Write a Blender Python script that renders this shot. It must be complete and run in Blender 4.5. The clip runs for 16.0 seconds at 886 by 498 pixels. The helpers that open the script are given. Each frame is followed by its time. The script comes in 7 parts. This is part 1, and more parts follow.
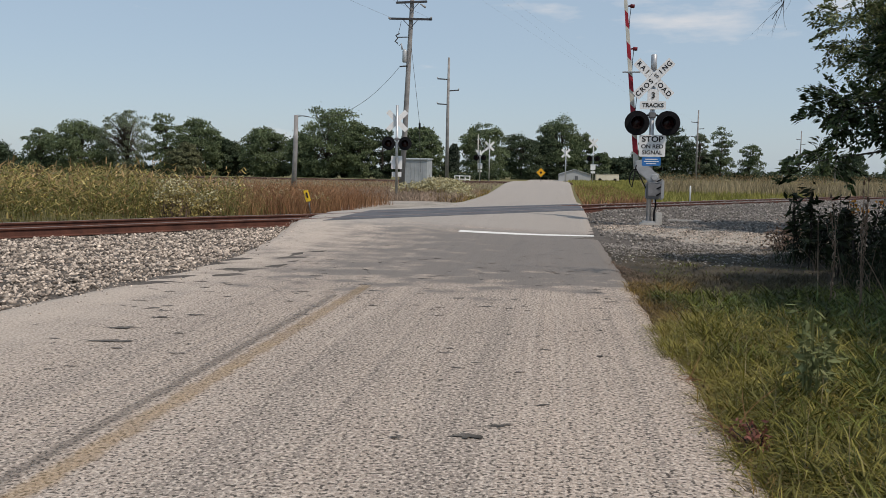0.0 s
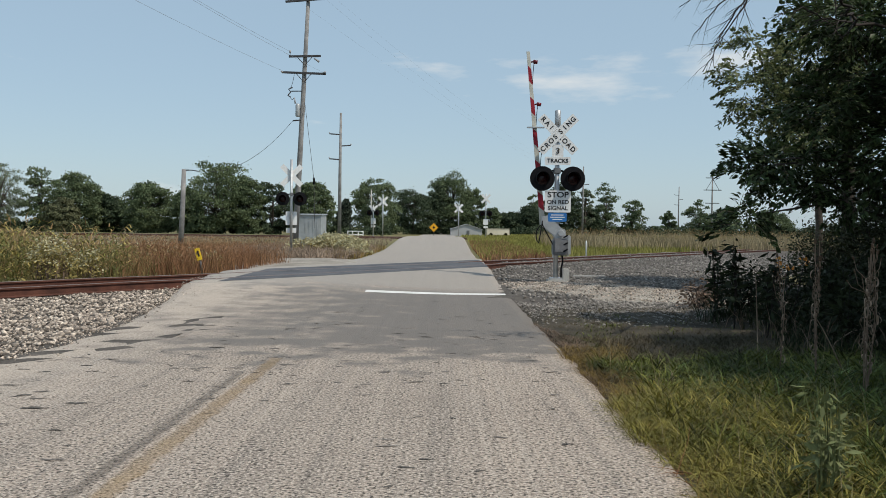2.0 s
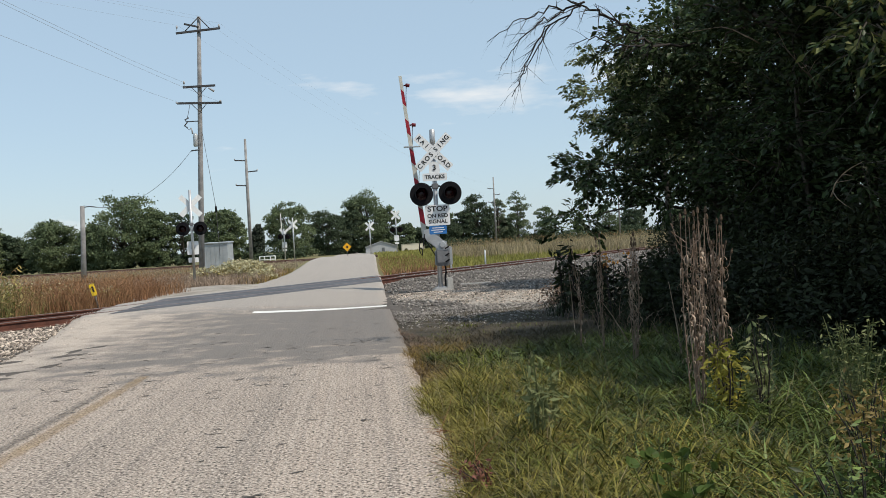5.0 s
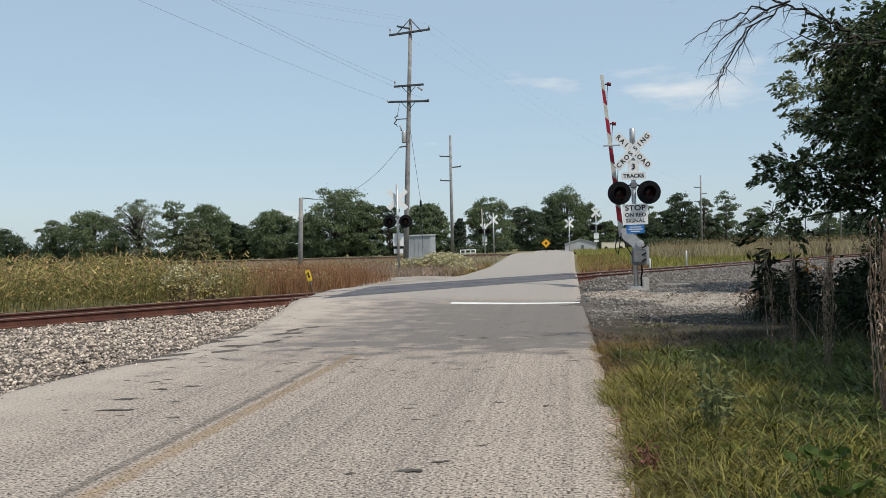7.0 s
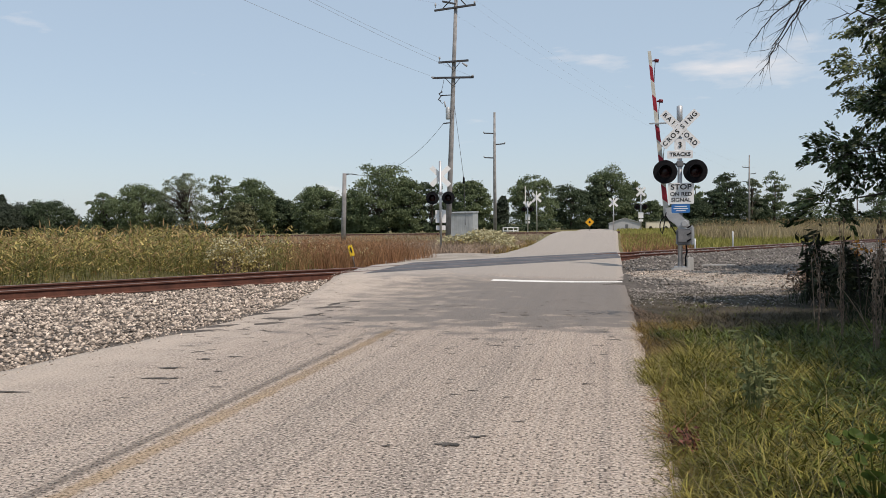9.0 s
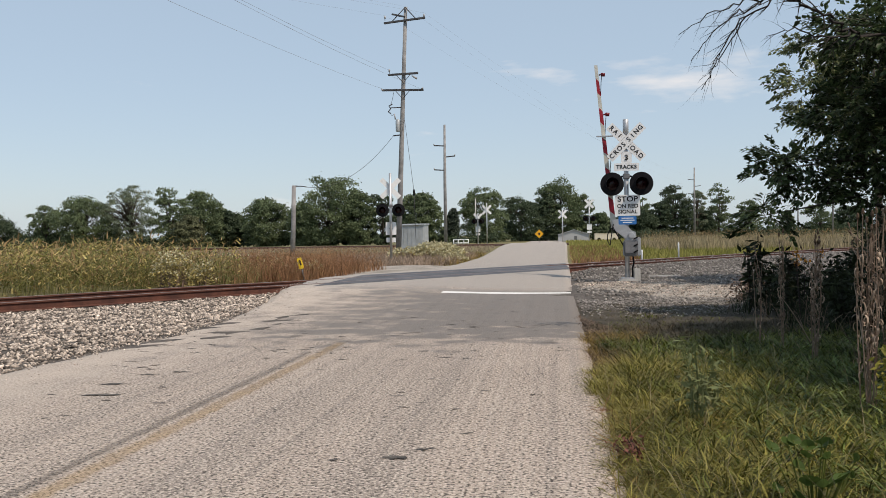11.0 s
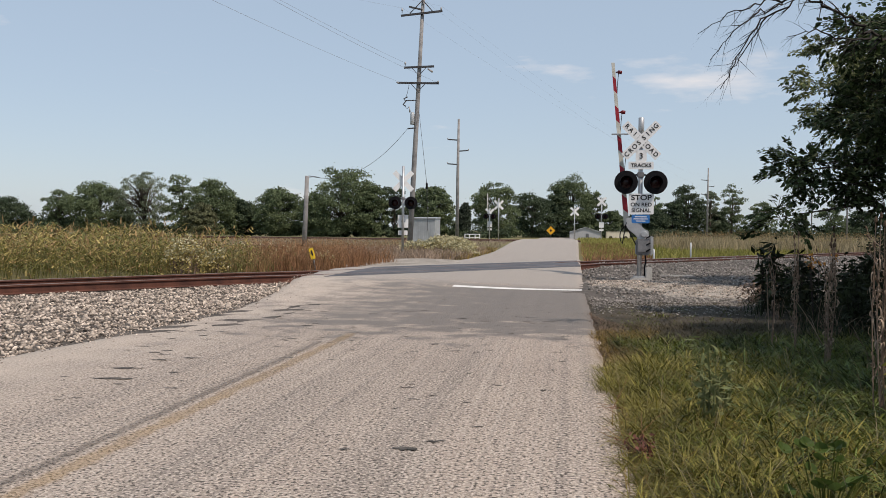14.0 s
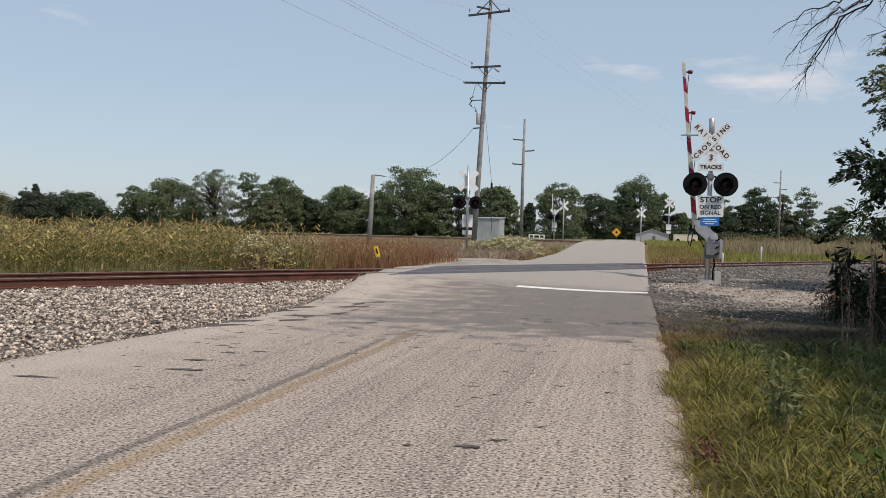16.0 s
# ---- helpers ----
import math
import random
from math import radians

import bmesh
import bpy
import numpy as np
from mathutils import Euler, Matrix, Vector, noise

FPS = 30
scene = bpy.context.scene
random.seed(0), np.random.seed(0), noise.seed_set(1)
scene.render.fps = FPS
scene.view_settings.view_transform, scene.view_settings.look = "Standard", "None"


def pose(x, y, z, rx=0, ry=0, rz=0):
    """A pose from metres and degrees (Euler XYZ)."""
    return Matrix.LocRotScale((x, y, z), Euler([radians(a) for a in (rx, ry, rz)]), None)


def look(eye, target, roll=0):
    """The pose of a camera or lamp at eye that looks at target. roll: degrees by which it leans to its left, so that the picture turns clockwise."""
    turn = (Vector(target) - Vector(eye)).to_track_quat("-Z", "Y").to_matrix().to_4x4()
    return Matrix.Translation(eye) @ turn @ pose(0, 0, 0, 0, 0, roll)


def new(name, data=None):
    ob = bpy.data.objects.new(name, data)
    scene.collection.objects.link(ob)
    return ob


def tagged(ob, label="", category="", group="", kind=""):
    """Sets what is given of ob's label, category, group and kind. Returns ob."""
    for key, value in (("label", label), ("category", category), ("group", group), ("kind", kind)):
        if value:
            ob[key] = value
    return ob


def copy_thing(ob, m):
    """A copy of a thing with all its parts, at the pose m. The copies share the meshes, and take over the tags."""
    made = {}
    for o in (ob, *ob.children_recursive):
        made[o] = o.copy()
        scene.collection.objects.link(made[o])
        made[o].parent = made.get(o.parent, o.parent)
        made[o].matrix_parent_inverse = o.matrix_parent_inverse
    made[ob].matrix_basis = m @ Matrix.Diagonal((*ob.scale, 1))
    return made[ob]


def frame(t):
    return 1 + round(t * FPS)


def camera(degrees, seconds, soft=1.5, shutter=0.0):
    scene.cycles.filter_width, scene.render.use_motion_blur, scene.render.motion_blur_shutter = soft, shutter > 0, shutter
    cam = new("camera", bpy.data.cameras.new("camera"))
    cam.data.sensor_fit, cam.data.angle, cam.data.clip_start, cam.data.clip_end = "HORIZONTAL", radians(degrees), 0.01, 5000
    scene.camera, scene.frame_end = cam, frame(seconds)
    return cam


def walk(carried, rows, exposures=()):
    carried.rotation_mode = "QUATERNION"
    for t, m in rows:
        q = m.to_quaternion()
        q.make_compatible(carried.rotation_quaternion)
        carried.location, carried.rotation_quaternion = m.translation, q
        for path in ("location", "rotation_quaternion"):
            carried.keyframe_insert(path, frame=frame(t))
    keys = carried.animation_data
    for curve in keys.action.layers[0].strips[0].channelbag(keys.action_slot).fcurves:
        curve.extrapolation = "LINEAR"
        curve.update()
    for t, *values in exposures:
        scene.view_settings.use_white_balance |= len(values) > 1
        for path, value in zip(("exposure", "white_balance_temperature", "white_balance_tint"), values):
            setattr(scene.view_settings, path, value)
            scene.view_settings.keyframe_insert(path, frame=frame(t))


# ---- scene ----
cam = camera(54.4, 16.0, soft=0.7)
PATH = [
    (0, (-0.06, 0.901, 1.29), (-0.31, 2.877, 1.11), 0.9),
    (0.5, (-0.154, 1.171, 1.281), (-0.296, 3.161, 1.143), 0.9),
    (1, (-0.256, 1.413, 1.296), (-0.374, 3.407, 1.199), 0.8),
    (1.5, (-0.476, 1.647, 1.315), (-0.552, 3.644, 1.241), 1.0),
    (2, (-0.462, 1.744, 1.324), (-0.462, 3.743, 1.274), 0.7),
    (2.5, (-0.337, 1.646, 1.336), (-0.309, 3.646, 1.315), 0.4),
    (3, (-0.219, 1.416, 1.308), (-0.078, 3.411, 1.307), 0.1),
    (3.5, (0.004, 1.136, 1.299), (0.184, 3.127, 1.287), -1.2),
    (3.7, (0.091, 1.055, 1.303), (0.273, 3.047, 1.306), -1.5),
    (5.8, (0.396, 0.218, 1.294), (0.55, 2.211, 1.259), -4.6),
    (6, (0.394, 0.141, 1.293), (0.518, 2.137, 1.254), -4.6),
    (6.5, (0.437, 0.081, 1.307), (0.367, 2.079, 1.25), -2.9),
    (7, (0.47, 0.072, 1.302), (0.194, 2.053, 1.295), -1.5),
    (7.5, (0.469, 0.072, 1.293), (0.127, 2.043, 1.285), -1.2),
    (8, (0.464, 0.1, 1.291), (0.077, 2.062, 1.264), -1.2),
    (8.5, (0.474, 0.088, 1.285), (0.072, 2.046, 1.24), -0.9),
    (9, (0.482, 0.089, 1.288), (0.108, 2.053, 1.23), -0.7),
    (11.5, (0.507, 0.097, 1.286), (0.262, 2.081, 1.258), -1.0),
    (12, (0.504, 0.108, 1.282), (0.272, 2.095, 1.253), -0.9),
    (12.5, (0.495, 0.093, 1.286), (0.271, 2.08, 1.253), -0.4),
    (13, (0.485, 0.103, 1.285), (0.252, 2.089, 1.247), -0.0),
    (13.5, (0.48, 0.089, 1.285), (0.226, 2.073, 1.244), 0.3),
    (14, (0.479, 0.089, 1.279), (0.193, 2.068, 1.234), 0.6),
    (14.5, (0.47, 0.068, 1.282), (0.154, 2.042, 1.237), 0.9),
    (15, (0.474, 0.076, 1.276), (0.101, 2.04, 1.229), 1.0),
    (15.5, (0.468, 0.077, 1.274), (0.065, 2.036, 1.226), 1.2),
    (16, (0.47, 0.071, 1.273), (0.039, 2.023, 1.225), 1.4),
]
walk(cam, [(t, look(eye, target, roll)) for t, eye, target, roll in PATH], exposures=[(0, -0.17, 7050, 15), (1.5, -0.1, 6900, 10), (2.5, -0.05, 6900, 9), (3.5, 0.16, 6950, 9), (6, 0.14, 7020, 12), (7, 0.04, 6950, 11), (8, 0.06, 7080, 13), (9, 0.06, 7300, 17), (11.5, 0.09, 7300, 16), (12.5, 0.12, 7300, 16), (13.2, 0.05, 7300, 17), (14.5, 0.0, 7250, 18), (16, -0.05, 7180, 17)])

# ---------------------------------------------------------------- light
SUN_AZ, SUN_EL = radians(124), radians(55)      # azimuth clockwise from the road's direction
sun = new("sun", bpy.data.lights.new("sun", "SUN"))
sun.data.energy, sun.data.angle, sun.data.color = 3.3, radians(0.55), (1.0, 0.95, 0.87)
sun_way = Vector((math.sin(SUN_AZ) * math.cos(SUN_EL), math.cos(SUN_AZ) * math.cos(SUN_EL), math.sin(SUN_EL)))
sun.matrix_world = look(sun_way * 50, (0, 0, 0))

world = bpy.data.worlds.new("world")
scene.world = world
world.use_nodes = True
wn, wl = world.node_tree.nodes, world.node_tree.links
sky = wn.new("ShaderNodeTexSky")
sky.sky_type, sky.sun_disc = "NISHITA", False
sky.sun_elevation, sky.sun_rotation = SUN_EL, SUN_AZ
sky.air_density, sky.dust_density, sky.ozone_density = 1.0, 0.7, 2.5
wbg = wn["Background"]
wbg.inputs["Strength"].default_value = 0.14
wco = wn.new("ShaderNodeTexCoord")
wmap = wn.new("ShaderNodeMapping")
wmap.inputs["Scale"].default_value = (3.0, 3.0, 13.0)
wnoise = wn.new("ShaderNodeTexNoise")
wnoise.inputs["Scale"].default_value = 1.9
wnoise.inputs["Detail"].default_value = 8
wnoise.inputs["Roughness"].default_value = 0.55
wramp = wn.new("ShaderNodeValToRGB")
wramp.color_ramp.elements[0].position, wramp.color_ramp.elements[1].position = 0.66, 0.92
wmix = wn.new("ShaderNodeMixRGB")
wmix.inputs["Color2"].default_value = (6.0, 6.2, 6.4, 1)
wl.new(wco.outputs["Generated"], wmap.inputs["Vector"])
wl.new(wmap.outputs["Vector"], wnoise.inputs["Vector"])
wl.new(wramp.outputs["Color"], wmix.inputs["Fac"])
haze = wn.new("ShaderNodeMixRGB")                 # a thin even haze over the whole sky
haze.inputs["Fac"].default_value = 0.68
haze.inputs["Color2"].default_value = (2.94, 4.12, 5.28, 1)
wl.new(sky.outputs["Color"], haze.inputs["Color1"])
wl.new(haze.outputs["Color"], wmix.inputs["Color1"])
v_sub, v_mul, v_len = (wn.new("ShaderNodeVectorMath") for _ in range(3))
mr, add = wn.new("ShaderNodeMapRange"), wn.new("ShaderNodeMath")
v_sub.operation, v_mul.operation, v_len.operation = "SUBTRACT", "MULTIPLY", "LENGTH"
v_sub.inputs[1].default_value = (0.135, 0.975, 0.166)   # a bank of thin cloud low ahead
v_mul.inputs[1].default_value = (5.0, 1.0, 26.0)
mr.inputs["From Min"].default_value, mr.inputs["From Max"].default_value = 1.5, 0.0
mr.inputs["To Max"].default_value = 0.36
add.operation = "ADD"
wl.new(wco.outputs["Generated"], v_sub.inputs[0])
wl.new(v_sub.outputs["Vector"], v_mul.inputs[0])
wl.new(v_mul.outputs["Vector"], v_len.inputs[0])
wl.new(v_len.outputs["Value"], mr.inputs["Value"])
wl.new(mr.outputs["Result"], add.inputs[1])
wl.new(wnoise.outputs["Fac"], add.inputs[0])
wl.new(add.outputs["Value"], wramp.inputs["Fac"])
wl.new(wmix.outputs["Color"], wbg.inputs["Color"])


# ---------------------------------------------------------------- materials
def mat(name, c1, c2, scale=4.0, rough=0.8, bump=0.0, fine=60.0, metal=0.0, vary=0.0, island=False, leaf=0.0, spec=0.3, grain=0.25):
    """Two colours by a large noise, a fine grain over them, and a variation from piece to piece."""
    m = bpy.data.materials.new(name)
    m.use_nodes = True
    n, l = m.node_tree.nodes, m.node_tree.links
    b = n["Principled BSDF"]
    b.inputs["Roughness"].default_value, b.inputs["Metallic"].default_value = rough, metal
    b.inputs["Specular IOR Level"].default_value = spec
    co = n.new("ShaderNodeTexCoord")
    big, small = n.new("ShaderNodeTexNoise"), n.new("ShaderNodeTexNoise")
    big.inputs["Scale"].default_value, big.inputs["Detail"].default_value = scale, 4
    small.inputs["Scale"].default_value, small.inputs["Detail"].default_value = fine, 3
    ramp = n.new("ShaderNodeValToRGB")
    ramp.color_ramp.elements[0].position, ramp.color_ramp.elements[1].position = 0.32, 0.68
    ramp.color_ramp.elements[0].color, ramp.color_ramp.elements[1].color = (*c1, 1), (*c2, 1)
    hsv = n.new("ShaderNodeHueSaturation")
    val = n.new("ShaderNodeMapRange")
    val.inputs["To Min"].default_value, val.inputs["To Max"].default_value = 1 - grain * 1.6, 1 + grain * 1.6
    for t in (big, small):
        l.new(co.outputs["Object"], t.inputs["Vector"])
    l.new(big.outputs["Fac"], ramp.inputs["Fac"])
    l.new(ramp.outputs["Color"], hsv.inputs["Color"])
    l.new(small.outputs["Fac"], val.inputs["Value"])
    value = val.outputs["Result"]
    if vary:
        if island:
            rnd = n.new("ShaderNodeNewGeometry").outputs["Random Per Island"]
        else:
            rnd = n.new("ShaderNodeObjectInfo").outputs["Random"]
        r2 = n.new("ShaderNodeMapRange")
        r2.inputs["To Min"].default_value, r2.inputs["To Max"].default_value = 1 - vary, 1 + vary
        mul = n.new("ShaderNodeMath")
        mul.operation = "MULTIPLY"
        l.new(rnd, r2.inputs["Value"])
        l.new(r2.outputs["Result"], mul.inputs[0])
        l.new(value, mul.inputs[1])
        value = mul.outputs["Value"]
    l.new(value, hsv.inputs["Value"])
    l.new(hsv.outputs["Color"], b.inputs["Base Color"])
    if bump:
        bp = n.new("ShaderNodeBump")
        bp.inputs["Strength"].default_value, bp.inputs["Distance"].default_value = bump, 0.02
        l.new(small.outputs["Fac"], bp.inputs["Height"])
        l.new(bp.outputs["Normal"], b.inputs["Normal"])
    if leaf:
        tr, mx = n.new("ShaderNodeBsdfTranslucent"), n.new("ShaderNodeMixShader")
        mx.inputs["Fac"].default_value = leaf
        l.new(hsv.outputs["Color"], tr.inputs["Color"])
        l.new(b.outputs["BSDF"], mx.inputs[1])
        l.new(tr.outputs["BSDF"], mx.inputs[2])
        l.new(mx.outputs["Shader"], n["Material Output"].inputs["Surface"])
    return m


def road_mat():
    m = mat("chip_seal_asphalt", (0.378, 0.312, 0.260), (0.450, 0.374, 0.312), 0.7, 0.92, 1.0, 60.0, grain=0.55, spec=0.2)
    n, l = m.node_tree.nodes, m.node_tree.links
    b = n["Principled BSDF"]
    base = b.inputs["Base Color"].links[0].from_socket
    co = n.new("ShaderNodeTexCoord").outputs["Object"]

    def stain(vec_scale, lo, hi, colour, prev, scale=1.0, detail=3.0, loc=(0, 0, 0), amount=1.0):
        mp, no, rp, mx = (n.new(k) for k in ("ShaderNodeMapping", "ShaderNodeTexNoise", "ShaderNodeMapRange", "ShaderNodeMixRGB"))
        mp.inputs["Scale"].default_value, mp.inputs["Location"].default_value = vec_scale, loc
        no.inputs["Scale"].default_value, no.inputs["Detail"].default_value = scale, detail
        rp.inputs["From Min"].default_value, rp.inputs["From Max"].default_value = lo, hi
        rp.inputs["To Max"].default_value = amount
        mx.inputs["Color2"].default_value = (*colour, 1)
        l.new(co, mp.inputs["Vector"])
        l.new(mp.outputs["Vector"], no.inputs["Vector"])
        l.new(no.outputs["Fac"], rp.inputs["Value"])
        l.new(rp.outputs["Result"], mx.inputs["Fac"])
        l.new(prev, mx.inputs["Color1"])
        return mx.outputs["Color"]

    c = stain((1.6, 0.05, 1), 0.46, 0.72, (0.20, 0.18, 0.162), base, amount=0.5)
    c = stain((26.0, 0.22, 1), 0.50, 0.66, (0.19, 0.17, 0.155), c, loc=(5, 1, 0), amount=0.30)
    c = stain((19.0, 0.17, 1), 0.52, 0.68, (0.50, 0.45, 0.40), c, loc=(9, 4, 0), amount=0.26)
    c = stain((7.0, 0.10, 1), 0.50, 0.70, (0.17, 0.152, 0.138), c, loc=(2, 0, 0), amount=0.5)          # tyre lanes
    c = stain((2.3, 8.0, 1), 0.69, 0.75, (0.07, 0.065, 0.06), c, detail=1.5, amount=0.3)   # short cross cracks
    c = stain((14, 14, 1), 0.52, 0.59, (0.075, 0.064, 0.055), c, 3.0, 6.0, (7, 3, 0), 0.95)   # coarse chips
    c = stain((14, 14, 1), 0.52, 0.60, (0.66, 0.57, 0.49), c, 3.5, 6.0, (1, 9, 0), 0.8)
    # a darker, smoother band before the stop line, with ragged edges
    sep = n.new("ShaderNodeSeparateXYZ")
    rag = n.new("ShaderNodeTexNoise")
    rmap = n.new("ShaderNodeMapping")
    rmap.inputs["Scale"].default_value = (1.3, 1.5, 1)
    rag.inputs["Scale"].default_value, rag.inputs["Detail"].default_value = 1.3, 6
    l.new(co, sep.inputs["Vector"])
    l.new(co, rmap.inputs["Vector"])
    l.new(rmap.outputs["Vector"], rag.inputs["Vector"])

    def math_node(op, x, y):
        k = n.new("ShaderNodeMath")
        k.operation = op
        for i, val in enumerate((x, y)):
            if isinstance(val, (int, float)):
                k.inputs[i].default_value = val
            else:
                l.new(val, k.inputs[i])
        return k.outputs["Value"]

    def edge(val, lo, hi):
        k = n.new("ShaderNodeMapRange")
        k.interpolation_type = "SMOOTHSTEP"
        k.inputs["From Min"].default_value, k.inputs["From Max"].default_value = lo, hi
        l.new(val, k.inputs["Value"])
        return k.outputs["Result"]

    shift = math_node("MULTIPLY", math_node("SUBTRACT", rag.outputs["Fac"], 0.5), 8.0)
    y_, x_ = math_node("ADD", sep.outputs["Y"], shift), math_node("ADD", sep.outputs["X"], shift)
    dark_band = math_node("MULTIPLY", math_node("MULTIPLY", edge(y_, 9.9, 11.6), edge(sep.outputs["Y"], 20.5, 18.2)), edge(x_, -4.6, -1.6))
    # pale limestone dust along the left edge, where the ballast spills over
    dust = n.new("ShaderNodeMixRGB")
    dust.inputs["Color2"].default_value = (0.54, 0.465, 0.395, 1)
    l.new(math_node("MULTIPLY", edge(math_node("ADD", sep.outputs["X"], math_node("MULTIPLY", shift, 0.25)), -2.9, -4.8), 0.6), dust.inputs["Fac"])
    l.new(c, dust.inputs["Color1"])
    c = dust.outputs["Color"]
    smooth = n.new("ShaderNodeMixRGB")
    smooth.inputs["Color2"].default_value = (0.345, 0.318, 0.290, 1)
    l.new(math_node("MULTIPLY", edge(y_, 17.5, 20.5), 0.78), smooth.inputs["Fac"])
    l.new(c, smooth.inputs["Color1"])
    c = smooth.outputs["Color"]
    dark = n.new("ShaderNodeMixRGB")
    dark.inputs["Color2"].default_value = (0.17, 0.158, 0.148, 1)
    l.new(math_node("MULTIPLY", dark_band, 0.84), dark.inputs["Fac"])
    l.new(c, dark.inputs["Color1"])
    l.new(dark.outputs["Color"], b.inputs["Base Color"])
    return m


def worn_stripe(name, c1, c2, x0, half, cover):
    """A faded stripe along the road: paint that thins out to its ragged edges and lets the asphalt through."""
    m = mat(name, c1, c2, 2.5, 0.92, 0.8, 60, grain=0.6)
    n, l = m.node_tree.nodes, m.node_tree.links
    co, sep = n.new("ShaderNodeTexCoord"), n.new("ShaderNodeSeparateXYZ")
    l.new(co.outputs["Object"], sep.inputs["Vector"])

    def num(op, x, y=None):
        k = n.new("ShaderNodeMath")
        k.operation = op
        for i, val in enumerate((x, y)):
            if isinstance(val, (int, float)):
                k.inputs[i].default_value = val
            elif val is not None:
                l.new(val, k.inputs[i])
        return k.outputs["Value"]

    wear = n.new("ShaderNodeTexNoise")
    wear.inputs["Scale"].default_value, wear.inputs["Detail"].default_value = 7.0, 8
    wear.inputs["Roughness"].default_value = 0.7
    l.new(co.outputs["Object"], wear.inputs["Vector"])
    off = num("DIVIDE", num("ABSOLUTE", num("SUBTRACT", sep.outputs["X"], x0)), half)
    fall = n.new("ShaderNodeMapRange")
    fall.inputs["From Min"].default_value, fall.inputs["From Max"].default_value = 1.0, 0.45
    fall.inputs["To Max"].default_value = cover
    l.new(num("ADD", off, num("MULTIPLY", num("SUBTRACT", wear.outputs["Fac"], 0.5), 2.2)), fall.inputs["Value"])
    clear, mx = n.new("ShaderNodeBsdfTransparent"), n.new("ShaderNodeMixShader")
    l.new(fall.outputs["Result"], mx.inputs["Fac"])
    l.new(clear.outputs["BSDF"], mx.inputs[1])
    l.new(n["Principled BSDF"].outputs["BSDF"], mx.inputs[2])
    l.new(mx.outputs["Shader"], n["Material Output"].inputs["Surface"])
    return m


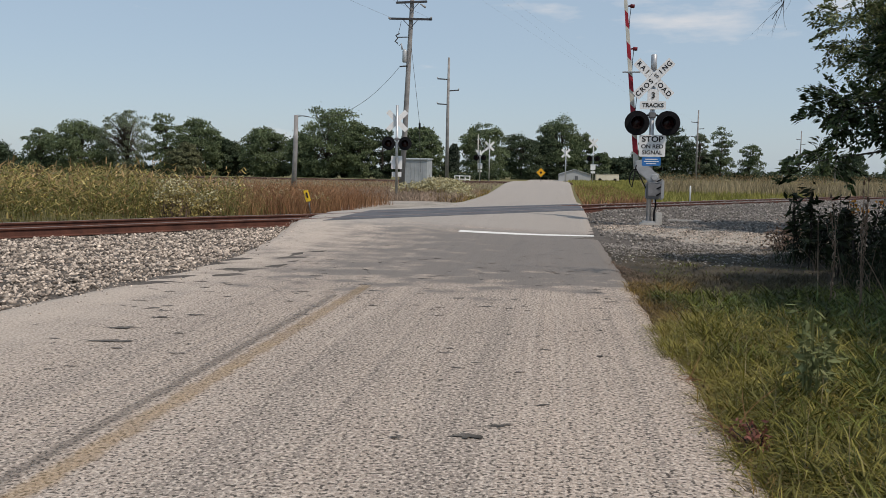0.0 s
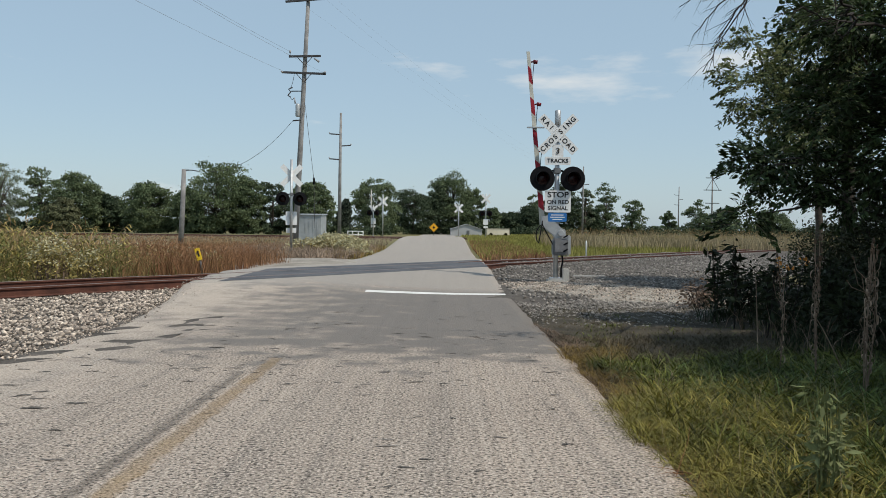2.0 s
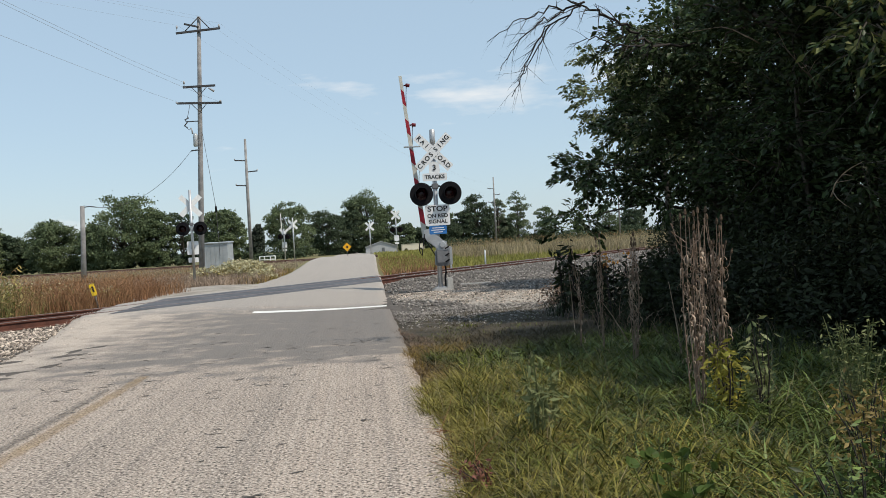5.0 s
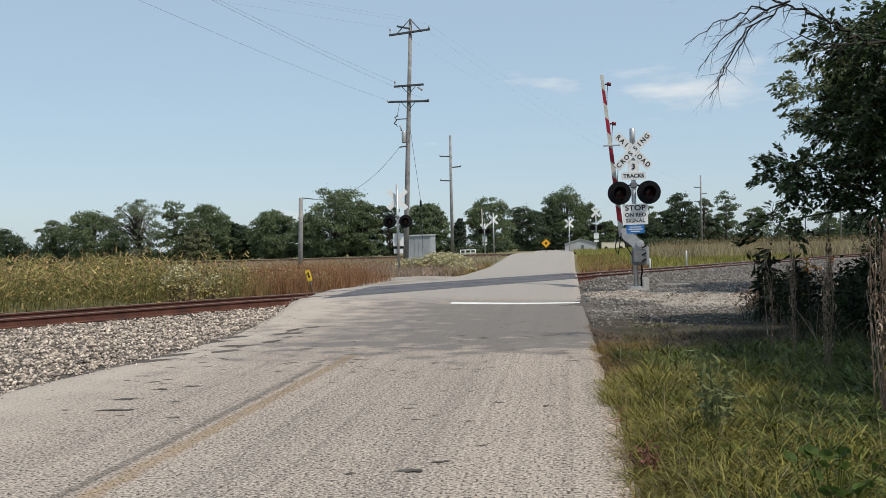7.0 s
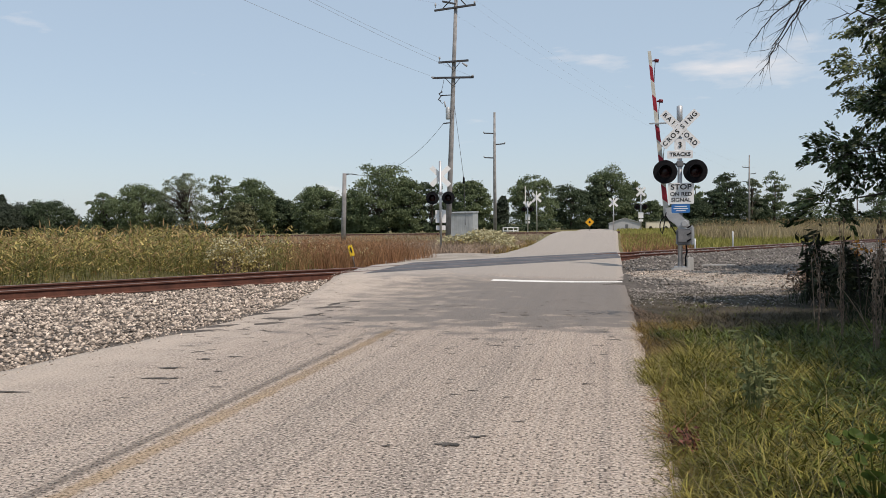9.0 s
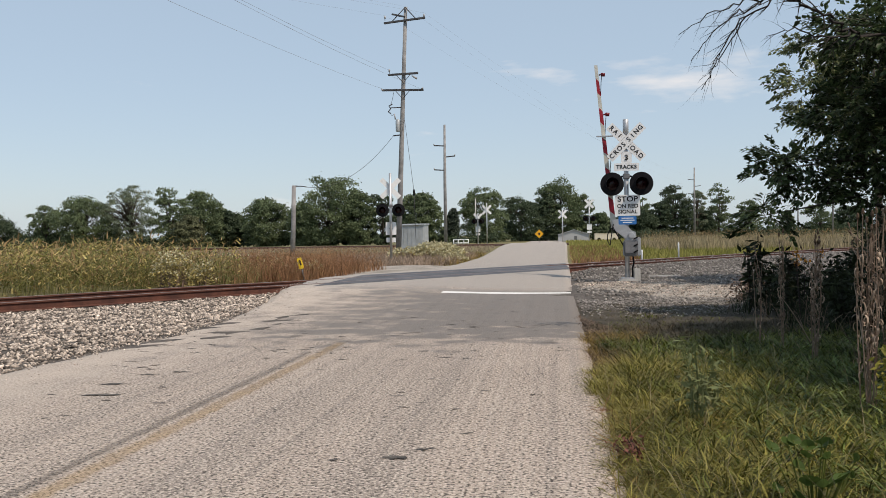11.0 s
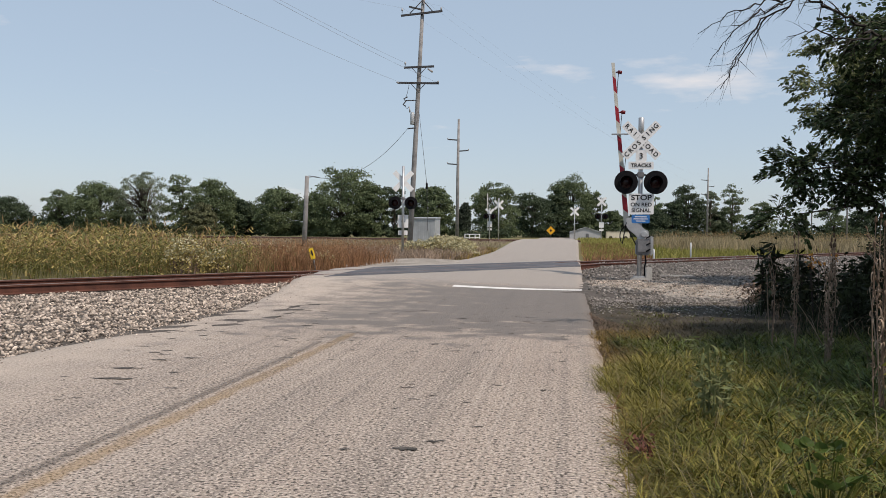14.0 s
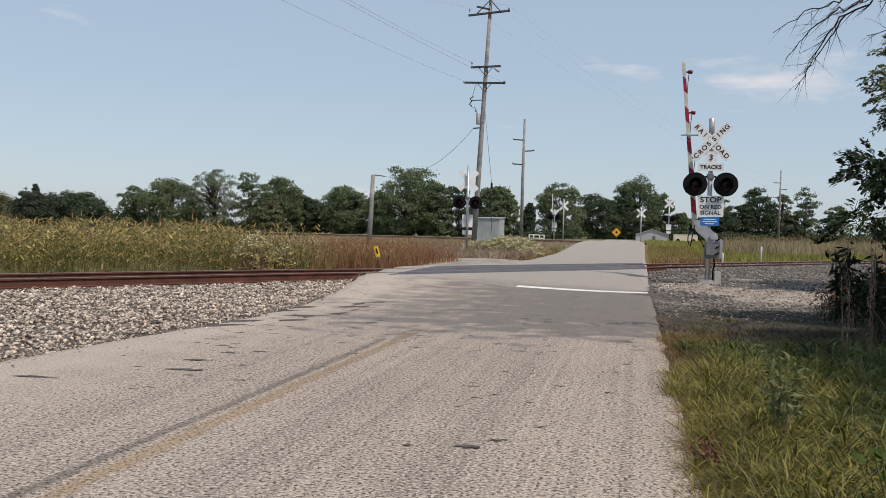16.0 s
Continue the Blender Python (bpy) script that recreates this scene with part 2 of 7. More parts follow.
M = dict(
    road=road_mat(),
    yellow=worn_stripe("worn_yellow_paint", (0.40, 0.285, 0.18), (0.48, 0.325, 0.16), -2.10, 0.085, 0.34),
    white_line=mat("white_road_paint", (0.62, 0.61, 0.58), (0.78, 0.77, 0.74), 3, 0.8, 0.2, 70, grain=0.15),
    tar=mat("dark_tar", (0.05, 0.045, 0.04), (0.14, 0.125, 0.11), 9, 0.85, 0.5, 80),
    seam=worn_stripe("tarred_seam", (0.10, 0.088, 0.080), (0.18, 0.158, 0.14), -2.26, 0.055, 0.36),
    crack=mat("dark_crack", (0.12, 0.105, 0.095), (0.24, 0.21, 0.185), 6, 0.9, 0.4, 80, grain=0.4),
    panel=mat("dark_crossing_asphalt", (0.065, 0.065, 0.072), (0.12, 0.12, 0.128), 1.5, 0.75, 0.4, 50),
    # shade between the grass tufts is put into this soil colour
    soil=mat("shaded_soil_and_thatch", (0.030, 0.025, 0.017), (0.080, 0.064, 0.044), 1.4, 0.95, 0.6, 30, grain=0.4),
    # bed colour holds the shade of the gaps between the ballast stones
    gravel=mat("shaded_gravel_bed", (0.060, 0.052, 0.045), (0.125, 0.108, 0.094), 2.2, 0.95, 0.9, 26, grain=0.5),
    fines=mat("pale_gravel_fines", (0.23, 0.205, 0.175), (0.37, 0.335, 0.29), 1.2, 0.95, 0.8, 40, grain=0.4),
    stone=mat("ballast_stone", (0.17, 0.138, 0.115), (0.54, 0.455, 0.378), 7, 0.9, 0.4, 40, vary=0.8, island=True),
    stone_one=mat("single_ballast_stone", (0.15, 0.122, 0.102), (0.48, 0.405, 0.338), 7, 0.9, 0.4, 40, vary=0.7),
    stone_grey=mat("grey_ballast_stone", (0.12, 0.110, 0.100), (0.33, 0.30, 0.27), 7, 0.9, 0.4, 40, vary=0.5, island=True),
    rust=mat("rusty_rail_steel", (0.075, 0.032, 0.024), (0.14, 0.056, 0.038), 5, 0.75, 0.3, 60, metal=0.15),
    rail_top=mat("worn_rail_head", (0.16, 0.11, 0.095), (0.24, 0.19, 0.17), 8, 0.45, 0.1, 60, metal=0.5),
    tie=mat("creosoted_tie", (0.05, 0.04, 0.033), (0.11, 0.09, 0.075), 3, 0.95, 0.6, 30),
    alu=mat("weathered_aluminium", (0.42, 0.43, 0.44), (0.55, 0.56, 0.57), 5, 0.45, 0.1, 40, metal=0.6, grain=0.1),
    grey=mat("grey_painted_metal", (0.13, 0.135, 0.14), (0.21, 0.21, 0.22), 5, 0.6, 0.1, 40, grain=0.12),
    sheet=mat("galvanised_sheet", (0.36, 0.38, 0.39), (0.48, 0.50, 0.51), 2, 0.5, 0.1, 30, metal=0.35, grain=0.1),
    black=mat("matt_black_paint", (0.006, 0.006, 0.008), (0.014, 0.014, 0.016), 5, 0.75, 0.0, 30, spec=0.12),
    lens=mat("dark_red_lens", (0.012, 0.003, 0.004), (0.024, 0.005, 0.006), 9, 0.2, 0, 30, spec=0.25),
    white=mat("white_sign_sheeting", (0.74, 0.75, 0.75), (0.82, 0.83, 0.83), 3, 0.5, 0, 20, grain=0.05),
    letter=mat("black_lettering", (0.015, 0.015, 0.016), (0.02, 0.02, 0.02), 3, 0.6, 0, 20),
    blue=mat("blue_sign_sheeting", (0.025, 0.15, 0.42), (0.035, 0.19, 0.50), 3, 0.5, 0, 20, grain=0.05),
    red=mat("red_reflective_band", (0.24, 0.014, 0.024), (0.34, 0.02, 0.035), 5, 0.5, 0, 30, grain=0.08),
    arm_red=mat("red_arm_lamp", (0.10, 0.008, 0.012), (0.20, 0.014, 0.020), 5, 0.3, 0, 30),
    band=mat("off_white_band", (0.42, 0.41, 0.36), (0.58, 0.57, 0.51), 5, 0.5, 0, 30, grain=0.1),
    amber=mat("amber_warning_sheeting", (0.75, 0.36, 0.02), (0.85, 0.42, 0.03), 5, 0.5, 0, 30, grain=0.05),
    marker=mat("yellow_plastic", (0.78, 0.52, 0.03), (0.88, 0.62, 0.05), 5, 0.5, 0, 30, grain=0.06),
    wood=mat("weathered_pole_wood", (0.175, 0.172, 0.172), (0.32, 0.31, 0.305), 2.5, 0.9, 0.4, 25),
    arm=mat("dark_crossarm_wood", (0.045, 0.046, 0.052), (0.085, 0.085, 0.090), 3, 0.9, 0.3, 30),
    wire=mat("dark_cable", (0.05, 0.05, 0.055), (0.08, 0.08, 0.085), 3, 0.7, 0, 20),
    far_wire=mat("aluminium_conductor", (0.26, 0.28, 0.31), (0.34, 0.37, 0.40), 3, 0.6, 0, 20),
    ceramic=mat("grey_porcelain", (0.30, 0.30, 0.31), (0.40, 0.40, 0.41), 3, 0.3, 0, 20),
    concrete=mat("concrete", (0.36, 0.35, 0.33), (0.46, 0.45, 0.43), 3, 0.9, 0.3, 40),
    bark=mat("grey_brown_bark", (0.05, 0.042, 0.033), (0.10, 0.085, 0.07), 6, 0.95, 0.8, 30),
    dead=mat("dead_twig_bark", (0.022, 0.019, 0.017), (0.045, 0.038, 0.034), 8, 0.95, 0.3, 30),
    leaf=mat("dark_tree_leaf", (0.036, 0.060, 0.024), (0.070, 0.105, 0.038), 1.5, 0.55, 0, 20, vary=0.45, island=True, leaf=0.25, spec=0.4),
    # the thicket's inner shade is put into this near-black leaf colour
    thicket=mat("shaded_thicket_leaf", (0.020, 0.034, 0.014), (0.040, 0.062, 0.022), 1.5, 0.7, 0, 20, vary=0.6, island=True, leaf=0.15, spec=0.12),
    head=mat("dark_teasel_head", (0.07, 0.045, 0.03), (0.13, 0.09, 0.06), 20, 0.9, 0.6, 120),
    thistle=mat("pale_green_thistle", (0.11, 0.135, 0.050), (0.23, 0.245, 0.115), 3, 0.7, 0, 30, vary=0.3, island=True, leaf=0.25),
    # brighter copy of the tree leaf, with the sunlit look in its colour
    leaf_lit=mat("sunlit_tree_leaf", (0.12, 0.148, 0.060), (0.23, 0.25, 0.11), 1.5, 0.55, 0, 20, vary=0.4, island=True, leaf=0.35, spec=0.4),
    edge_leaf=mat("dull_yellow_green_leaf", (0.085, 0.098, 0.030), (0.17, 0.175, 0.06), 1.5, 0.55, 0, 20, vary=0.4, island=True, leaf=0.3),
    # shrub leaves darkened likewise: shade at the thicket's foot is in the colour
    shrub=mat("shaded_shrub_leaf", (0.016, 0.024, 0.010), (0.036, 0.046, 0.019), 1.5, 0.65, 0, 20, vary=0.45, island=True, leaf=0.2),
    # distance haze is put into the far leaf colours as a slight grey
    far_leaf=mat("distant_leaf", (0.080, 0.112, 0.058), (0.142, 0.178, 0.090), 0.25, 0.7, 0, 3, vary=0.28, island=True, leaf=0.2, spec=0.2),
    far_dark=mat("distant_dark_leaf", (0.042, 0.064, 0.037), (0.078, 0.104, 0.057), 0.25, 0.7, 0, 3, vary=0.28, island=True, leaf=0.15, spec=0.2),
    far_pale=mat("distant_pale_leaf", (0.12, 0.15, 0.095), (0.19, 0.22, 0.145), 0.3, 0.7, 0, 3, vary=0.28, island=True, leaf=0.25, spec=0.2),
    conifer=mat("dark_conifer_needles", (0.028, 0.040, 0.028), (0.05, 0.065, 0.042), 0.3, 0.8, 0, 3, vary=0.35, island=True),
    olive=mat("dull_olive_leaf", (0.085, 0.095, 0.05), (0.13, 0.135, 0.07), 0.3, 0.8, 0, 3, vary=0.35, island=True),
    # yellow-green that carries the sunlit look of the strip beside the asphalt
    verge_light=mat("sunlit_verge_grass", (0.108, 0.102, 0.020), (0.27, 0.230, 0.056), 1.4, 0.6, 0, 20, vary=0.6, island=True, leaf=0.12),
    red_leaf=mat("small_red_leaf", (0.12, 0.045, 0.035), (0.24, 0.085, 0.065), 5, 0.6, 0, 30, vary=0.4, island=True, leaf=0.2),
    pale_sap=mat("pale_narrow_leaf", (0.14, 0.17, 0.07), (0.30, 0.31, 0.15), 3, 0.55, 0, 30, vary=0.35, island=True, leaf=0.3),
    deep_grass=mat("deep_green_grass", (0.045, 0.080, 0.020), (0.130, 0.172, 0.048), 1.6, 0.5, 0, 20, vary=0.7, island=True, leaf=0.12),
    thatch=mat("dull_brown_thatch", (0.055, 0.046, 0.028), (0.125, 0.100, 0.062), 1.6, 0.9, 0, 20, vary=0.4, island=True),
    green=mat("green_grass", (0.040, 0.056, 0.010), (0.128, 0.136, 0.024), 1.6, 0.6, 0, 20, vary=0.85, island=True, leaf=0.12),
    dry=mat("dry_grass", (0.130, 0.084, 0.024), (0.31, 0.212, 0.064), 1.5, 0.7, 0, 20, vary=0.55, island=True, leaf=0.12),
    tall_stalk=mat("green_field_grass", (0.100, 0.112, 0.034), (0.20, 0.192, 0.066), 0.5, 0.7, 0, 20, vary=0.45, island=True, leaf=0.25),
    tall=mat("tall_field_grass", (0.25, 0.205, 0.066), (0.48, 0.385, 0.155), 0.5, 0.7, 0, 20, vary=0.45, island=True, leaf=0.3),
    plume=mat("tan_seed_plume", (0.26, 0.17, 0.08), (0.40, 0.28, 0.14), 0.7, 0.8, 0, 20, vary=0.4, island=True, leaf=0.25),
    russet=mat("russet_grass", (0.20, 0.095, 0.050), (0.36, 0.205, 0.105), 0.6, 0.8, 0, 20, vary=0.45, island=True, leaf=0.25),
    reed=mat("pale_reed", (0.26, 0.21, 0.125), (0.39, 0.325, 0.20), 0.4, 0.8, 0, 20, vary=0.35, island=True, leaf=0.25),
    meadow=mat("meadow_grass", (0.190, 0.192, 0.044), (0.320, 0.295, 0.085), 0.2, 0.7, 0, 20, vary=0.35, island=True, leaf=0.3),
    bloom=mat("white_flower_heads", (0.40, 0.37, 0.22), (0.58, 0.54, 0.36), 2, 0.8, 0, 20, vary=0.3, island=True, leaf=0.2),
    brown=mat("dead_brown_stalk", (0.13, 0.088, 0.065), (0.25, 0.18, 0.135), 3, 0.85, 0, 30, vary=0.4, island=True),
    curl=mat("curled_tan_leaf", (0.18, 0.130, 0.095), (0.43, 0.33, 0.25), 3, 0.85, 0, 30, vary=0.4, island=True, leaf=0.2),
    sap=mat("yellow_green_leaf", (0.20, 0.20, 0.035), (0.48, 0.39, 0.07), 3, 0.55, 0, 30, vary=0.3, island=True, leaf=0.35),
    rust_leaf=mat("rusty_yellow_leaf", (0.15, 0.105, 0.040), (0.36, 0.27, 0.09), 3, 0.6, 0, 30, vary=0.45, island=True, leaf=0.3),
    broad=mat("broad_green_leaf", (0.040, 0.070, 0.016), (0.075, 0.110, 0.026), 3, 0.5, 0, 30, vary=0.3, island=True, leaf=0.3, spec=0.2),
    field=mat("far_field", (0.115, 0.108, 0.042), (0.19, 0.162, 0.072), 0.05, 0.95, 0.3, 2.0, grain=0.3),
    cream=mat("cream_sheet_metal", (0.62, 0.56, 0.44), (0.72, 0.66, 0.53), 0.5, 0.6, 0, 5, grain=0.06),
    shed=mat("grey_shed_cladding", (0.36, 0.37, 0.38), (0.44, 0.45, 0.46), 0.5, 0.6, 0, 5, grain=0.08),
    roof=mat("dark_shed_roof", (0.10, 0.105, 0.11), (0.15, 0.155, 0.16), 0.5, 0.6, 0, 5, grain=0.08),
    orange=mat("orange_flower", (0.48, 0.19, 0.03), (0.58, 0.26, 0.05), 3, 0.6, 0, 20, vary=0.2, island=True),
)


# ---------------------------------------------------------------- building helpers
rng = np.random.default_rng(4)


def thing(name, at, label, category, group="", kind="", turn=0.0):
    ob = new(name)
    ob.empty_display_size = 0.2
    ob.matrix_basis = pose(*at, 0, 0, turn)
    return tagged(ob, label, category, group, kind)


def to_mesh(name, verts, faces, material, smooth=False):
    me = bpy.data.meshes.new(name)
    me.from_pydata([tuple(v) for v in verts], [], [tuple(f) for f in faces])
    me.materials.append(material)
    if smooth:
        me.shade_smooth()
    me.update()
    return me


def part(name, me, parent=None, label=""):
    ob = new(name, me)
    ob.parent = parent
    if label:
        tagged(ob, label)
    return ob


def from_bm(name, bm, material, smooth=False):
    me = bpy.data.meshes.new(name)
    bm.to_mesh(me)
    bm.free()
    me.materials.append(material)
    if smooth:
        me.shade_smooth()
    return me


def box_me(name, size, at, material, bevel=0.006, rot=(0, 0, 0)):
    bm = bmesh.new()
    bmesh.ops.create_cube(bm, size=1, matrix=pose(*at, *rot) @ Matrix.Diagonal((*size, 1)))
    if bevel:
        bmesh.ops.bevel(bm, geom=bm.edges[:], offset=min(bevel, min(size) * 0.3), segments=2, affect="EDGES")
    return from_bm(name, bm, material)


def tube(points, radii, n=8, verts=None, faces=None):
    """A tapered tube through points, added to verts and faces."""
    verts, faces = ([], []) if verts is None else (verts, faces)
    pts = [Vector(p) for p in points]
    radii = [radii] * len(pts) if isinstance(radii, (int, float)) else radii
    first = len(verts)
    for i, p in enumerate(pts):
        d = (pts[min(i + 1, len(pts) - 1)] - pts[max(i - 1, 0)]).normalized()
        a = d.cross(Vector((0, 1, 0.01)) if abs(d.y) < 0.9 else Vector((1, 0, 0))).normalized()
        b = d.cross(a)
        for k in range(n):
            w = 2 * math.pi * k / n
            verts.append(p + (a * math.cos(w) + b * math.sin(w)) * radii[i])
    for i in range(len(pts) - 1):
        for k in range(n):
            u, v = first + i * n + k, first + i * n + (k + 1) % n
            faces.append((u, v, v + n, u + n))
    faces.append(tuple(range(first + n - 1, first - 1, -1)))
    faces.append(tuple(first + (len(pts) - 1) * n + k for k in range(n)))
    return verts, faces


def tube_me(name, points, radii, material, n=10):
    v, f = tube(points, radii, n)
    return to_mesh(name, v, f, material, smooth=True)


def text_me(name, words, size, material):
    cu = bpy.data.curves.new(name, "FONT")
    cu.body, cu.size, cu.align_x, cu.align_y, cu.extrude, cu.offset = words, size, "CENTER", "CENTER", 0.001, size * 0.022
    ob = new(name, cu)
    bpy.context.view_layer.update()
    me = bpy.data.meshes.new_from_object(ob.evaluated_get(bpy.context.evaluated_depsgraph_get()))
    bpy.data.objects.remove(ob)
    me.materials.clear()
    me.materials.append(material)
    return me


def lettering(text, size, parent, basis):
    """Each letter of a word as a part of its own."""
    bm = bmesh.new()
    me = text_me("letter", text, size, M["letter"])
    bm.from_mesh(me)
    left = set(bm.faces)
    while left:
        todo, group = [next(iter(left))], set()
        while todo:
            fc = todo.pop()
            if fc not in group:
                group.add(fc)
                todo += [g for e in fc.verts for g in e.link_faces if g not in group]
        left -= group
        vs = {}
        fs = []
        for fc in sorted(group, key=lambda q: q.index):
            fs.append([vs.setdefault(q, len(vs)) for q in fc.verts])
        part("letter", to_mesh("letter", [q.co[:] for q in vs], fs, M["letter"]), parent, "black letter").matrix_basis = basis
    bm.free()


def big_mesh(name, verts, faces3, material):
    """A large triangle mesh from arrays."""
    me = bpy.data.meshes.new(name)
    verts, faces3 = np.asarray(verts, np.float32), np.asarray(faces3, np.int32)
    me.vertices.add(len(verts))
    me.vertices.foreach_set("co", verts.ravel())
    me.loops.add(faces3.size)
    me.loops.foreach_set("vertex_index", faces3.ravel())
    me.polygons.add(len(faces3))
    me.polygons.foreach_set("loop_start", np.arange(0, faces3.size, 3, dtype=np.int32))
    me.materials.append(material)
    me.update(calc_edges=True)
    me.validate()
    return me


def blades(name, base, height, width, lean, material, droop=0.5, seg=2):
    """Grass: each blade a bent, tapered strip of seg pieces. base (n, 3); height, width and lean arrays."""
    n = len(base)
    w = rng.uniform(0, 2 * np.pi, n)
    side = np.c_[np.cos(w), np.sin(w), np.zeros(n)] * width[:, None] / 2
    a = rng.uniform(0, 2 * np.pi, n)
    out = np.c_[np.cos(a), np.sin(a), np.zeros(n)] * (height * lean)[:, None]
    rows = []
    for k in range(seg + 1):
        t = k / seg
        p = base + out * t ** 1.7
        p[:, 2] += height * (t - droop * lean * 0.6 * t ** 2.2)
        if k == seg:
            rows.append(p)
        else:
            wd = 1 - 0.55 * t ** 1.5
            rows += [p - side * wd, p + side * wd]
    m = 2 * seg + 1
    v = np.stack(rows, 1).reshape(-1, 3)
    k0 = np.arange(n)[:, None] * m
    f = []
    for k in range(seg - 1):
        f += [k0 + [2 * k, 2 * k + 1, 2 * k + 3], k0 + [2 * k, 2 * k + 3, 2 * k + 2]]
    f.append(k0 + [2 * seg - 2, 2 * seg - 1, 2 * seg])
    return big_mesh(name, v, np.concatenate(f), material)


def leaves(name, at, size, material, flat=0.5, long=1.0):
    """Leaves: each a diamond folded along its midrib."""
    n = len(at)
    d = rng.normal(size=(n, 3))
    d[:, 2] = d[:, 2] * (1 - flat) - 0.25
    d /= np.linalg.norm(d, axis=1)[:, None]
    s = rng.normal(size=(n, 3))
    s[:, 2] *= 1 - flat * 0.8
    s -= d * (s * d).sum(1)[:, None]
    s /= np.linalg.norm(s, axis=1)[:, None]
    u = np.cross(d, s)
    sz = size * rng.uniform(0.6, 1.3, n)[:, None]
    v = np.stack([at, at + d * sz * 0.45 * long + s * sz * 0.36 + u * sz * 0.10, at + d * sz * long, at + d * sz * 0.45 * long - s * sz * 0.36 + u * sz * 0.10], 1).reshape(-1, 3)
    k = np.arange(n)[:, None] * 4
    return big_mesh(name, v, np.concatenate([k + [0, 1, 2], k + [0, 2, 3]]), material)


def leaves_facing(name, at, way, face, size, material, wide=0.36, fold=0.10):
    """Leaves that point along way and turn their upper side to face; size is an array."""
    d = way / np.linalg.norm(way, axis=1)[:, None]
    u = face - d * (face * d).sum(1)[:, None]
    u /= np.linalg.norm(u, axis=1)[:, None] + 1e-9
    s = np.cross(u, d)
    sz = size[:, None]
    v = np.stack([at, at + d * sz * 0.45 + s * sz * wide + u * sz * fold, at + d * sz, at + d * sz * 0.45 - s * sz * wide + u * sz * fold], 1).reshape(-1, 3)
    k = np.arange(len(at))[:, None] * 4
    return big_mesh(name, v, np.concatenate([k + [0, 1, 2], k + [0, 2, 3]]), material)


def ball(n):
    d = rng.normal(size=(n, 3))
    return d / np.linalg.norm(d, axis=1)[:, None]


def lumpy_leaves(centres, radii, per, size):
    """Leaves over the outside of round clumps: places, ways, facings and sizes."""
    n = len(centres)
    which = np.repeat(np.arange(n), per)
    d = ball(len(which))
    d[:, 2] = np.where(d[:, 2] < -0.25, -d[:, 2] * rng.random(len(d)), d[:, 2])
    d /= np.linalg.norm(d, axis=1)[:, None]
    r = radii[which] * (rng.uniform(0.70, 1.10, len(which)) + 0.6 * (rng.random(len(which)) < 0.10) * rng.random(len(which)))
    at = centres[which] + d * r[:, None] * np.array([1, 1, 0.78])
    face = d + rng.normal(0, 0.42, d.shape)
    way = rng.normal(0, 1, d.shape) + np.array([0, 0, -0.35])
    return at, way, face, size * rng.uniform(0.6, 1.3, len(which))


def sprays(blobs, count, length, per, leaf):
    """Leaves set in flat drooping sprays that reach outward from the blobs, and the twigs that bear them."""
    vol = np.array([b[3] * b[4] * b[5] for b in blobs]) ** 0.6
    pick = rng.choice(len(blobs), count, p=vol / vol.sum())
    b = np.array(blobs)[pick]
    o = ball(count)
    base = b[:, :3] + o * b[:, 3:6] * rng.uniform(0.25, 0.95, count)[:, None]
    d = o * np.array([1, 1, 0.5]) + rng.normal(0, 0.32, (count, 3)) + np.array([0, 0, 0.04])
    d /= np.linalg.norm(d, axis=1)[:, None]
    ln = length * rng.uniform(0.6, 1.25, count)
    which = np.repeat(np.arange(count), per)
    t = rng.random(len(which)) ** 0.8
    up = np.array([0, 0, 1.0]) + rng.normal(0, 0.40, (count, 3))
    side = np.cross(d, up)
    side /= np.linalg.norm(side, axis=1)[:, None]
    sg = rng.choice([-1.0, 1.0], len(which))
    w = rng.random(len(which)) * 0.42 * (1.05 - t * 0.75) * ln[which]
    at = base[which] + d[which] * (t * ln[which])[:, None] + side[which] * (sg * w)[:, None]
    at[:, 2] -= 0.30 * (t ** 2) * ln[which] + 0.35 * w + rng.normal(0, 0.012, len(which))
    way = d[which] * 0.8 + side[which] * (sg * 0.8)[:, None] + rng.normal(0, 0.25, (len(which), 3)) + np.array([0, 0, -0.38])
    face = up[which] + rng.normal(0, 0.45, (len(which), 3))
    tips = base + d * ln[:, None]
    tips[:, 2] -= 0.30 * ln
    return (at, way, face, leaf * rng.uniform(0.55, 1.3, len(which))), base, tips


def crown_points(blobs, leaf_count, clump=0.35, shell=0.55):
    """Places for leaves: clumps scattered mostly in the outer part of several ellipsoids."""
    vol = np.array([b[3] * b[4] * b[5] for b in blobs]) ** 0.75
    out = []
    for b, share in zip(blobs, vol / vol.sum()):
        n = max(8, int(leaf_count * share))
        m = max(5, n // 22)
        d = rng.normal(size=(m, 3))
        d /= np.linalg.norm(d, axis=1)[:, None]
        r = shell + (1 - shell) * rng.random(m) ** 0.6 + rng.normal(0, 0.07, m)
        c = np.array(b[:3]) + d * r[:, None] * np.array(b[3:6])
        pick = rng.integers(0, m, n)
        out.append(c[pick] + rng.normal(0, 1, (n, 3)) * clump * np.array([1, 1, 0.6]))
    return np.concatenate(out)


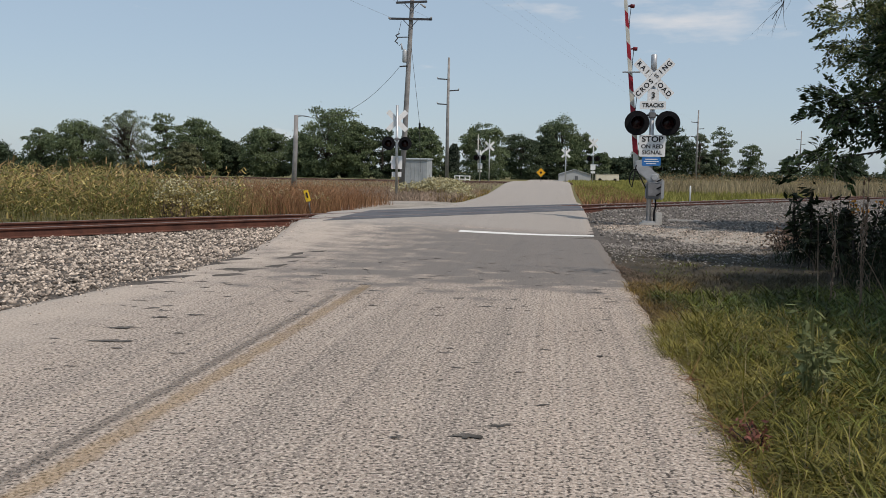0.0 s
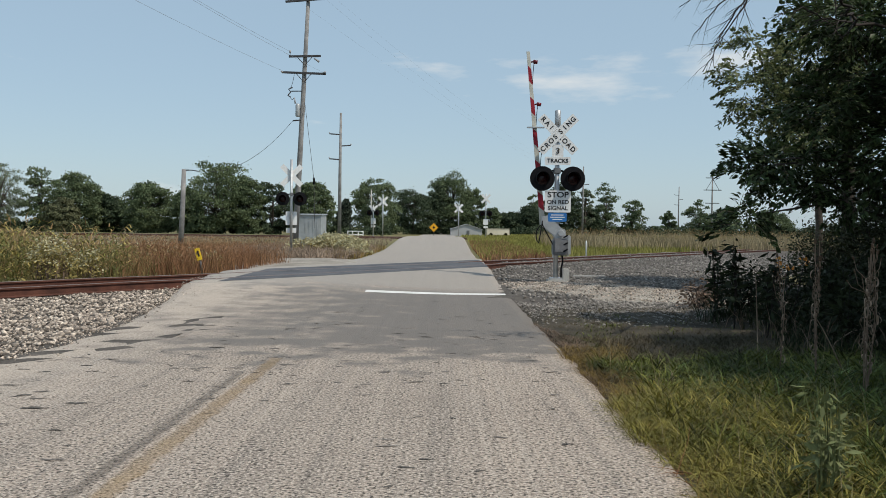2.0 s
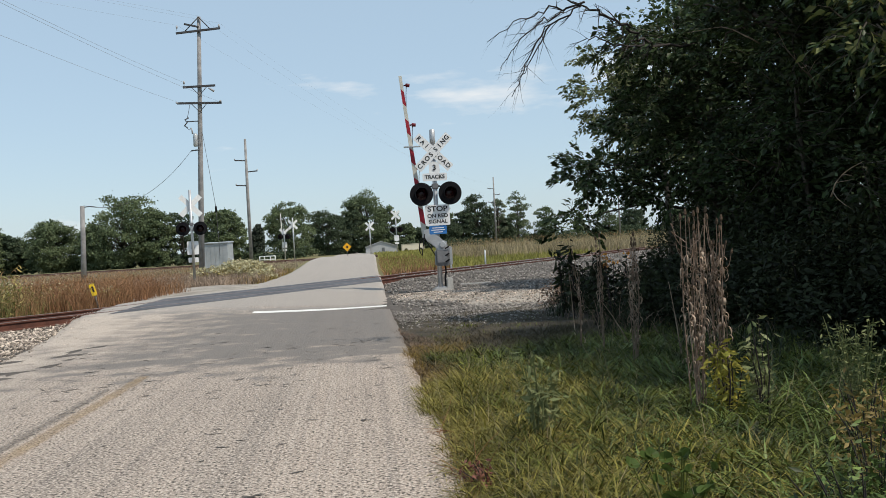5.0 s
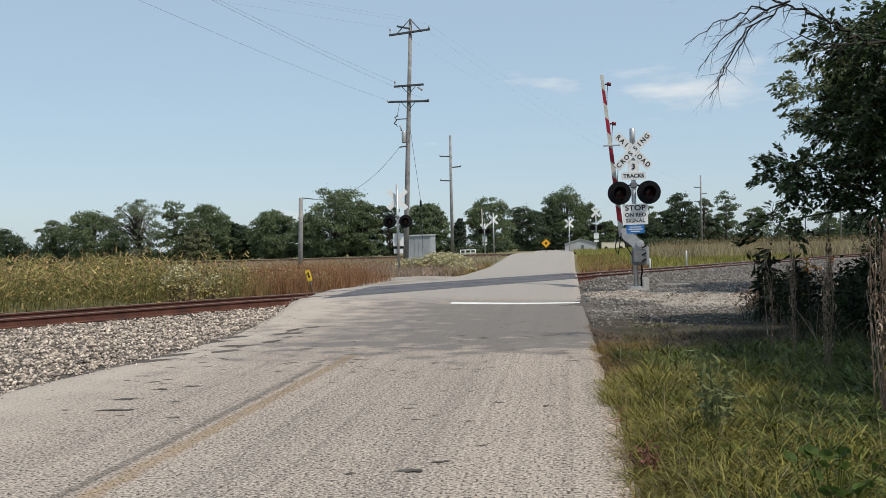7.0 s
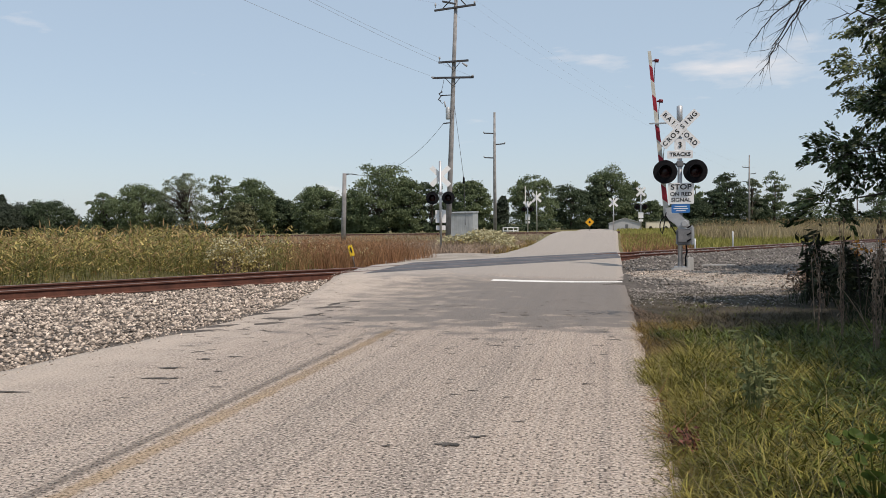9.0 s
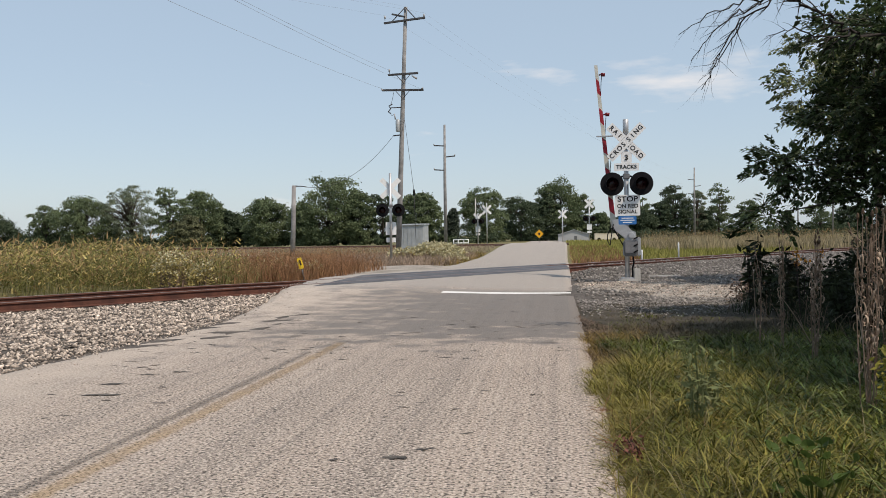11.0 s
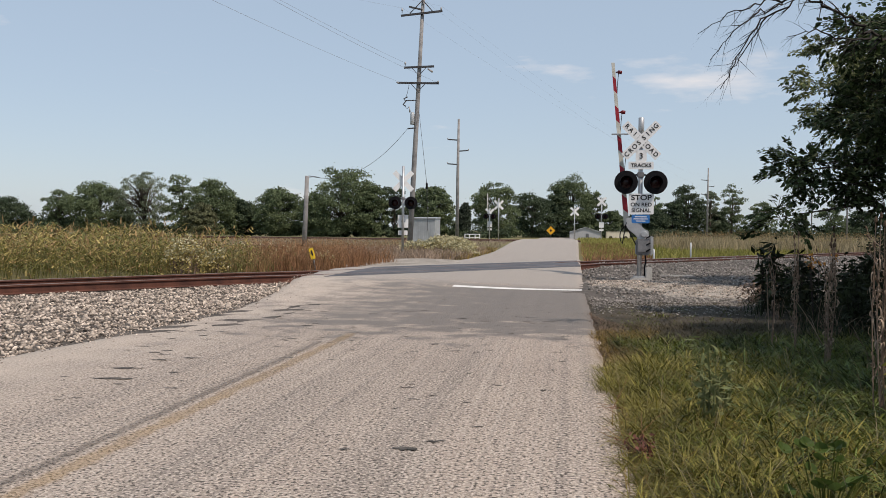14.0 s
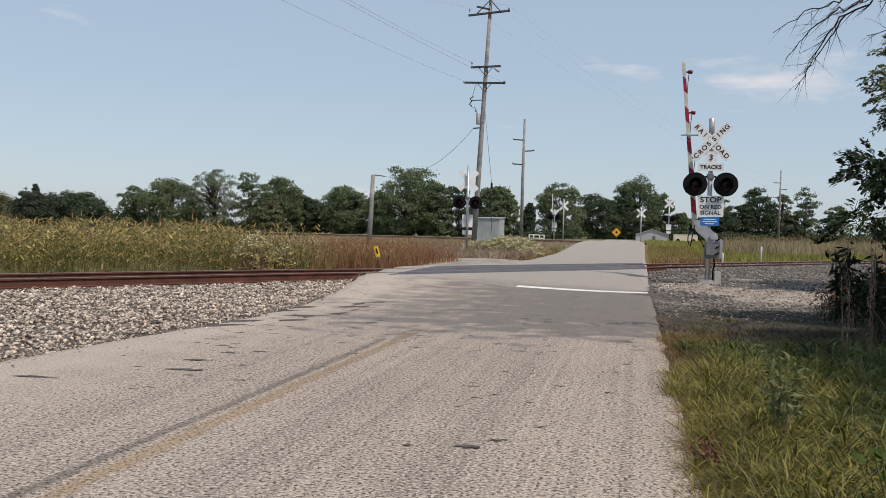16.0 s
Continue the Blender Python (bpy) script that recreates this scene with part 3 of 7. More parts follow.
def tree(name, base, blobs, leaf_count, leaf_size, trunk_r, label, leaf_mat, clump=0.35, group="", flat=0.5, shell=0.55, lit=None, long=1.0):
    """A tree: tapered trunk with limbs to each mass of leaves, and a crown of single leaves."""
    t = thing(name, base, label, "tree", group)
    o = Vector(base)
    top = max(b[2] for b in blobs)
    mid = np.mean([b[:2] for b in blobs], axis=0)
    v, f = [], []
    spine = [Vector((0, 0, -0.15)), Vector((0.05, 0, top * 0.25)), Vector(((mid[0] - o.x) * 0.5, (mid[1] - o.y) * 0.5, top * 0.6)), Vector((mid[0] - o.x, mid[1] - o.y, top))]
    tube(spine, [trunk_r * 1.25, trunk_r, trunk_r * 0.7, trunk_r * 0.25], 9, v, f)
    for b in blobs:
        e = Vector(b[:3]) - o
        s = spine[1].lerp(spine[2], rng.random())
        k = s.lerp(e, 0.5) + Vector((0, 0, 0.12 * (e - s).length))
        tube([s, k, e], [trunk_r * 0.5, trunk_r * 0.32, trunk_r * 0.1], 6, v, f)
        for _ in range(5):
            g = e + Vector(rng.normal(0, 0.5, 3) * np.array(b[3:6]))
            tube([k.lerp(e, rng.random()), (e + g) / 2, g], [trunk_r * 0.16, trunk_r * 0.1, trunk_r * 0.03], 5, v, f)
    part("trunk", to_mesh("trunk", v, f, M["bark"], True), t)
    pts = crown_points(blobs, leaf_count, clump, shell) - np.array(base)
    pts = pts[pts[:, 2] > 0.05]
    if lit is not None:
        light = rng.random(len(pts)) < 0.35
        part("crown", leaves("crown", pts[~light], leaf_size, leaf_mat, flat, long), t)
        part("crown", leaves("crown", pts[light], leaf_size, lit, flat, long), t)
    else:
        part("crown", leaves("crown", pts, leaf_size, leaf_mat, flat, long), t)
    return t


# ---------------------------------------------------------------- lie of the land
RAIL0, ALONG, ACROSS = np.array([-5.29, 20.2]), np.array([0.587, 0.8096]), np.array([-0.8096, 0.587])
GAUGE = 1.5


def track_uv(x, y):
    """Metres along the first track and across it, from the near rail at the road's left edge."""
    dx, dy = x - RAIL0[0], y - RAIL0[1]
    return dx * ALONG[0] + dy * ALONG[1], dx * ACROSS[0] + dy * ACROSS[1]


def on_track(u, v, z=0.0):
    return (RAIL0[0] + u * ALONG[0] + v * ACROSS[0], RAIL0[1] + u * ALONG[1] + v * ACROSS[1], z)


def ease(x):
    x = np.clip(x, 0, 1)
    return x * x * (3 - 2 * x)


def road_z(x, y):
    u, v = track_uv(x, y)
    return 0.17 * ease(1 - (abs(v - 0.75) - 1.5) / 4.5) + 0.36 * ease((y - 45) / 34) - 0.40 * ease((y - 92) / 30)


def road_left(y):
    pts = [(-30, -5.1), (7, -5.0), (11.2, -4.62), (15, -4.8), (19.3, -5.6), (23, -6.0), (28.4, -5.6), (32, -4.6), (38, -3.9), (50, -3.8), (82, -4.25), (100, -4.3), (160, -4.3), (600, -4.3)]
    return np.interp(y, [p[0] for p in pts], [p[1] for p in pts])


def road_right(y):
    return np.interp(y, [-30, 20, 36, 82, 600], [0.84, 0.84, 0.95, 1.45, 1.6])


def land_z(x, y):
    dip = ease((x + 0.5) / 2) * ease((17 - x) / 2) * ease((y + 6) / 2) * ease((27 - y) / 3)
    return -0.06 - 0.22 * dip + 0.30 * ease((y - 55) / 22) * ease(1 - (y - 100) / 30)


def grid_mesh(name, xs, ys, height, material, keep=None):
    xs, ys = np.asarray(xs), np.asarray(ys)
    gx, gy = np.meshgrid(xs, ys)
    v = np.stack([gx, gy, height(gx, gy)], -1).reshape(-1, 3)
    i, j = np.meshgrid(np.arange(len(xs) - 1), np.arange(len(ys) - 1))
    a = (j * len(xs) + i).ravel()
    if keep is not None:
        cx, cy = (xs[:-1] + xs[1:]) / 2, (ys[:-1] + ys[1:]) / 2
        a = a[keep(*np.meshgrid(cx, cy)).ravel()]
    w = len(xs)
    f = np.concatenate([np.c_[a, a + 1, a + w + 1], np.c_[a, a + w + 1, a + w]])
    me = big_mesh(name, v, f, material)
    me.shade_smooth()
    return me


def spread(lo, hi, near, far):
    """Grid lines that lie close together from lo to hi and ever wider beyond, out to far."""
    mid = list(np.arange(lo, hi, near))
    step, a, b = near, lo, hi
    left, right = [], [hi]
    while a > -far:
        step *= 1.35
        a -= step
        left.append(a)
    step = near
    while b < far:
        step *= 1.35
        b += step
        right.append(b)
    return left[::-1] + mid + right


tagged(new("ground", grid_mesh("ground", spread(-30, 30, 1.0, 1800), spread(-8, 110, 1.0, 1800), land_z, M["field"])),
       "flat grassy farmland beside the road and tracks", "ground", kind="structure")
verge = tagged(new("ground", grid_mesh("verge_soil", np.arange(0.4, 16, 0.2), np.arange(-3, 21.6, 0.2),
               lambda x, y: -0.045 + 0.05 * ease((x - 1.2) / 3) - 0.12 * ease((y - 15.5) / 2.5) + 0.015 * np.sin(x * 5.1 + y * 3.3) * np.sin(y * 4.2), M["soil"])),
               "soil and thatch under the roadside grass, coloured dark like grass shade", "ground", kind="structure")

# the road: one slab with thickness, its edges ragged
ys = np.concatenate([np.arange(-30, -2, 2.0), np.arange(-2, 48, 0.25), np.arange(48, 110, 1.0), np.arange(110, 620, 15.0)])
nx = 34
rv, rf = [], []
for k, y in enumerate(ys):
    l, r = road_left(y), road_right(y)
    jag = 0.05 * noise.noise(Vector((0, y * 1.7, 0))) + 0.035 * noise.noise(Vector((3, y * 6.0, 0)))
    jag2 = 0.10 * noise.noise(Vector((9, y * 0.9, 0))) + 0.05 * noise.noise(Vector((5, y * 5.0, 0)))
    for i in range(nx + 1):
        x = (l + jag2) + (r + jag - l - jag2) * i / nx
        z = float(road_z(x, y)) - (0.012 if i in (0, nx) else 0)
        rv.append((x, y, z))
    rv.append((l + jag2 - 0.12, y, rv[-nx - 1][2] - 0.16))
    rv.append((r + jag + 0.03, y, rv[-2][2] - 0.14))
row = nx + 3
for k in range(len(ys) - 1):
    a = k * row
    for i in range(nx):
        rf.append((a + i, a + i + 1, a + row + i + 1, a + row + i))
    rf.append((a + nx + 1, a, a + row, a + row + nx + 1))
    rf.append((a + nx, a + nx + 2, a + row + nx + 2, a + row + nx))
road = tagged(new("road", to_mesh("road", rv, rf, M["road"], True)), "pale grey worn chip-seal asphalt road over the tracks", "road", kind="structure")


def decal(name, centre, size, material, parent, label="", turn=0.0, ragged=0.55, n=18, lift=0.004):
    """A thin irregular patch lying on the road."""
    v = []
    for k in range(n):
        w = 2 * math.pi * k / n
        r = 1 + ragged * (random.random() * 2 - 1)
        px, py = math.cos(w) * size[0] * 0.36 * r, math.sin(w) * size[1] * 0.34 * r
        c, s = math.cos(radians(turn)), math.sin(radians(turn))
        x, y = centre[0] + px * c - py * s, centre[1] + px * s + py * c
        v.append((x, y, float(road_z(x, y)) + lift))
    return part(name, to_mesh(name, v, [tuple(range(n))], material), parent, label)


def strip(name, xs, ys, width, material, parent, label="", lift=0.004, ragged=0.0):
    """A painted or tarred strip along the road's way through the points (xs, ys)."""
    v, f = [], []
    for k, (x, y) in enumerate(zip(xs, ys)):
        a = width / 2 * (1 + ragged * noise.noise(Vector((x, y * 3, 1))))
        b = width / 2 * (1 + ragged * noise.noise(Vector((x, y * 3, 7))))
        for xx in (x - a, x + b):
            v.append((xx, y, float(road_z(xx, y)) + lift))
        if k:
            f.append((2 * k - 2, 2 * k - 1, 2 * k + 1, 2 * k))
    return part(name, to_mesh(name, v, f, material), parent, label)


# stop line, faded centre line, seam and tar spots
ly = np.arange(1.0, 10.4, 0.1)
strip("centre_line", [-2.10 + 0.0 * y for y in ly], ly, 0.19, M["yellow"], road, "faded yellow centre line")
sy = np.arange(0.5, 9.6, 0.2)
strip("seam", [-2.26 + 0.0 * y for y in sy], sy, 0.13, M["seam"], road, "dark paving seam", lift=0.007)
sx = np.linspace(-1.98, 0.80, 15)
v, f = [], []
for k, x in enumerate(sx):
    y = 18.72 + (x + 1.98) * 0.08
    for yy in (y - 0.19, y + 0.19):
        v.append((x, yy + 0.015 * noise.noise(Vector((x * 4, yy, 0))), float(road_z(x, yy)) + 0.004))
    if k:
        f.append((2 * k - 2, 2 * k, 2 * k + 1, 2 * k - 1))
part("stop_line", to_mesh("stop_line", v, f, M["white_line"]), road, "white painted stop line")
for c, s, a in [((-0.45, 5.0), (0.17, 0.13), 0), ((-0.78, 4.92), (0.07, 0.06), 0), ((-0.30, 5.2), (0.22, 0.06), 20), ((-3.42, 7.33), (0.34, 0.14), 10), ((-3.25, 6.82), (0.40, 0.10), 12),
                ((-3.37, 7.85), (0.24, 0.09), 0), ((-2.03, 15.0), (0.55, 0.16), 38), ((-1.75, 15.7), (0.35, 0.14), 30), ((0.42, 10.33), (0.42, 0.07), 0), ((0.3, 7.0), (0.2, 0.05), 0),
                ((-2.9, 11.0), (0.4, 0.13), 5), ((-1.0, 12.4), (0.3, 0.12), 8), ((-3.7, 10.1), (0.34, 0.11), 0), ((-0.2, 14.5), (0.3, 0.15), 0), ((-3.6, 13.0), (0.5, 0.14), 15),
                ((-1.5, 9.0), (0.2, 0.05), 0), ((-4.2, 6.1), (0.6, 0.07), 4), ((-2.7, 9.6), (0.35, 0.06), 4), ((0.0, 12.0), (0.26, 0.1), 0), ((-4.0, 8.7), (0.4, 0.05), 8)]:
    far = 0.6 if c[1] > 8 else 0.85
    decal("tar_spot", c, (s[0] * far, s[1] * far), M["tar"], road, turn=a, ragged=0.8, lift=0.006)
# many small dark cross cracks, densest around y = 10
for _ in range(290):
    cy = random.triangular(5.2, 17.8, 10.0)
    cx = random.uniform(-4.4 if cy < 15 else -3.4, 0.7)
    w = 0.04 + 0.16 * random.random() ** 2
    decal("short_crack", (cx, cy), (w, random.uniform(0.025, 0.07)), M["crack" if random.random() < 0.5 else "tar"], road, turn=random.uniform(-8, 20), ragged=0.9, n=11)

# ---------------------------------------------------------------- first track
RAIL_PROFILE = [(-0.075, 0), (0.075, 0), (0.075, 0.012), (0.012, 0.03), (0.010, 0.125), (0.036, 0.14), (0.036, 0.168), (0.028, 0.175), (-0.028, 0.175), (-0.036, 0.168), (-0.036, 0.14), (-0.010, 0.125), (-0.012, 0.03), (-0.075, 0.012)]


def rail_me(points, material, top):
    v, f = [], []
    n = len(RAIL_PROFILE)
    for k, (p, side) in enumerate(points):
        for a, h in RAIL_PROFILE:
            v.append((p[0] + side[0] * a, p[1] + side[1] * a, p[2] + h))
        if k:
            for i in range(n):
                j = (i + 1) % n
                f.append(((k - 1) * n + i, (k - 1) * n + j, k * n + j, k * n + i))
    me = to_mesh("rail", v, f, material)
    me.materials.append(top)
    idx = [1 if i % n in (7, 8) else 0 for i in range(len(f))]
    me.polygons.foreach_set("material_index", idx)
    return me


track = thing("track_1", (0, 0, 0), "single railway track with rusty rails across the road", "railway track", kind="structure")
for v0 in (0.0, GAUGE):
    pts = [(on_track(u, v0, 0.022 - 0.016 * (0.0 <= u <= 11.0)), ACROSS) for u in np.r_[np.arange(-60, 0, 2.0), np.arange(0, 13, 0.5), np.arange(14, 121, 2.0)]]
    part("rail", rail_me(pts, M["rust"], M["rail_top"]), track)
tie_me = box_me("tie", (0.22, 2.6, 0.18), (0, 0, -0.075), M["tie"], 0.012)
turn = math.degrees(math.atan2(ALONG[1], ALONG[0]))
for k in range(90):
    u = -36 + k * 0.55 + (12.5 if k > 65 else 0)
    o = part("tie", tie_me, track)
    o.matrix_basis = pose(*on_track(u, 0.75, 0.0), 0, 0, turn + random.uniform(-1, 1))
# crossing panels: dark strips in and outside the rails, between the road's edges
for v0, v1 in ((-0.75, -0.045), (0.05, 1.45), (1.55, 2.45)):
    v, f = [], []
    us = np.linspace(0.4, 10.5, 26)
    for k, u in enumerate(us):
        for w in (v0, v1):
            p = on_track(u + w * 1.35, w)
            v.append((p[0], p[1], float(road_z(p[0], p[1])) + 0.006))
            v.append((p[0], p[1], float(road_z(p[0], p[1])) - 0.10))
        if k:
            a, b = 4 * k - 4, 4 * k
            f += [(a, b, b + 2, a + 2), (a + 1, b + 1, b, a), (a + 2, b + 2, b + 3, a + 3)]
    part("crossing_panel", to_mesh("crossing_panel", v, f, M["panel"]), track, "dark asphalt panel between the rails")


def bed_height(x, y):
    u, v = track_uv(x, y)
    edge = np.minimum(ease((v + 9.5) / 3), ease((4.2 - v) / 1.2))
    low = np.where(x < 0, 1.0, ease((y - 15.5 - 0.35 * (x - 1)) / 3.0))
    n = 0.018 * np.sin(x * 6.3 + 1.7 * np.sin(y * 3.1)) * np.sin(y * 5.7 + x)
    rise = 0.11 * ease((x - 1.0) / 0.8) * ease((2.9 - abs(v - 0.75)) / 1.1)
    return -0.17 + 0.165 * edge * low + n * edge + rise


tagged(new("ballast_bed", grid_mesh("ballast_bed", np.arange(-45, 48, 0.3), np.arange(-30, 75, 0.3), bed_height, M["gravel"],
       lambda x, y: (lambda u, v: (v > -9.6) & (v < 4.3) & (u < 60) & ((x < -3.5) | (x > 0.3)))(*track_uv(x, y)))),
       "grey crushed limestone ballast along the track", "gravel", kind="structure")
# pale mound round the signal
tagged(new("gravel_mound", grid_mesh("gravel_mound", np.arange(0.6, 7.5, 0.15), np.arange(17.5, 26, 0.15),
       lambda x, y: -0.12 + 0.16 * ease(1.45 - np.hypot((x - 2.9) / 2.4, (y - 20.9 + 0.45 * (x - 2.9)) / 2.6)) + 0.015 * np.sin(x * 9 + y * 4) * np.sin(y * 7), M["fines"])),
       "pale gravel mound at the foot of the signal", "gravel", kind="structure")
tagged(new("gravel_apron", grid_mesh("gravel_apron", np.arange(-10, -3.0, 0.2), np.arange(25, 45, 0.2),
       lambda x, y: -0.16 + 0.23 * ease(1.3 - np.hypot((x + 5.6) / 3.0, (y - 32.5) / 7.0)) + 0.01 * np.sin(x * 9 + y * 4) * np.sin(y * 7), M["fines"])),
       "pale gravel apron beside the far side of the crossing", "gravel", kind="structure")

# ---------------------------------------------------------------- farther tracks
for num, y0 in ((2, 80.0), (3, 86.5)):
    tr = thing(f"track_{num}", (0, 0, 0), "far railway track on a low ballast bank", "railway track", kind="structure")
    for o in (0.0, GAUGE):
        pts = [((x, y0 + o + 0.02 * x, 0.18), (0.0, 1.0)) for x in np.arange(-160, 161, 8.0)]
        part("rail", rail_me(pts, M["rust"], M["rail_top"]), tr)
    v = []
    xs = np.arange(-160, 161, 4.0)
    for x in xs:
        yc = y0 + 0.75 + 0.02 * x
        for dy, z in ((-2.9, 0.0), (-1.5, 0.20), (1.5, 0.20), (2.9, 0.0)):
            v.append((x, yc + dy, z + 0.02 * noise.noise(Vector((x, dy, y0)))))
    f = [(4 * k + i, 4 * k + 4 + i, 4 * k + 5 + i, 4 * k + 1 + i) for k in range(len(xs) - 1) for i in range(3)
         if not (-5.5 < xs[k] < 1.5)]
    part("ballast", to_mesh("ballast", v, f, M["gravel"]), tr)
    for k in range(80):
        x = -60 + k * 1.1
        if not -5.5 < x < 2.2:
            o = part("tie", tie_me, tr)
            o.matrix_basis = pose(x, y0 + 0.75 + 0.02 * x, 0.17, 0, 0, 1)


# ---------------------------------------------------------------- crossing signals
def plate(name, w, h, at, material, parent, label="", turn=0.0, corner=0.03, thick=0.006):
    """An upright sign plate with rounded corners, facing -y; turn rolls it in its plane."""
    v, n = [], 5
    corner = min(corner, w * 0.45, h * 0.45)
    for cx, cz, a0 in ((1, 1, 0), (-1, 1, 90), (-1, -1, 180), (1, -1, 270)):
        for k in range(n):
            a = radians(a0 + 90 * k / (n - 1))
            v.append((cx * (w / 2 - corner) + corner * math.cos(a), cz * (h / 2 - corner) + corner * math.sin(a)))
    m = len(v)
    vv = [(x, -thick / 2, z) for x, z in v] + [(x, thick / 2, z) for x, z in v]
    ff = [tuple(range(m - 1, -1, -1)), tuple(range(m, 2 * m))] + [(k, (k + 1) % m, m + (k + 1) % m, m + k) for k in range(m)]
    o = part(name, to_mesh(name, vv, ff, material), parent, label)
    o.matrix_basis = pose(*at) @ pose(0, 0, 0, 0, turn, 0)
    return o


def words(text, size, at, parent, turn=0.0, stretch=1.0):
    lettering(text, size, parent, pose(*at) @ pose(0, 0, 0, 0, turn, 0) @ pose(0, 0, 0, 90, 0, 0) @ Matrix.Diagonal((stretch, 1, 1, 1)))


def disc_profile(name, profile, material, n=36):
    """A solid turned round the y axis from (radius, y) pairs."""
    v, f = [], []
    for r, y in profile:
        for k in range(n):
            a = 2 * math.pi * k / n
            v.append((r * math.cos(a), y, r * math.sin(a)))
    for i in range(len(profile) - 1):
        for k in range(n):
            j = (k + 1) % n
            f.append((i * n + k, i * n + j, (i + 1) * n + j, (i + 1) * n + k))
    f.append(tuple(range(n)))
    f.append(tuple((len(profile) - 1) * n + k for k in range(n - 1, -1, -1)))
    return to_mesh(name, v, f, material, False)


def hood_me():
    """The open visor over a lamp: three quarters of a cone standing out towards the road."""
    v, f, n = [], [], 24
    for i, (y, r) in enumerate(((-0.02, 0.175), (-0.30, 0.165))):
        for k in range(n + 1):
            a = radians(-40 + 260 * k / n)
            yy = y if i == 0 else y + 0.10 * (1 - math.sin(a)) * 0.6
            for rr in (r, r - 0.006):
                v.append((rr * math.cos(a), yy, rr * math.sin(a)))
    m = 2 * (n + 1)
    for k in range(n):
        a = 2 * k
        f += [(a, a + 2, m + a + 2, m + a), (a + 1, m + a + 1, m + a + 3, a + 3), (m + a, m + a + 2, m + a + 3, m + a + 1)]
    return to_mesh("hood", v, f, M["black"])


LAMP_BACK = disc_profile("lamp_background", [(0.0, 0.10), (0.10, 0.10), (0.12, 0.02), (0.295, 0.012), (0.305, 0.006), (0.305, -0.006), (0.295, -0.012), (0.17, -0.014), (0.165, -0.03), (0.0, -0.03)], M["black"])
LENS = disc_profile("lens", [(0.0, -0.02), (0.15, -0.02), (0.15, -0.032), (0.11, -0.05), (0.06, -0.062), (0.0, -0.066)], M["lens"])
HOOD = hood_me()


def lamp_pair(parent, z, y=-0.12, spread_x=0.375):
    part("lamp_arm", tube_me("lamp_arm", [(-spread_x, 0.02, z + 0.02), (-0.12, 0.0, z + 0.20), (0.12, 0.0, z + 0.20), (spread_x, 0.02, z + 0.02)], 0.025, M["black"]), parent)
    part("lamp_clamp", box_me("lamp_clamp", (0.17, 0.17, 0.14), (0, 0, z + 0.20), M["grey"], 0.015), parent)
    for s in (-1, 1):
        b = part("lamp", LAMP_BACK, parent, "black round flashing lamp, unlit")
        b.matrix_basis = pose(s * spread_x, y, z)
        part("lens", LENS, b, "dark red glass lens")
        part("hood", HOOD, b)


def crossbuck(parent, z, y=-0.09, text=False, length=1.22, width=0.23, mat_key="white"):
    for i, (ang, w) in enumerate(((45, "RAILROAD"), (-45, "CROSSING"))):
        p = plate("crossbuck_blade", length, width, (0, y - i * 0.012, z), M[mat_key], parent, turn=ang, corner=0.02)
        if text:
            for k, ch in enumerate(w):
                off = (k - 3.5) * 0.142 + (0.02 if k > 3 else -0.02)
                lettering(ch, 0.165, p, pose(off, -0.006, 0, 90, 0, 0) @ Matrix.Diagonal((1.0, 1, 1, 1)))


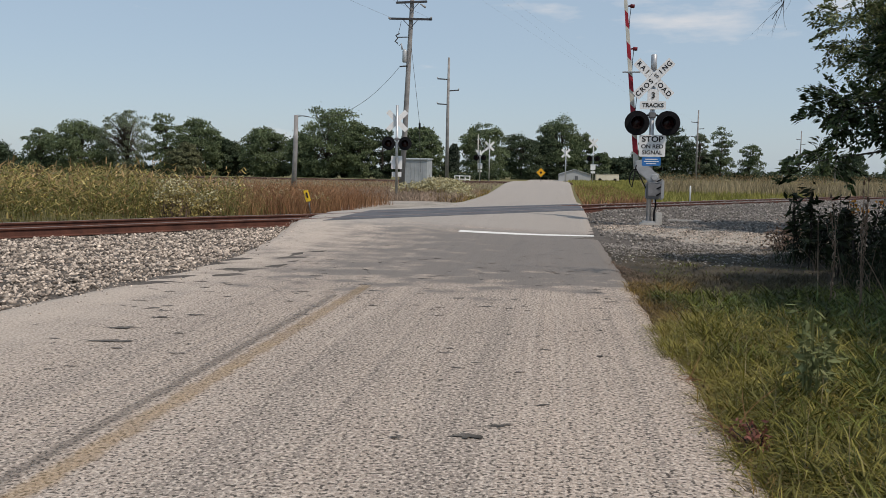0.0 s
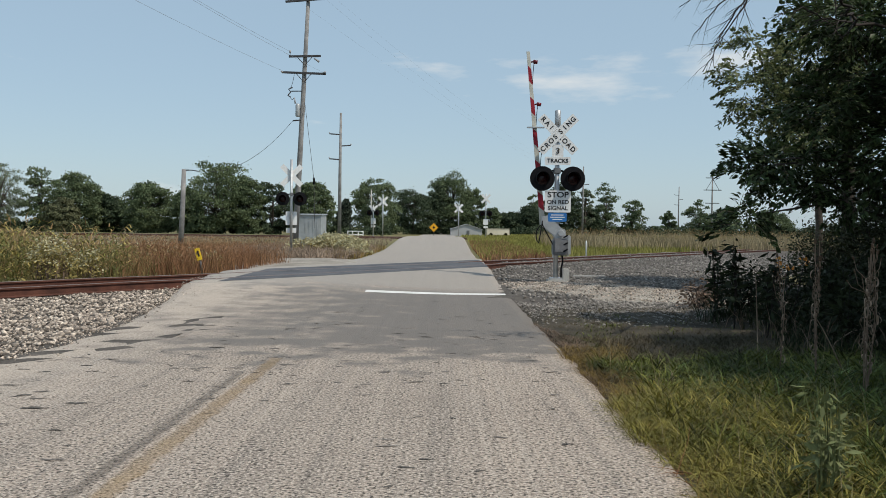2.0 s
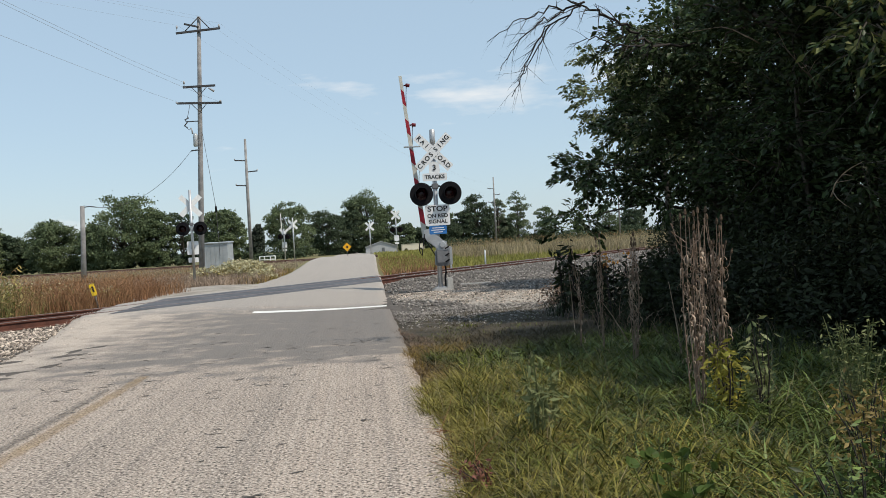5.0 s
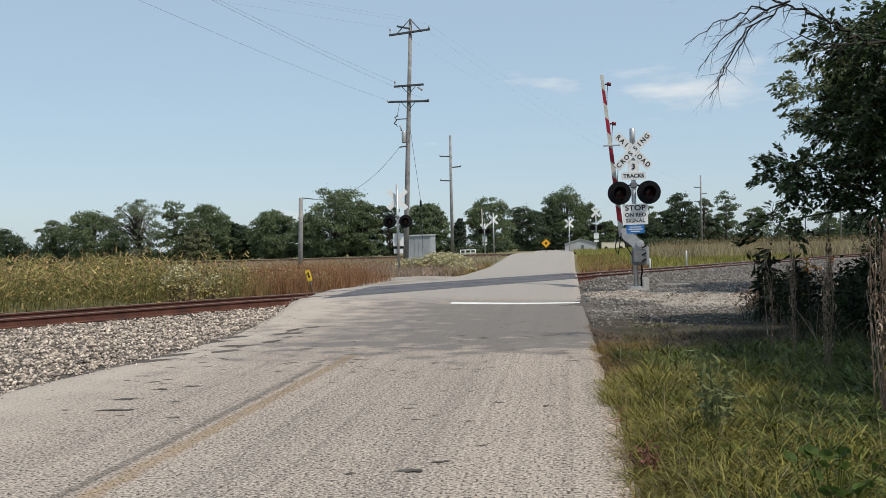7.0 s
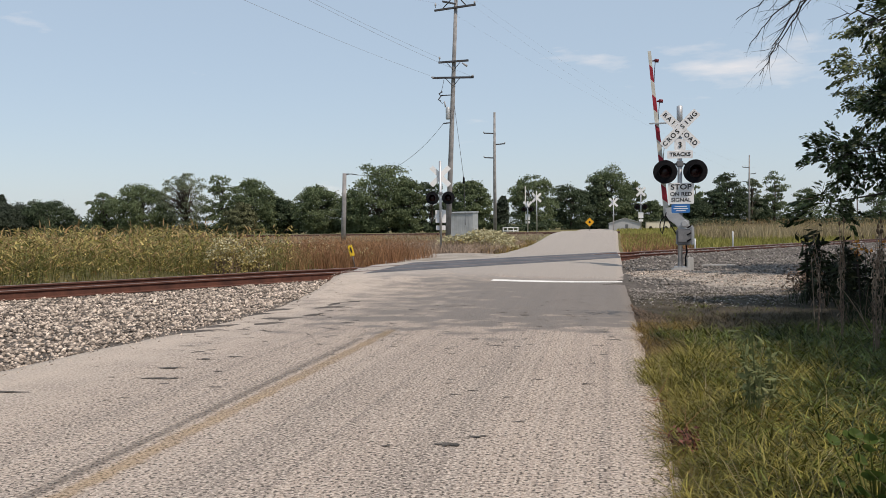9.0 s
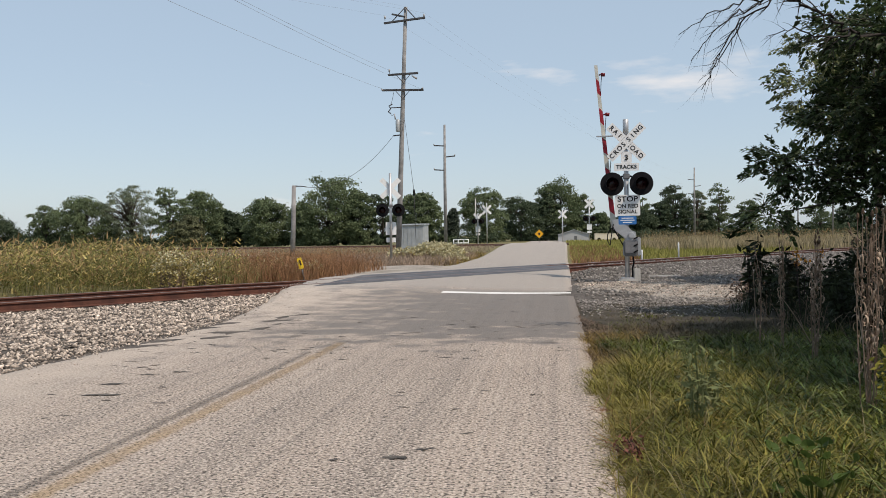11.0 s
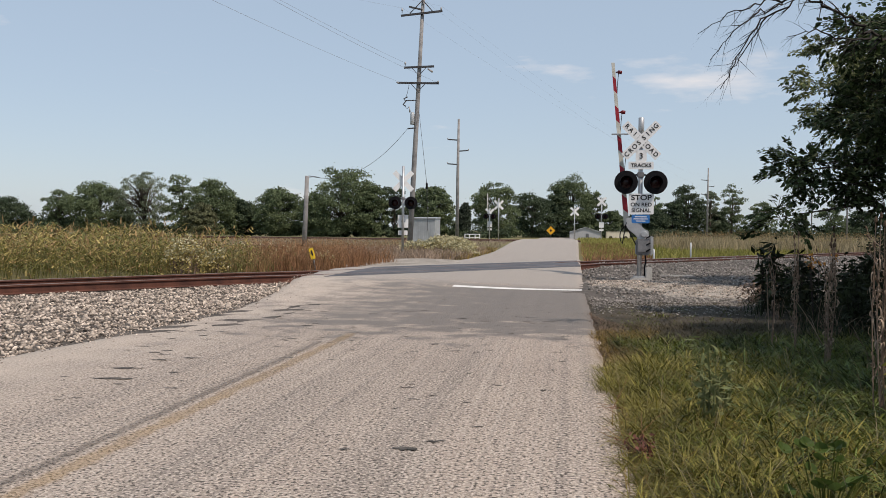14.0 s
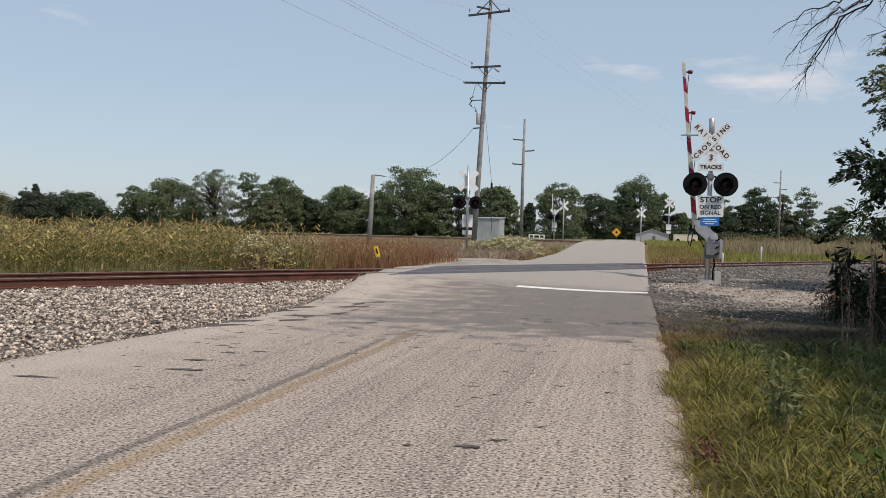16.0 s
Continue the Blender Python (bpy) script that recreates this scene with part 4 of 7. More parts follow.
def gate_signal():
    g = thing("crossing_signal", (2.34, 23.14, 0.0), "railroad crossing signal with raised red and white gate arm", "crossing signal")
    part("foundation", box_me("foundation", (0.42, 0.42, 0.14), (0, 0, 0.0), M["concrete"], 0.02), g)
    part("base_flange", box_me("base_flange", (0.30, 0.30, 0.05), (0, 0, 0.09), M["alu"], 0.01), g)
    part("mast", tube_me("mast", [(0, 0, 0.1), (0, 0, 3.9)], 0.06, M["alu"], 16), g)
    part("mast_top", tube_me("mast_top", [(0, 0, 3.7), (0, 0, 4.24), (0, 0, 4.26)], [0.075, 0.075, 0.05], M["alu"], 16), g)
    crossbuck(g, 3.65, text=True)
    plate("tracks_sign", 0.28, 0.30, (0, -0.085, 3.25), M["white"], g, "white sign reading 3 TRACKS")
    plate("tracks_sign", 0.64, 0.20, (0, -0.092, 3.00), M["white"], g)
    words("3", 0.20, (0.0, -0.10, 3.24), g)
    words("TRACKS", 0.135, (0, -0.10, 3.00), g, stretch=1.05)
    lamp_pair(g, 2.56)
    plate("stop_sign", 0.64, 0.54, (0.02, -0.09, 2.00), M["white"], g, "white sign reading STOP ON RED SIGNAL")
    words("STOP", 0.19, (0.02, -0.097, 2.16), g, stretch=1.15)
    words("ON RED", 0.135, (0.02, -0.097, 1.98), g, stretch=1.08)
    words("SIGNAL", 0.135, (0.02, -0.097, 1.83), g, stretch=1.08)
    bp = plate("blue_sign", 0.46, 0.22, (0.01, -0.10, 1.61), M["blue"], g, "small blue notice with pale lines")
    for k, (w, z) in enumerate(((0.30, 0.055), (0.36, 0.0), (0.24, -0.055))):
        plate("line", w, 0.022, (0, -0.006, z), M["white"], bp, corner=0.004, thick=0.004)
    # gate machine, crank arm and counterweight side
    part("gate_machine", box_me("gate_machine", (0.36, 0.34, 0.42), (0.07, -0.16, 0.88), M["grey"], 0.03), g)
    for k, z in enumerate((0.98, 0.80)):
        part("machine_bolt", disc_profile("machine_bolt", [(0, -0.02), (0.03, -0.02), (0.03, 0.01), (0, 0.01)], M["black"], 12), g).matrix_basis = pose(0.14, -0.335, z)
    part("machine_cover", box_me("machine_cover", (0.26, 0.03, 0.30), (0.05, -0.345, 0.90), M["grey"], 0.01), g)
    for k, z in enumerate((1.14, 0.96, 0.80)):
        part("latch", box_me("latch", (0.13, 0.05, 0.035), (0.19, -0.345, z), M["black"], 0.008, rot=(0, -28, 0)), g, "black latch on the gate machine")
    part("side_cover", box_me("side_cover", (0.10, 0.26, 0.50), (0.28, -0.16, 0.92), M["alu"], 0.03), g)
    part("crank_hub", disc_profile("crank_hub", [(0, -0.05), (0.07, -0.05), (0.085, -0.03), (0.085, 0.02), (0, 0.02)], M["alu"], 18), g).matrix_basis = pose(0.10, -0.14, 1.22)
    prof = [(-0.38, 1.62), (-0.20, 1.66), (0.12, 1.34), (0.22, 1.30), (0.24, 1.08), (-0.02, 1.06), (-0.10, 1.18), (-0.38, 1.40)]
    m = len(prof)
    vv = [(x, -0.10, z) for x, z in prof] + [(x, 0.06, z) for x, z in prof]
    ff = [tuple(range(m)), tuple(range(2 * m - 1, m - 1, -1))] + [(k, m + k, m + (k + 1) % m, (k + 1) % m) for k in range(m)]
    bm = bmesh.new()
    bv = [bm.verts.new(p) for p in vv]
    for q in ff:
        bm.faces.new([bv[i] for i in q])
    bmesh.ops.recalc_face_normals(bm, faces=bm.faces[:])
    bmesh.ops.bevel(bm, geom=bm.edges[:], offset=0.012, segments=2, affect="EDGES")
    part("arm_support", from_bm("arm_support", bm, M["alu"]), g, "cast grey bracket that carries the arm")
    part("conduit", tube_me("conduit", [(0.14, -0.12, 0.68), (0.16, -0.10, 0.5), (0.13, -0.05, 0.35), (0.14, 0, 0.12)], 0.022, M["black"], 8), g)
    part("cable_loop", tube_me("cable_loop", [(-0.36, -0.2, 1.52)] + [(-0.22 - 0.30 * math.sin(a), -0.22, 1.16 - 0.32 * math.cos(a * 1.0 + 3.14) * -1) for a in np.linspace(0.9, 2.6, 7)] + [(-0.06, -0.2, 0.86)], 0.014, M["black"], 6), g)
    # arm: banded tube-like board, leaning a little
    a0, a1 = Vector((-0.33, 0.06, 1.42)), Vector((-0.745, 0.16, 5.72))
    way = (a1 - a0)
    n = 11
    for k in range(n):
        p, q = a0 + way * (k / n), a0 + way * ((k + 1) / n)
        w0, w1 = (0.072 - 0.03 * k / n), (0.072 - 0.03 * (k + 1) / n)
        key = "red" if k % 2 else "band"
        sl = 0.05 if k < n - 1 else 0
        s0 = 0.05 if k else 0
        vv = []
        for dy in (-0.022, 0.022):
            vv += [p + Vector((-w0, dy, s0)), p + Vector((w0, dy, -s0)), q + Vector((w1, dy, -sl)), q + Vector((-w1, dy, sl))]
        ff = [(0, 1, 2, 3), (7, 6, 5, 4), (0, 4, 5, 1), (1, 5, 6, 2), (2, 6, 7, 3), (3, 7, 4, 0)]
        part("gate_arm_band", to_mesh("gate_arm_band", vv, ff, M[key]), g, "red band of the gate arm" if key == "red" else "white band of the gate arm")
    for tpos in (0.935, 0.69, 0.42):
        c = a0 + way * tpos
        l = part("arm_lamp", tube_me("arm_lamp", [c + Vector((0.05, 0, 0.02)), c + Vector((0.10, 0, 0.03)), c + Vector((0.11, 0, 0.03)), c + Vector((0.21, 0, 0.02))], [0.02, 0.02, 0.05, 0.045], M["arm_red"], 12), g, "small red arm lamp")
        part("arm_cable", tube_me("arm_cable", [c + Vector((0.12, -0.02, -0.02)), c + Vector((0.10, -0.02, -0.25)), c + Vector((0.085, -0.02, -0.7))], 0.009, M["black"], 5), g)
    c = a0 + way * 0.575
    part("arm_bracket", box_me("arm_bracket", (0.44, 0.06, 0.035), (c.x + 0.03, c.y - 0.04, c.z - 0.06), M["alu"], 0.008), g)
    return g


gate_signal()
jb = tagged(new("junction_box", box_me("junction_box", (0.17, 0.15, 0.36), (2.58, 23.05, 0.17), M["concrete"], 0.02)), "small pale grey junction box on the gravel", "junction box")
tagged(new("cable_cover", box_me("cable_cover", (0.9, 0.16, 0.05), (3.6, 25.6, 0.015), M["concrete"], 0.01)), "pale flat concrete slab lying on gravel", "slab")


def plain_signal(name, at, back, height, label, group, lamps=True, buck_z=None, box=True, turn=0.0):
    """A signal with lamps towards both roads; back: its signs face away."""
    s = thing(name, at, label, "crossing signal", group, turn=turn)
    side = 0.09 if back else -0.09
    part("foundation", box_me("foundation", (0.40, 0.40, 0.2), (0, 0, 0.02), M["concrete"], 0.02), s)
    part("mast", tube_me("mast", [(0, 0, 0.05), (0, 0, height)], 0.06, M["alu"], 12), s)
    crossbuck(s, buck_z or height * 0.835, y=side)
    if lamps:
        lamp_pair(s, 2.56)
    if box:
        plate("sign", 0.50, 0.60, (0, side, 1.70), M["white"], s, "white sign plate", corner=0.03)
        plate("small_sign", 0.44, 0.22, (0, side, 1.16), M["white"], s, corner=0.02)
        part("sign_strap", box_me("sign_strap", (0.15, 0.05, 0.05), (0, side * 0.7, 1.70), M["grey"], 0.005), s)
    return s


plain_signal("crossing_signal", (-7.21, 40.0, -0.05), True, 4.3, "crossing signal facing away with black lamps on a pale mast", "far crossing signals", turn=8)
plain_signal("crossing_signal", (3.92, 91.0, 0.25), False, 4.6, "distant crossing signal with black lamps and a crossbuck", "far crossing signals", buck_z=4.1)
plain_signal("crossbuck_post", (-6.52, 88.0, 0.15), True, 4.4, "distant white crossbuck on a pale post", "far crossbuck posts", lamps=False, box=False, buck_z=3.7)
plain_signal("crossbuck_post", (1.19, 95.0, 0.2), True, 3.7, "distant white crossbuck on a pale post", "far crossbuck posts", lamps=False, box=False, buck_z=3.2)
sg = plain_signal("crossing_signal", (-7.80, 92.0, 0.2), True, 3.4, "distant crossing signal beside an upright gate arm", "far crossing signals", buck_z=2.9, box=True)
part("gate_arm", tube_me("gate_arm", [(-0.22, 0.2, 1.0), (-0.26, 0.2, 5.0)], [0.07, 0.04], M["band"], 8), sg)
rk = thing("pipe_rack", (-9.7, 92.5, 0.2), "low white pipe frame beside the far track", "pipe frame")
for x in (-0.8, -0.3, 0.3, 0.8):
    part("post", tube_me("post", [(x, 0, 0), (x, 0, 0.62)], 0.05, M["white"], 8), rk)
part("rail", tube_me("rail", [(-0.85, 0, 0.6), (0.85, 0, 0.6)], 0.05, M["white"], 8), rk)
part("rail", tube_me("rail", [(-0.85, 0, 0.25), (0.85, 0, 0.25)], 0.05, M["white"], 8), rk)
dm = thing("warning_sign", (-1.65, 110.0, 0.05), "amber diamond warning sign with a dark symbol on a post", "road sign")
part("post", tube_me("post", [(0, 0.03, 0), (0, 0.03, 1.7)], 0.03, M["grey"], 8), dm)
dp = plate("panel", 0.80, 0.80, (0, 0, 1.25), M["amber"], dm, turn=45, corner=0.04)
plate("symbol", 0.30, 0.12, (0, -0.008, 0), M["letter"], dp, turn=45, corner=0.03)
plate("symbol", 0.26, 0.26, (0, -0.007, 0), M["letter"], dp, corner=0.1)

# ---------------------------------------------------------------- hut, shed, trailer, small posts
hut = thing("equipment_hut", (-8.8, 56.4, 0.0), "grey galvanised metal signal equipment hut", "equipment hut", turn=-4)
part("body", box_me("body", (1.55, 1.6, 2.0), (0, 0, 0.98), M["sheet"], 0.02), hut)
part("roof", box_me("roof", (1.68, 1.75, 0.08), (0, 0, 2.03), M["sheet"], 0.02, rot=(2, 0, 0)), hut)
for x in (-0.52, -0.26, 0.0, 0.26, 0.52):
    part("rib", box_me("rib", (0.03, 0.02, 1.9), (x, -0.81, 0.98), M["sheet"], 0.006), hut)
part("vent_pipe", tube_me("vent_pipe", [(0.8, -0.2, 0.9), (1.0, -0.2, 0.9)], 0.05, M["sheet"], 8), hut)

sh = thing("shed", (3.5, 150.0, -0.3), "low grey gable-ended metal shed beyond the tracks", "shed")
bm = bmesh.new()
pr = [(-2.7, 0), (2.7, 0), (2.7, 1.35), (0, 2.2), (-2.7, 1.35)]
a = [bm.verts.new((x, 0, z)) for x, z in pr]
b = [bm.verts.new((x, 9, z)) for x, z in pr]
bm.faces.new(a)
bm.faces.new(b[::-1])
for k in range(5):
    bm.faces.new((a[k], b[k], b[(k + 1) % 5], a[(k + 1) % 5]))
bmesh.ops.recalc_face_normals(bm, faces=bm.faces[:])
part("wall", from_bm("wall", bm, M["shed"]), sh)
for s in (-1, 1):
    part("roof", box_me("roof", (2.95, 9.4, 0.08), (s * 1.38, 4.5, 1.80), M["sheet"], 0.01, rot=(0, s * 17.5, 0)), sh)
part("door", box_me("door", (0.5, 0.05, 1.1), (0.3, -0.03, 0.6), M["roof"], 0.01), sh)
tl = thing("trailer", (8.9, 150.0, -0.1), "long low cream box trailer in the far yard", "trailer")
part("body", box_me("body", (3.9, 2.2, 1.05), (0, 0, 0.75), M["cream"], 0.06), tl)
part("roof", box_me("roof", (3.95, 2.3, 0.06), (0, 0, 1.30), M["cream"], 0.02), tl)
for x in (-1.2, 1.3):
    part("wheel", tube_me("wheel", [(x, -1.1, 0.3), (x, -0.85, 0.3)], 0.3, M["black"], 14), tl)
for at, h in (((4.05, 37.0, -0.06), 0.62), ((6.23, 42.0, -0.06), 0.85)):
    mp = thing("marker_post", at, "slim white marker post beside the track", "marker post", "white marker posts")
    part("post", tube_me("post", [(0, 0, 0), (0, 0, h - 0.06), (0, 0, h)], [0.038, 0.038, 0.02], M["white"], 10), mp)
ym = thing("cable_marker", (-6.95, 24.7, -0.05), "leaning yellow plastic cable marker in the weeds", "cable marker", turn=12)
o = part("panel", box_me("panel", (0.14, 0.04, 0.34), (-0.03, 0, 0.58), M["marker"], 0.015, rot=(0, -16, 0)), ym)
o = part("stake", tube_me("stake", [(0.08, 0.03, 0), (0, 0.03, 0.55)], 0.025, M["grey"], 8), ym)
part("label_strip", box_me("label_strip", (0.05, 0.006, 0.16), (-0.03, -0.023, 0.60), M["letter"], 0.002, rot=(0, -16, 0)), ym, "dark strip on the marker")


# ---------------------------------------------------------------- poles and wires
def sag(p, q, drop, n=18):
    p, q = Vector(p), Vector(q)
    return [p.lerp(q, k / n) - Vector((0, 0, drop * 4 * (k / n) * (1 - k / n))) for k in range(n + 1)]


def crossarm(pole, x, z, length, tilt=0.0, brace=True, pins=()):
    a = part("crossarm", box_me("crossarm", (length, 0.10, 0.12), (x, -0.17, z), M["arm"], 0.01, rot=(0, tilt, 0)), pole)
    if brace:
        for s in (-1, 1):
            part("brace", tube_me("brace", [(x + s * 0.45, -0.2, z - 0.03), (x + 0.02 * s, -0.17, z - 0.5)], 0.02, M["arm"], 6), pole)
    for s in pins:
        part("insulator", tube_me("insulator", [(x + s, -0.17, z + 0.05), (x + s, -0.17, z + 0.17), (x + s, -0.17, z + 0.19), (x + s, -0.17, z + 0.33)], [0.015, 0.02, 0.06, 0.045], M["ceramic"], 8), pole)


mp = thing("utility_pole", (-9.10, 52.0, -0.1), "tall leaning grey wooden utility pole with crossarms and a transformer", "utility pole")
lean = lambda z: 0.046 * z
part("pole", tube_me("pole", [(lean(z), 0, z) for z in (0, 5, 10, 15.3)], [0.175, 0.155, 0.13, 0.105], M["wood"], 14), mp)
crossarm(mp, lean(14.45) - 0.02, 14.45, 2.55, -5.0, False, (-1.2, 1.2))
for s in (-1, 1):
    part("brace", tube_me("brace", [(lean(14.4) + s * 0.75, -0.18, 14.45), (lean(15.2), -0.15, 15.25)], 0.03, M["arm"], 6), mp)
part("side_bracket", box_me("side_bracket", (0.85, 0.09, 0.10), (lean(14.6) - 0.40, -0.12, 14.78), M["arm"], 0.01, rot=(0, 14, 0)), mp)
crossarm(mp, lean(11.2), 11.22, 1.85, -1.5, True, (-0.85,))
crossarm(mp, lean(10.25), 10.25, 2.55, 1.5, True, ())
for s in (-1.2, 1.15):
    part("insulator", tube_me("insulator", [(lean(10.25) + s, -0.2, 10.27), (lean(10.25) + s + 0.1 * s, -0.25, 10.33)], [0.05, 0.05], M["ceramic"], 8), mp)
part("insulator", tube_me("insulator", [(lean(11) + 0.55, -0.2, 11.1), (lean(11) + 0.85, -0.25, 10.9)], [0.04, 0.07], M["ceramic"], 8), mp)
part("transformer", tube_me("transformer", [(lean(8.2) - 0.26, -0.08, 7.75), (lean(8.2) - 0.26, -0.08, 7.8), (lean(8.2) - 0.26, -0.08, 8.4), (lean(8.2) - 0.25, -0.08, 8.5)], [0.11, 0.135, 0.135, 0.08], M["sheet"], 14), mp, "pale grey transformer can")
part("bushing", tube_me("bushing", [(lean(8.5) - 0.42, -0.05, 8.5), (lean(8.5) - 0.48, -0.05, 8.85)], [0.05, 0.03], M["ceramic"], 8), mp)
part("cutout_arm", tube_me("cutout_arm", [(lean(9.2), -0.1, 9.22), (lean(9.2) - 0.75, -0.15, 9.2)], 0.03, M["arm"], 6), mp)
part("cutout", tube_me("cutout", [(lean(9.2) - 0.6, -0.2, 9.42), (lean(9.2) - 0.82, -0.2, 9.30), (lean(9.2) - 0.70, -0.2, 9.15), (lean(9.2) - 0.86, -0.2, 8.95), (lean(9.2) - 0.7, -0.2, 8.85)], 0.04, M["arm"], 6), mp)
part("drop_bracket", tube_me("drop_bracket", [(lean(7.5), -0.1, 7.55), (lean(7.5) - 0.5, -0.15, 7.5)], 0.04, M["arm"], 6), mp)
part("jumper", tube_me("jumper", sag((lean(10.2) - 0.55, -0.2, 10.15), (lean(9.2) - 0.7, -0.2, 9.4), 0.1, 6), 0.014, M["wire"], 5), mp)
part("jumper", tube_me("jumper", sag((lean(9.2) - 0.75, -0.2, 8.9), (lean(8.5) - 0.48, -0.1, 8.85), 0.15, 6), 0.014, M["wire"], 5), mp)

p2 = thing("utility_pole", (-11.93, 97.0, 0.1), "slender grey wooden pole with three short side arms", "utility pole", "three-arm poles")
part("pole", tube_me("pole", [(0, 0, 0), (0.0, 0, 7), (0.05, 0, 13.7)], [0.21, 0.17, 0.12], M["wood"], 12), p2)
for s, z in ((-1, 11.35), (1, 9.85 + 0.25), (-1, 8.6)):
    part("side_arm", box_me("side_arm", (1.15, 0.10, 0.13), (s * 0.62, 0, z), M["arm"], 0.01, rot=(0, -s * 4, 0)), p2)
    part("insulator", tube_me("insulator", [(s * 1.15, 0, z + 0.02), (s * 1.2, 0, z + 0.22)], [0.05, 0.07], M["ceramic"], 8), p2)
for at, sc in (((28.3, 180.0, 0.0), 1.04), ((59.0, 220.0, 0.0), 0.9)):
    tagged(copy_thing(p2, Matrix.Translation(at) @ Matrix.Scale(sc, 4)), "distant grey pole with three short side arms")
p3 = thing("utility_pole", (55.0, 180.0, 0.0), "distant wooden pole with three long braced crossarms", "utility pole", "")
part("pole", tube_me("pole", [(0, 0, 0), (0, 0, 13.8)], [0.20, 0.13], M["wood"], 10), p3)
for z, w in ((12.2, 2.8), (9.7, 3.7), (7.0, 2.9)):
    part("crossarm", box_me("crossarm", (w, 0.12, 0.16), (0, -0.15, z), M["arm"], 0.01), p3)
for e in (-1, 1):
    part("brace", tube_me("brace", [(0, -0.17, 12.0), (e * 1.3, -0.17, 9.8)], 0.05, M["arm"], 6), p3)
p4 = thing("utility_pole", (-118.0, 150.0, 0.0), "distant weathered pole with a short arm", "utility pole", "")
part("pole", tube_me("pole", [(0, 0, 0), (0, 0, 7.6)], [0.18, 0.13], M["wood"], 10), p4)
part("crossarm", box_me("crossarm", (1.0, 0.12, 0.14), (0, -0.15, 7.2), M["arm"], 0.01), p4)
st = thing("stub_pole", (-15.16, 50.0, -0.1), "short weathered wooden stub pole in the weeds", "pole")
part("pole", tube_me("pole", [(0, 0, 0), (0.1, 0, 2.2), (0.17, 0, 4.5)], [0.16, 0.14, 0.12], M["wood"], 12), st)
part("top_bracket", tube_me("top_bracket", [(0.17, 0, 4.42), (0.6, 0, 4.46), (0.95, 0, 4.40)], 0.025, M["arm"], 6), st)

top = Vector((-9.10, 52.0, -0.1))
wires = [
    ("service_cable", sag(top + Vector((lean(7.5) - 0.5, -0.15, 7.5)), (-14.9, 50.0, 4.42), 1.15), 0.012, "wire", "twisted service cable between pole and stub pole", 18),
    ("guy_wire", sag(top + Vector((lean(8.6) + 0.1, 0, 8.7)), (-7.65, 49.5, 3.9), 0.0, 2), 0.012, "wire", "thin guy wire with a dark insulator", 2),
    ("guy_wire", sag((-7.65, 49.5, 3.9), (-7.5, 49.0, 1.2), 0.0, 2), 0.012, "wire", "thin guy wire with a dark insulator", 2),
]
for k, (dx, z) in enumerate(((-1.2, 10.35), (1.1, 10.3), (-0.85, 11.5))):
    wires.append(("power_line", sag(top + Vector((lean(10) + dx, -0.2, z)), (-17.0 + dx, -14.0, z + 0.4), 0.9), 0.006, "far_wire", "power line running along the road", 18))
for k, (dx, z) in enumerate(((-1.2, 14.8), (1.2, 14.85), (0.05, 15.3))):
    wires.append(("power_line", sag(top + Vector((lean(14.5) + dx, -0.2, z)), (28.3 + dx, 180.0, 13.0 - 1.4 * k), 1.6), 0.003, "far_wire", "power line running away over the field", 18))
    wires.append(("power_line", sag(top + Vector((lean(14.5) + dx, -0.2, z)), (-60.0 + dx, -20.0, 15.0), 1.4), 0.0035, "far_wire", "power line running away over the field", 18))
for name, pts, r, key, label, _ in wires:
    tagged(new(name, tube_me(name, pts, r, M[key], 5)), label, "cable", "overhead cables")
tagged(new("guy_insulator", tube_me("guy_insulator", [(-7.67, 49.5, 4.0), (-7.65, 49.5, 3.95), (-7.65, 49.5, 3.65), (-7.64, 49.5, 3.6)], [0.02, 0.06, 0.06, 0.02], M["black"], 8)), "dark strain insulator on the guy wire", "insulator")


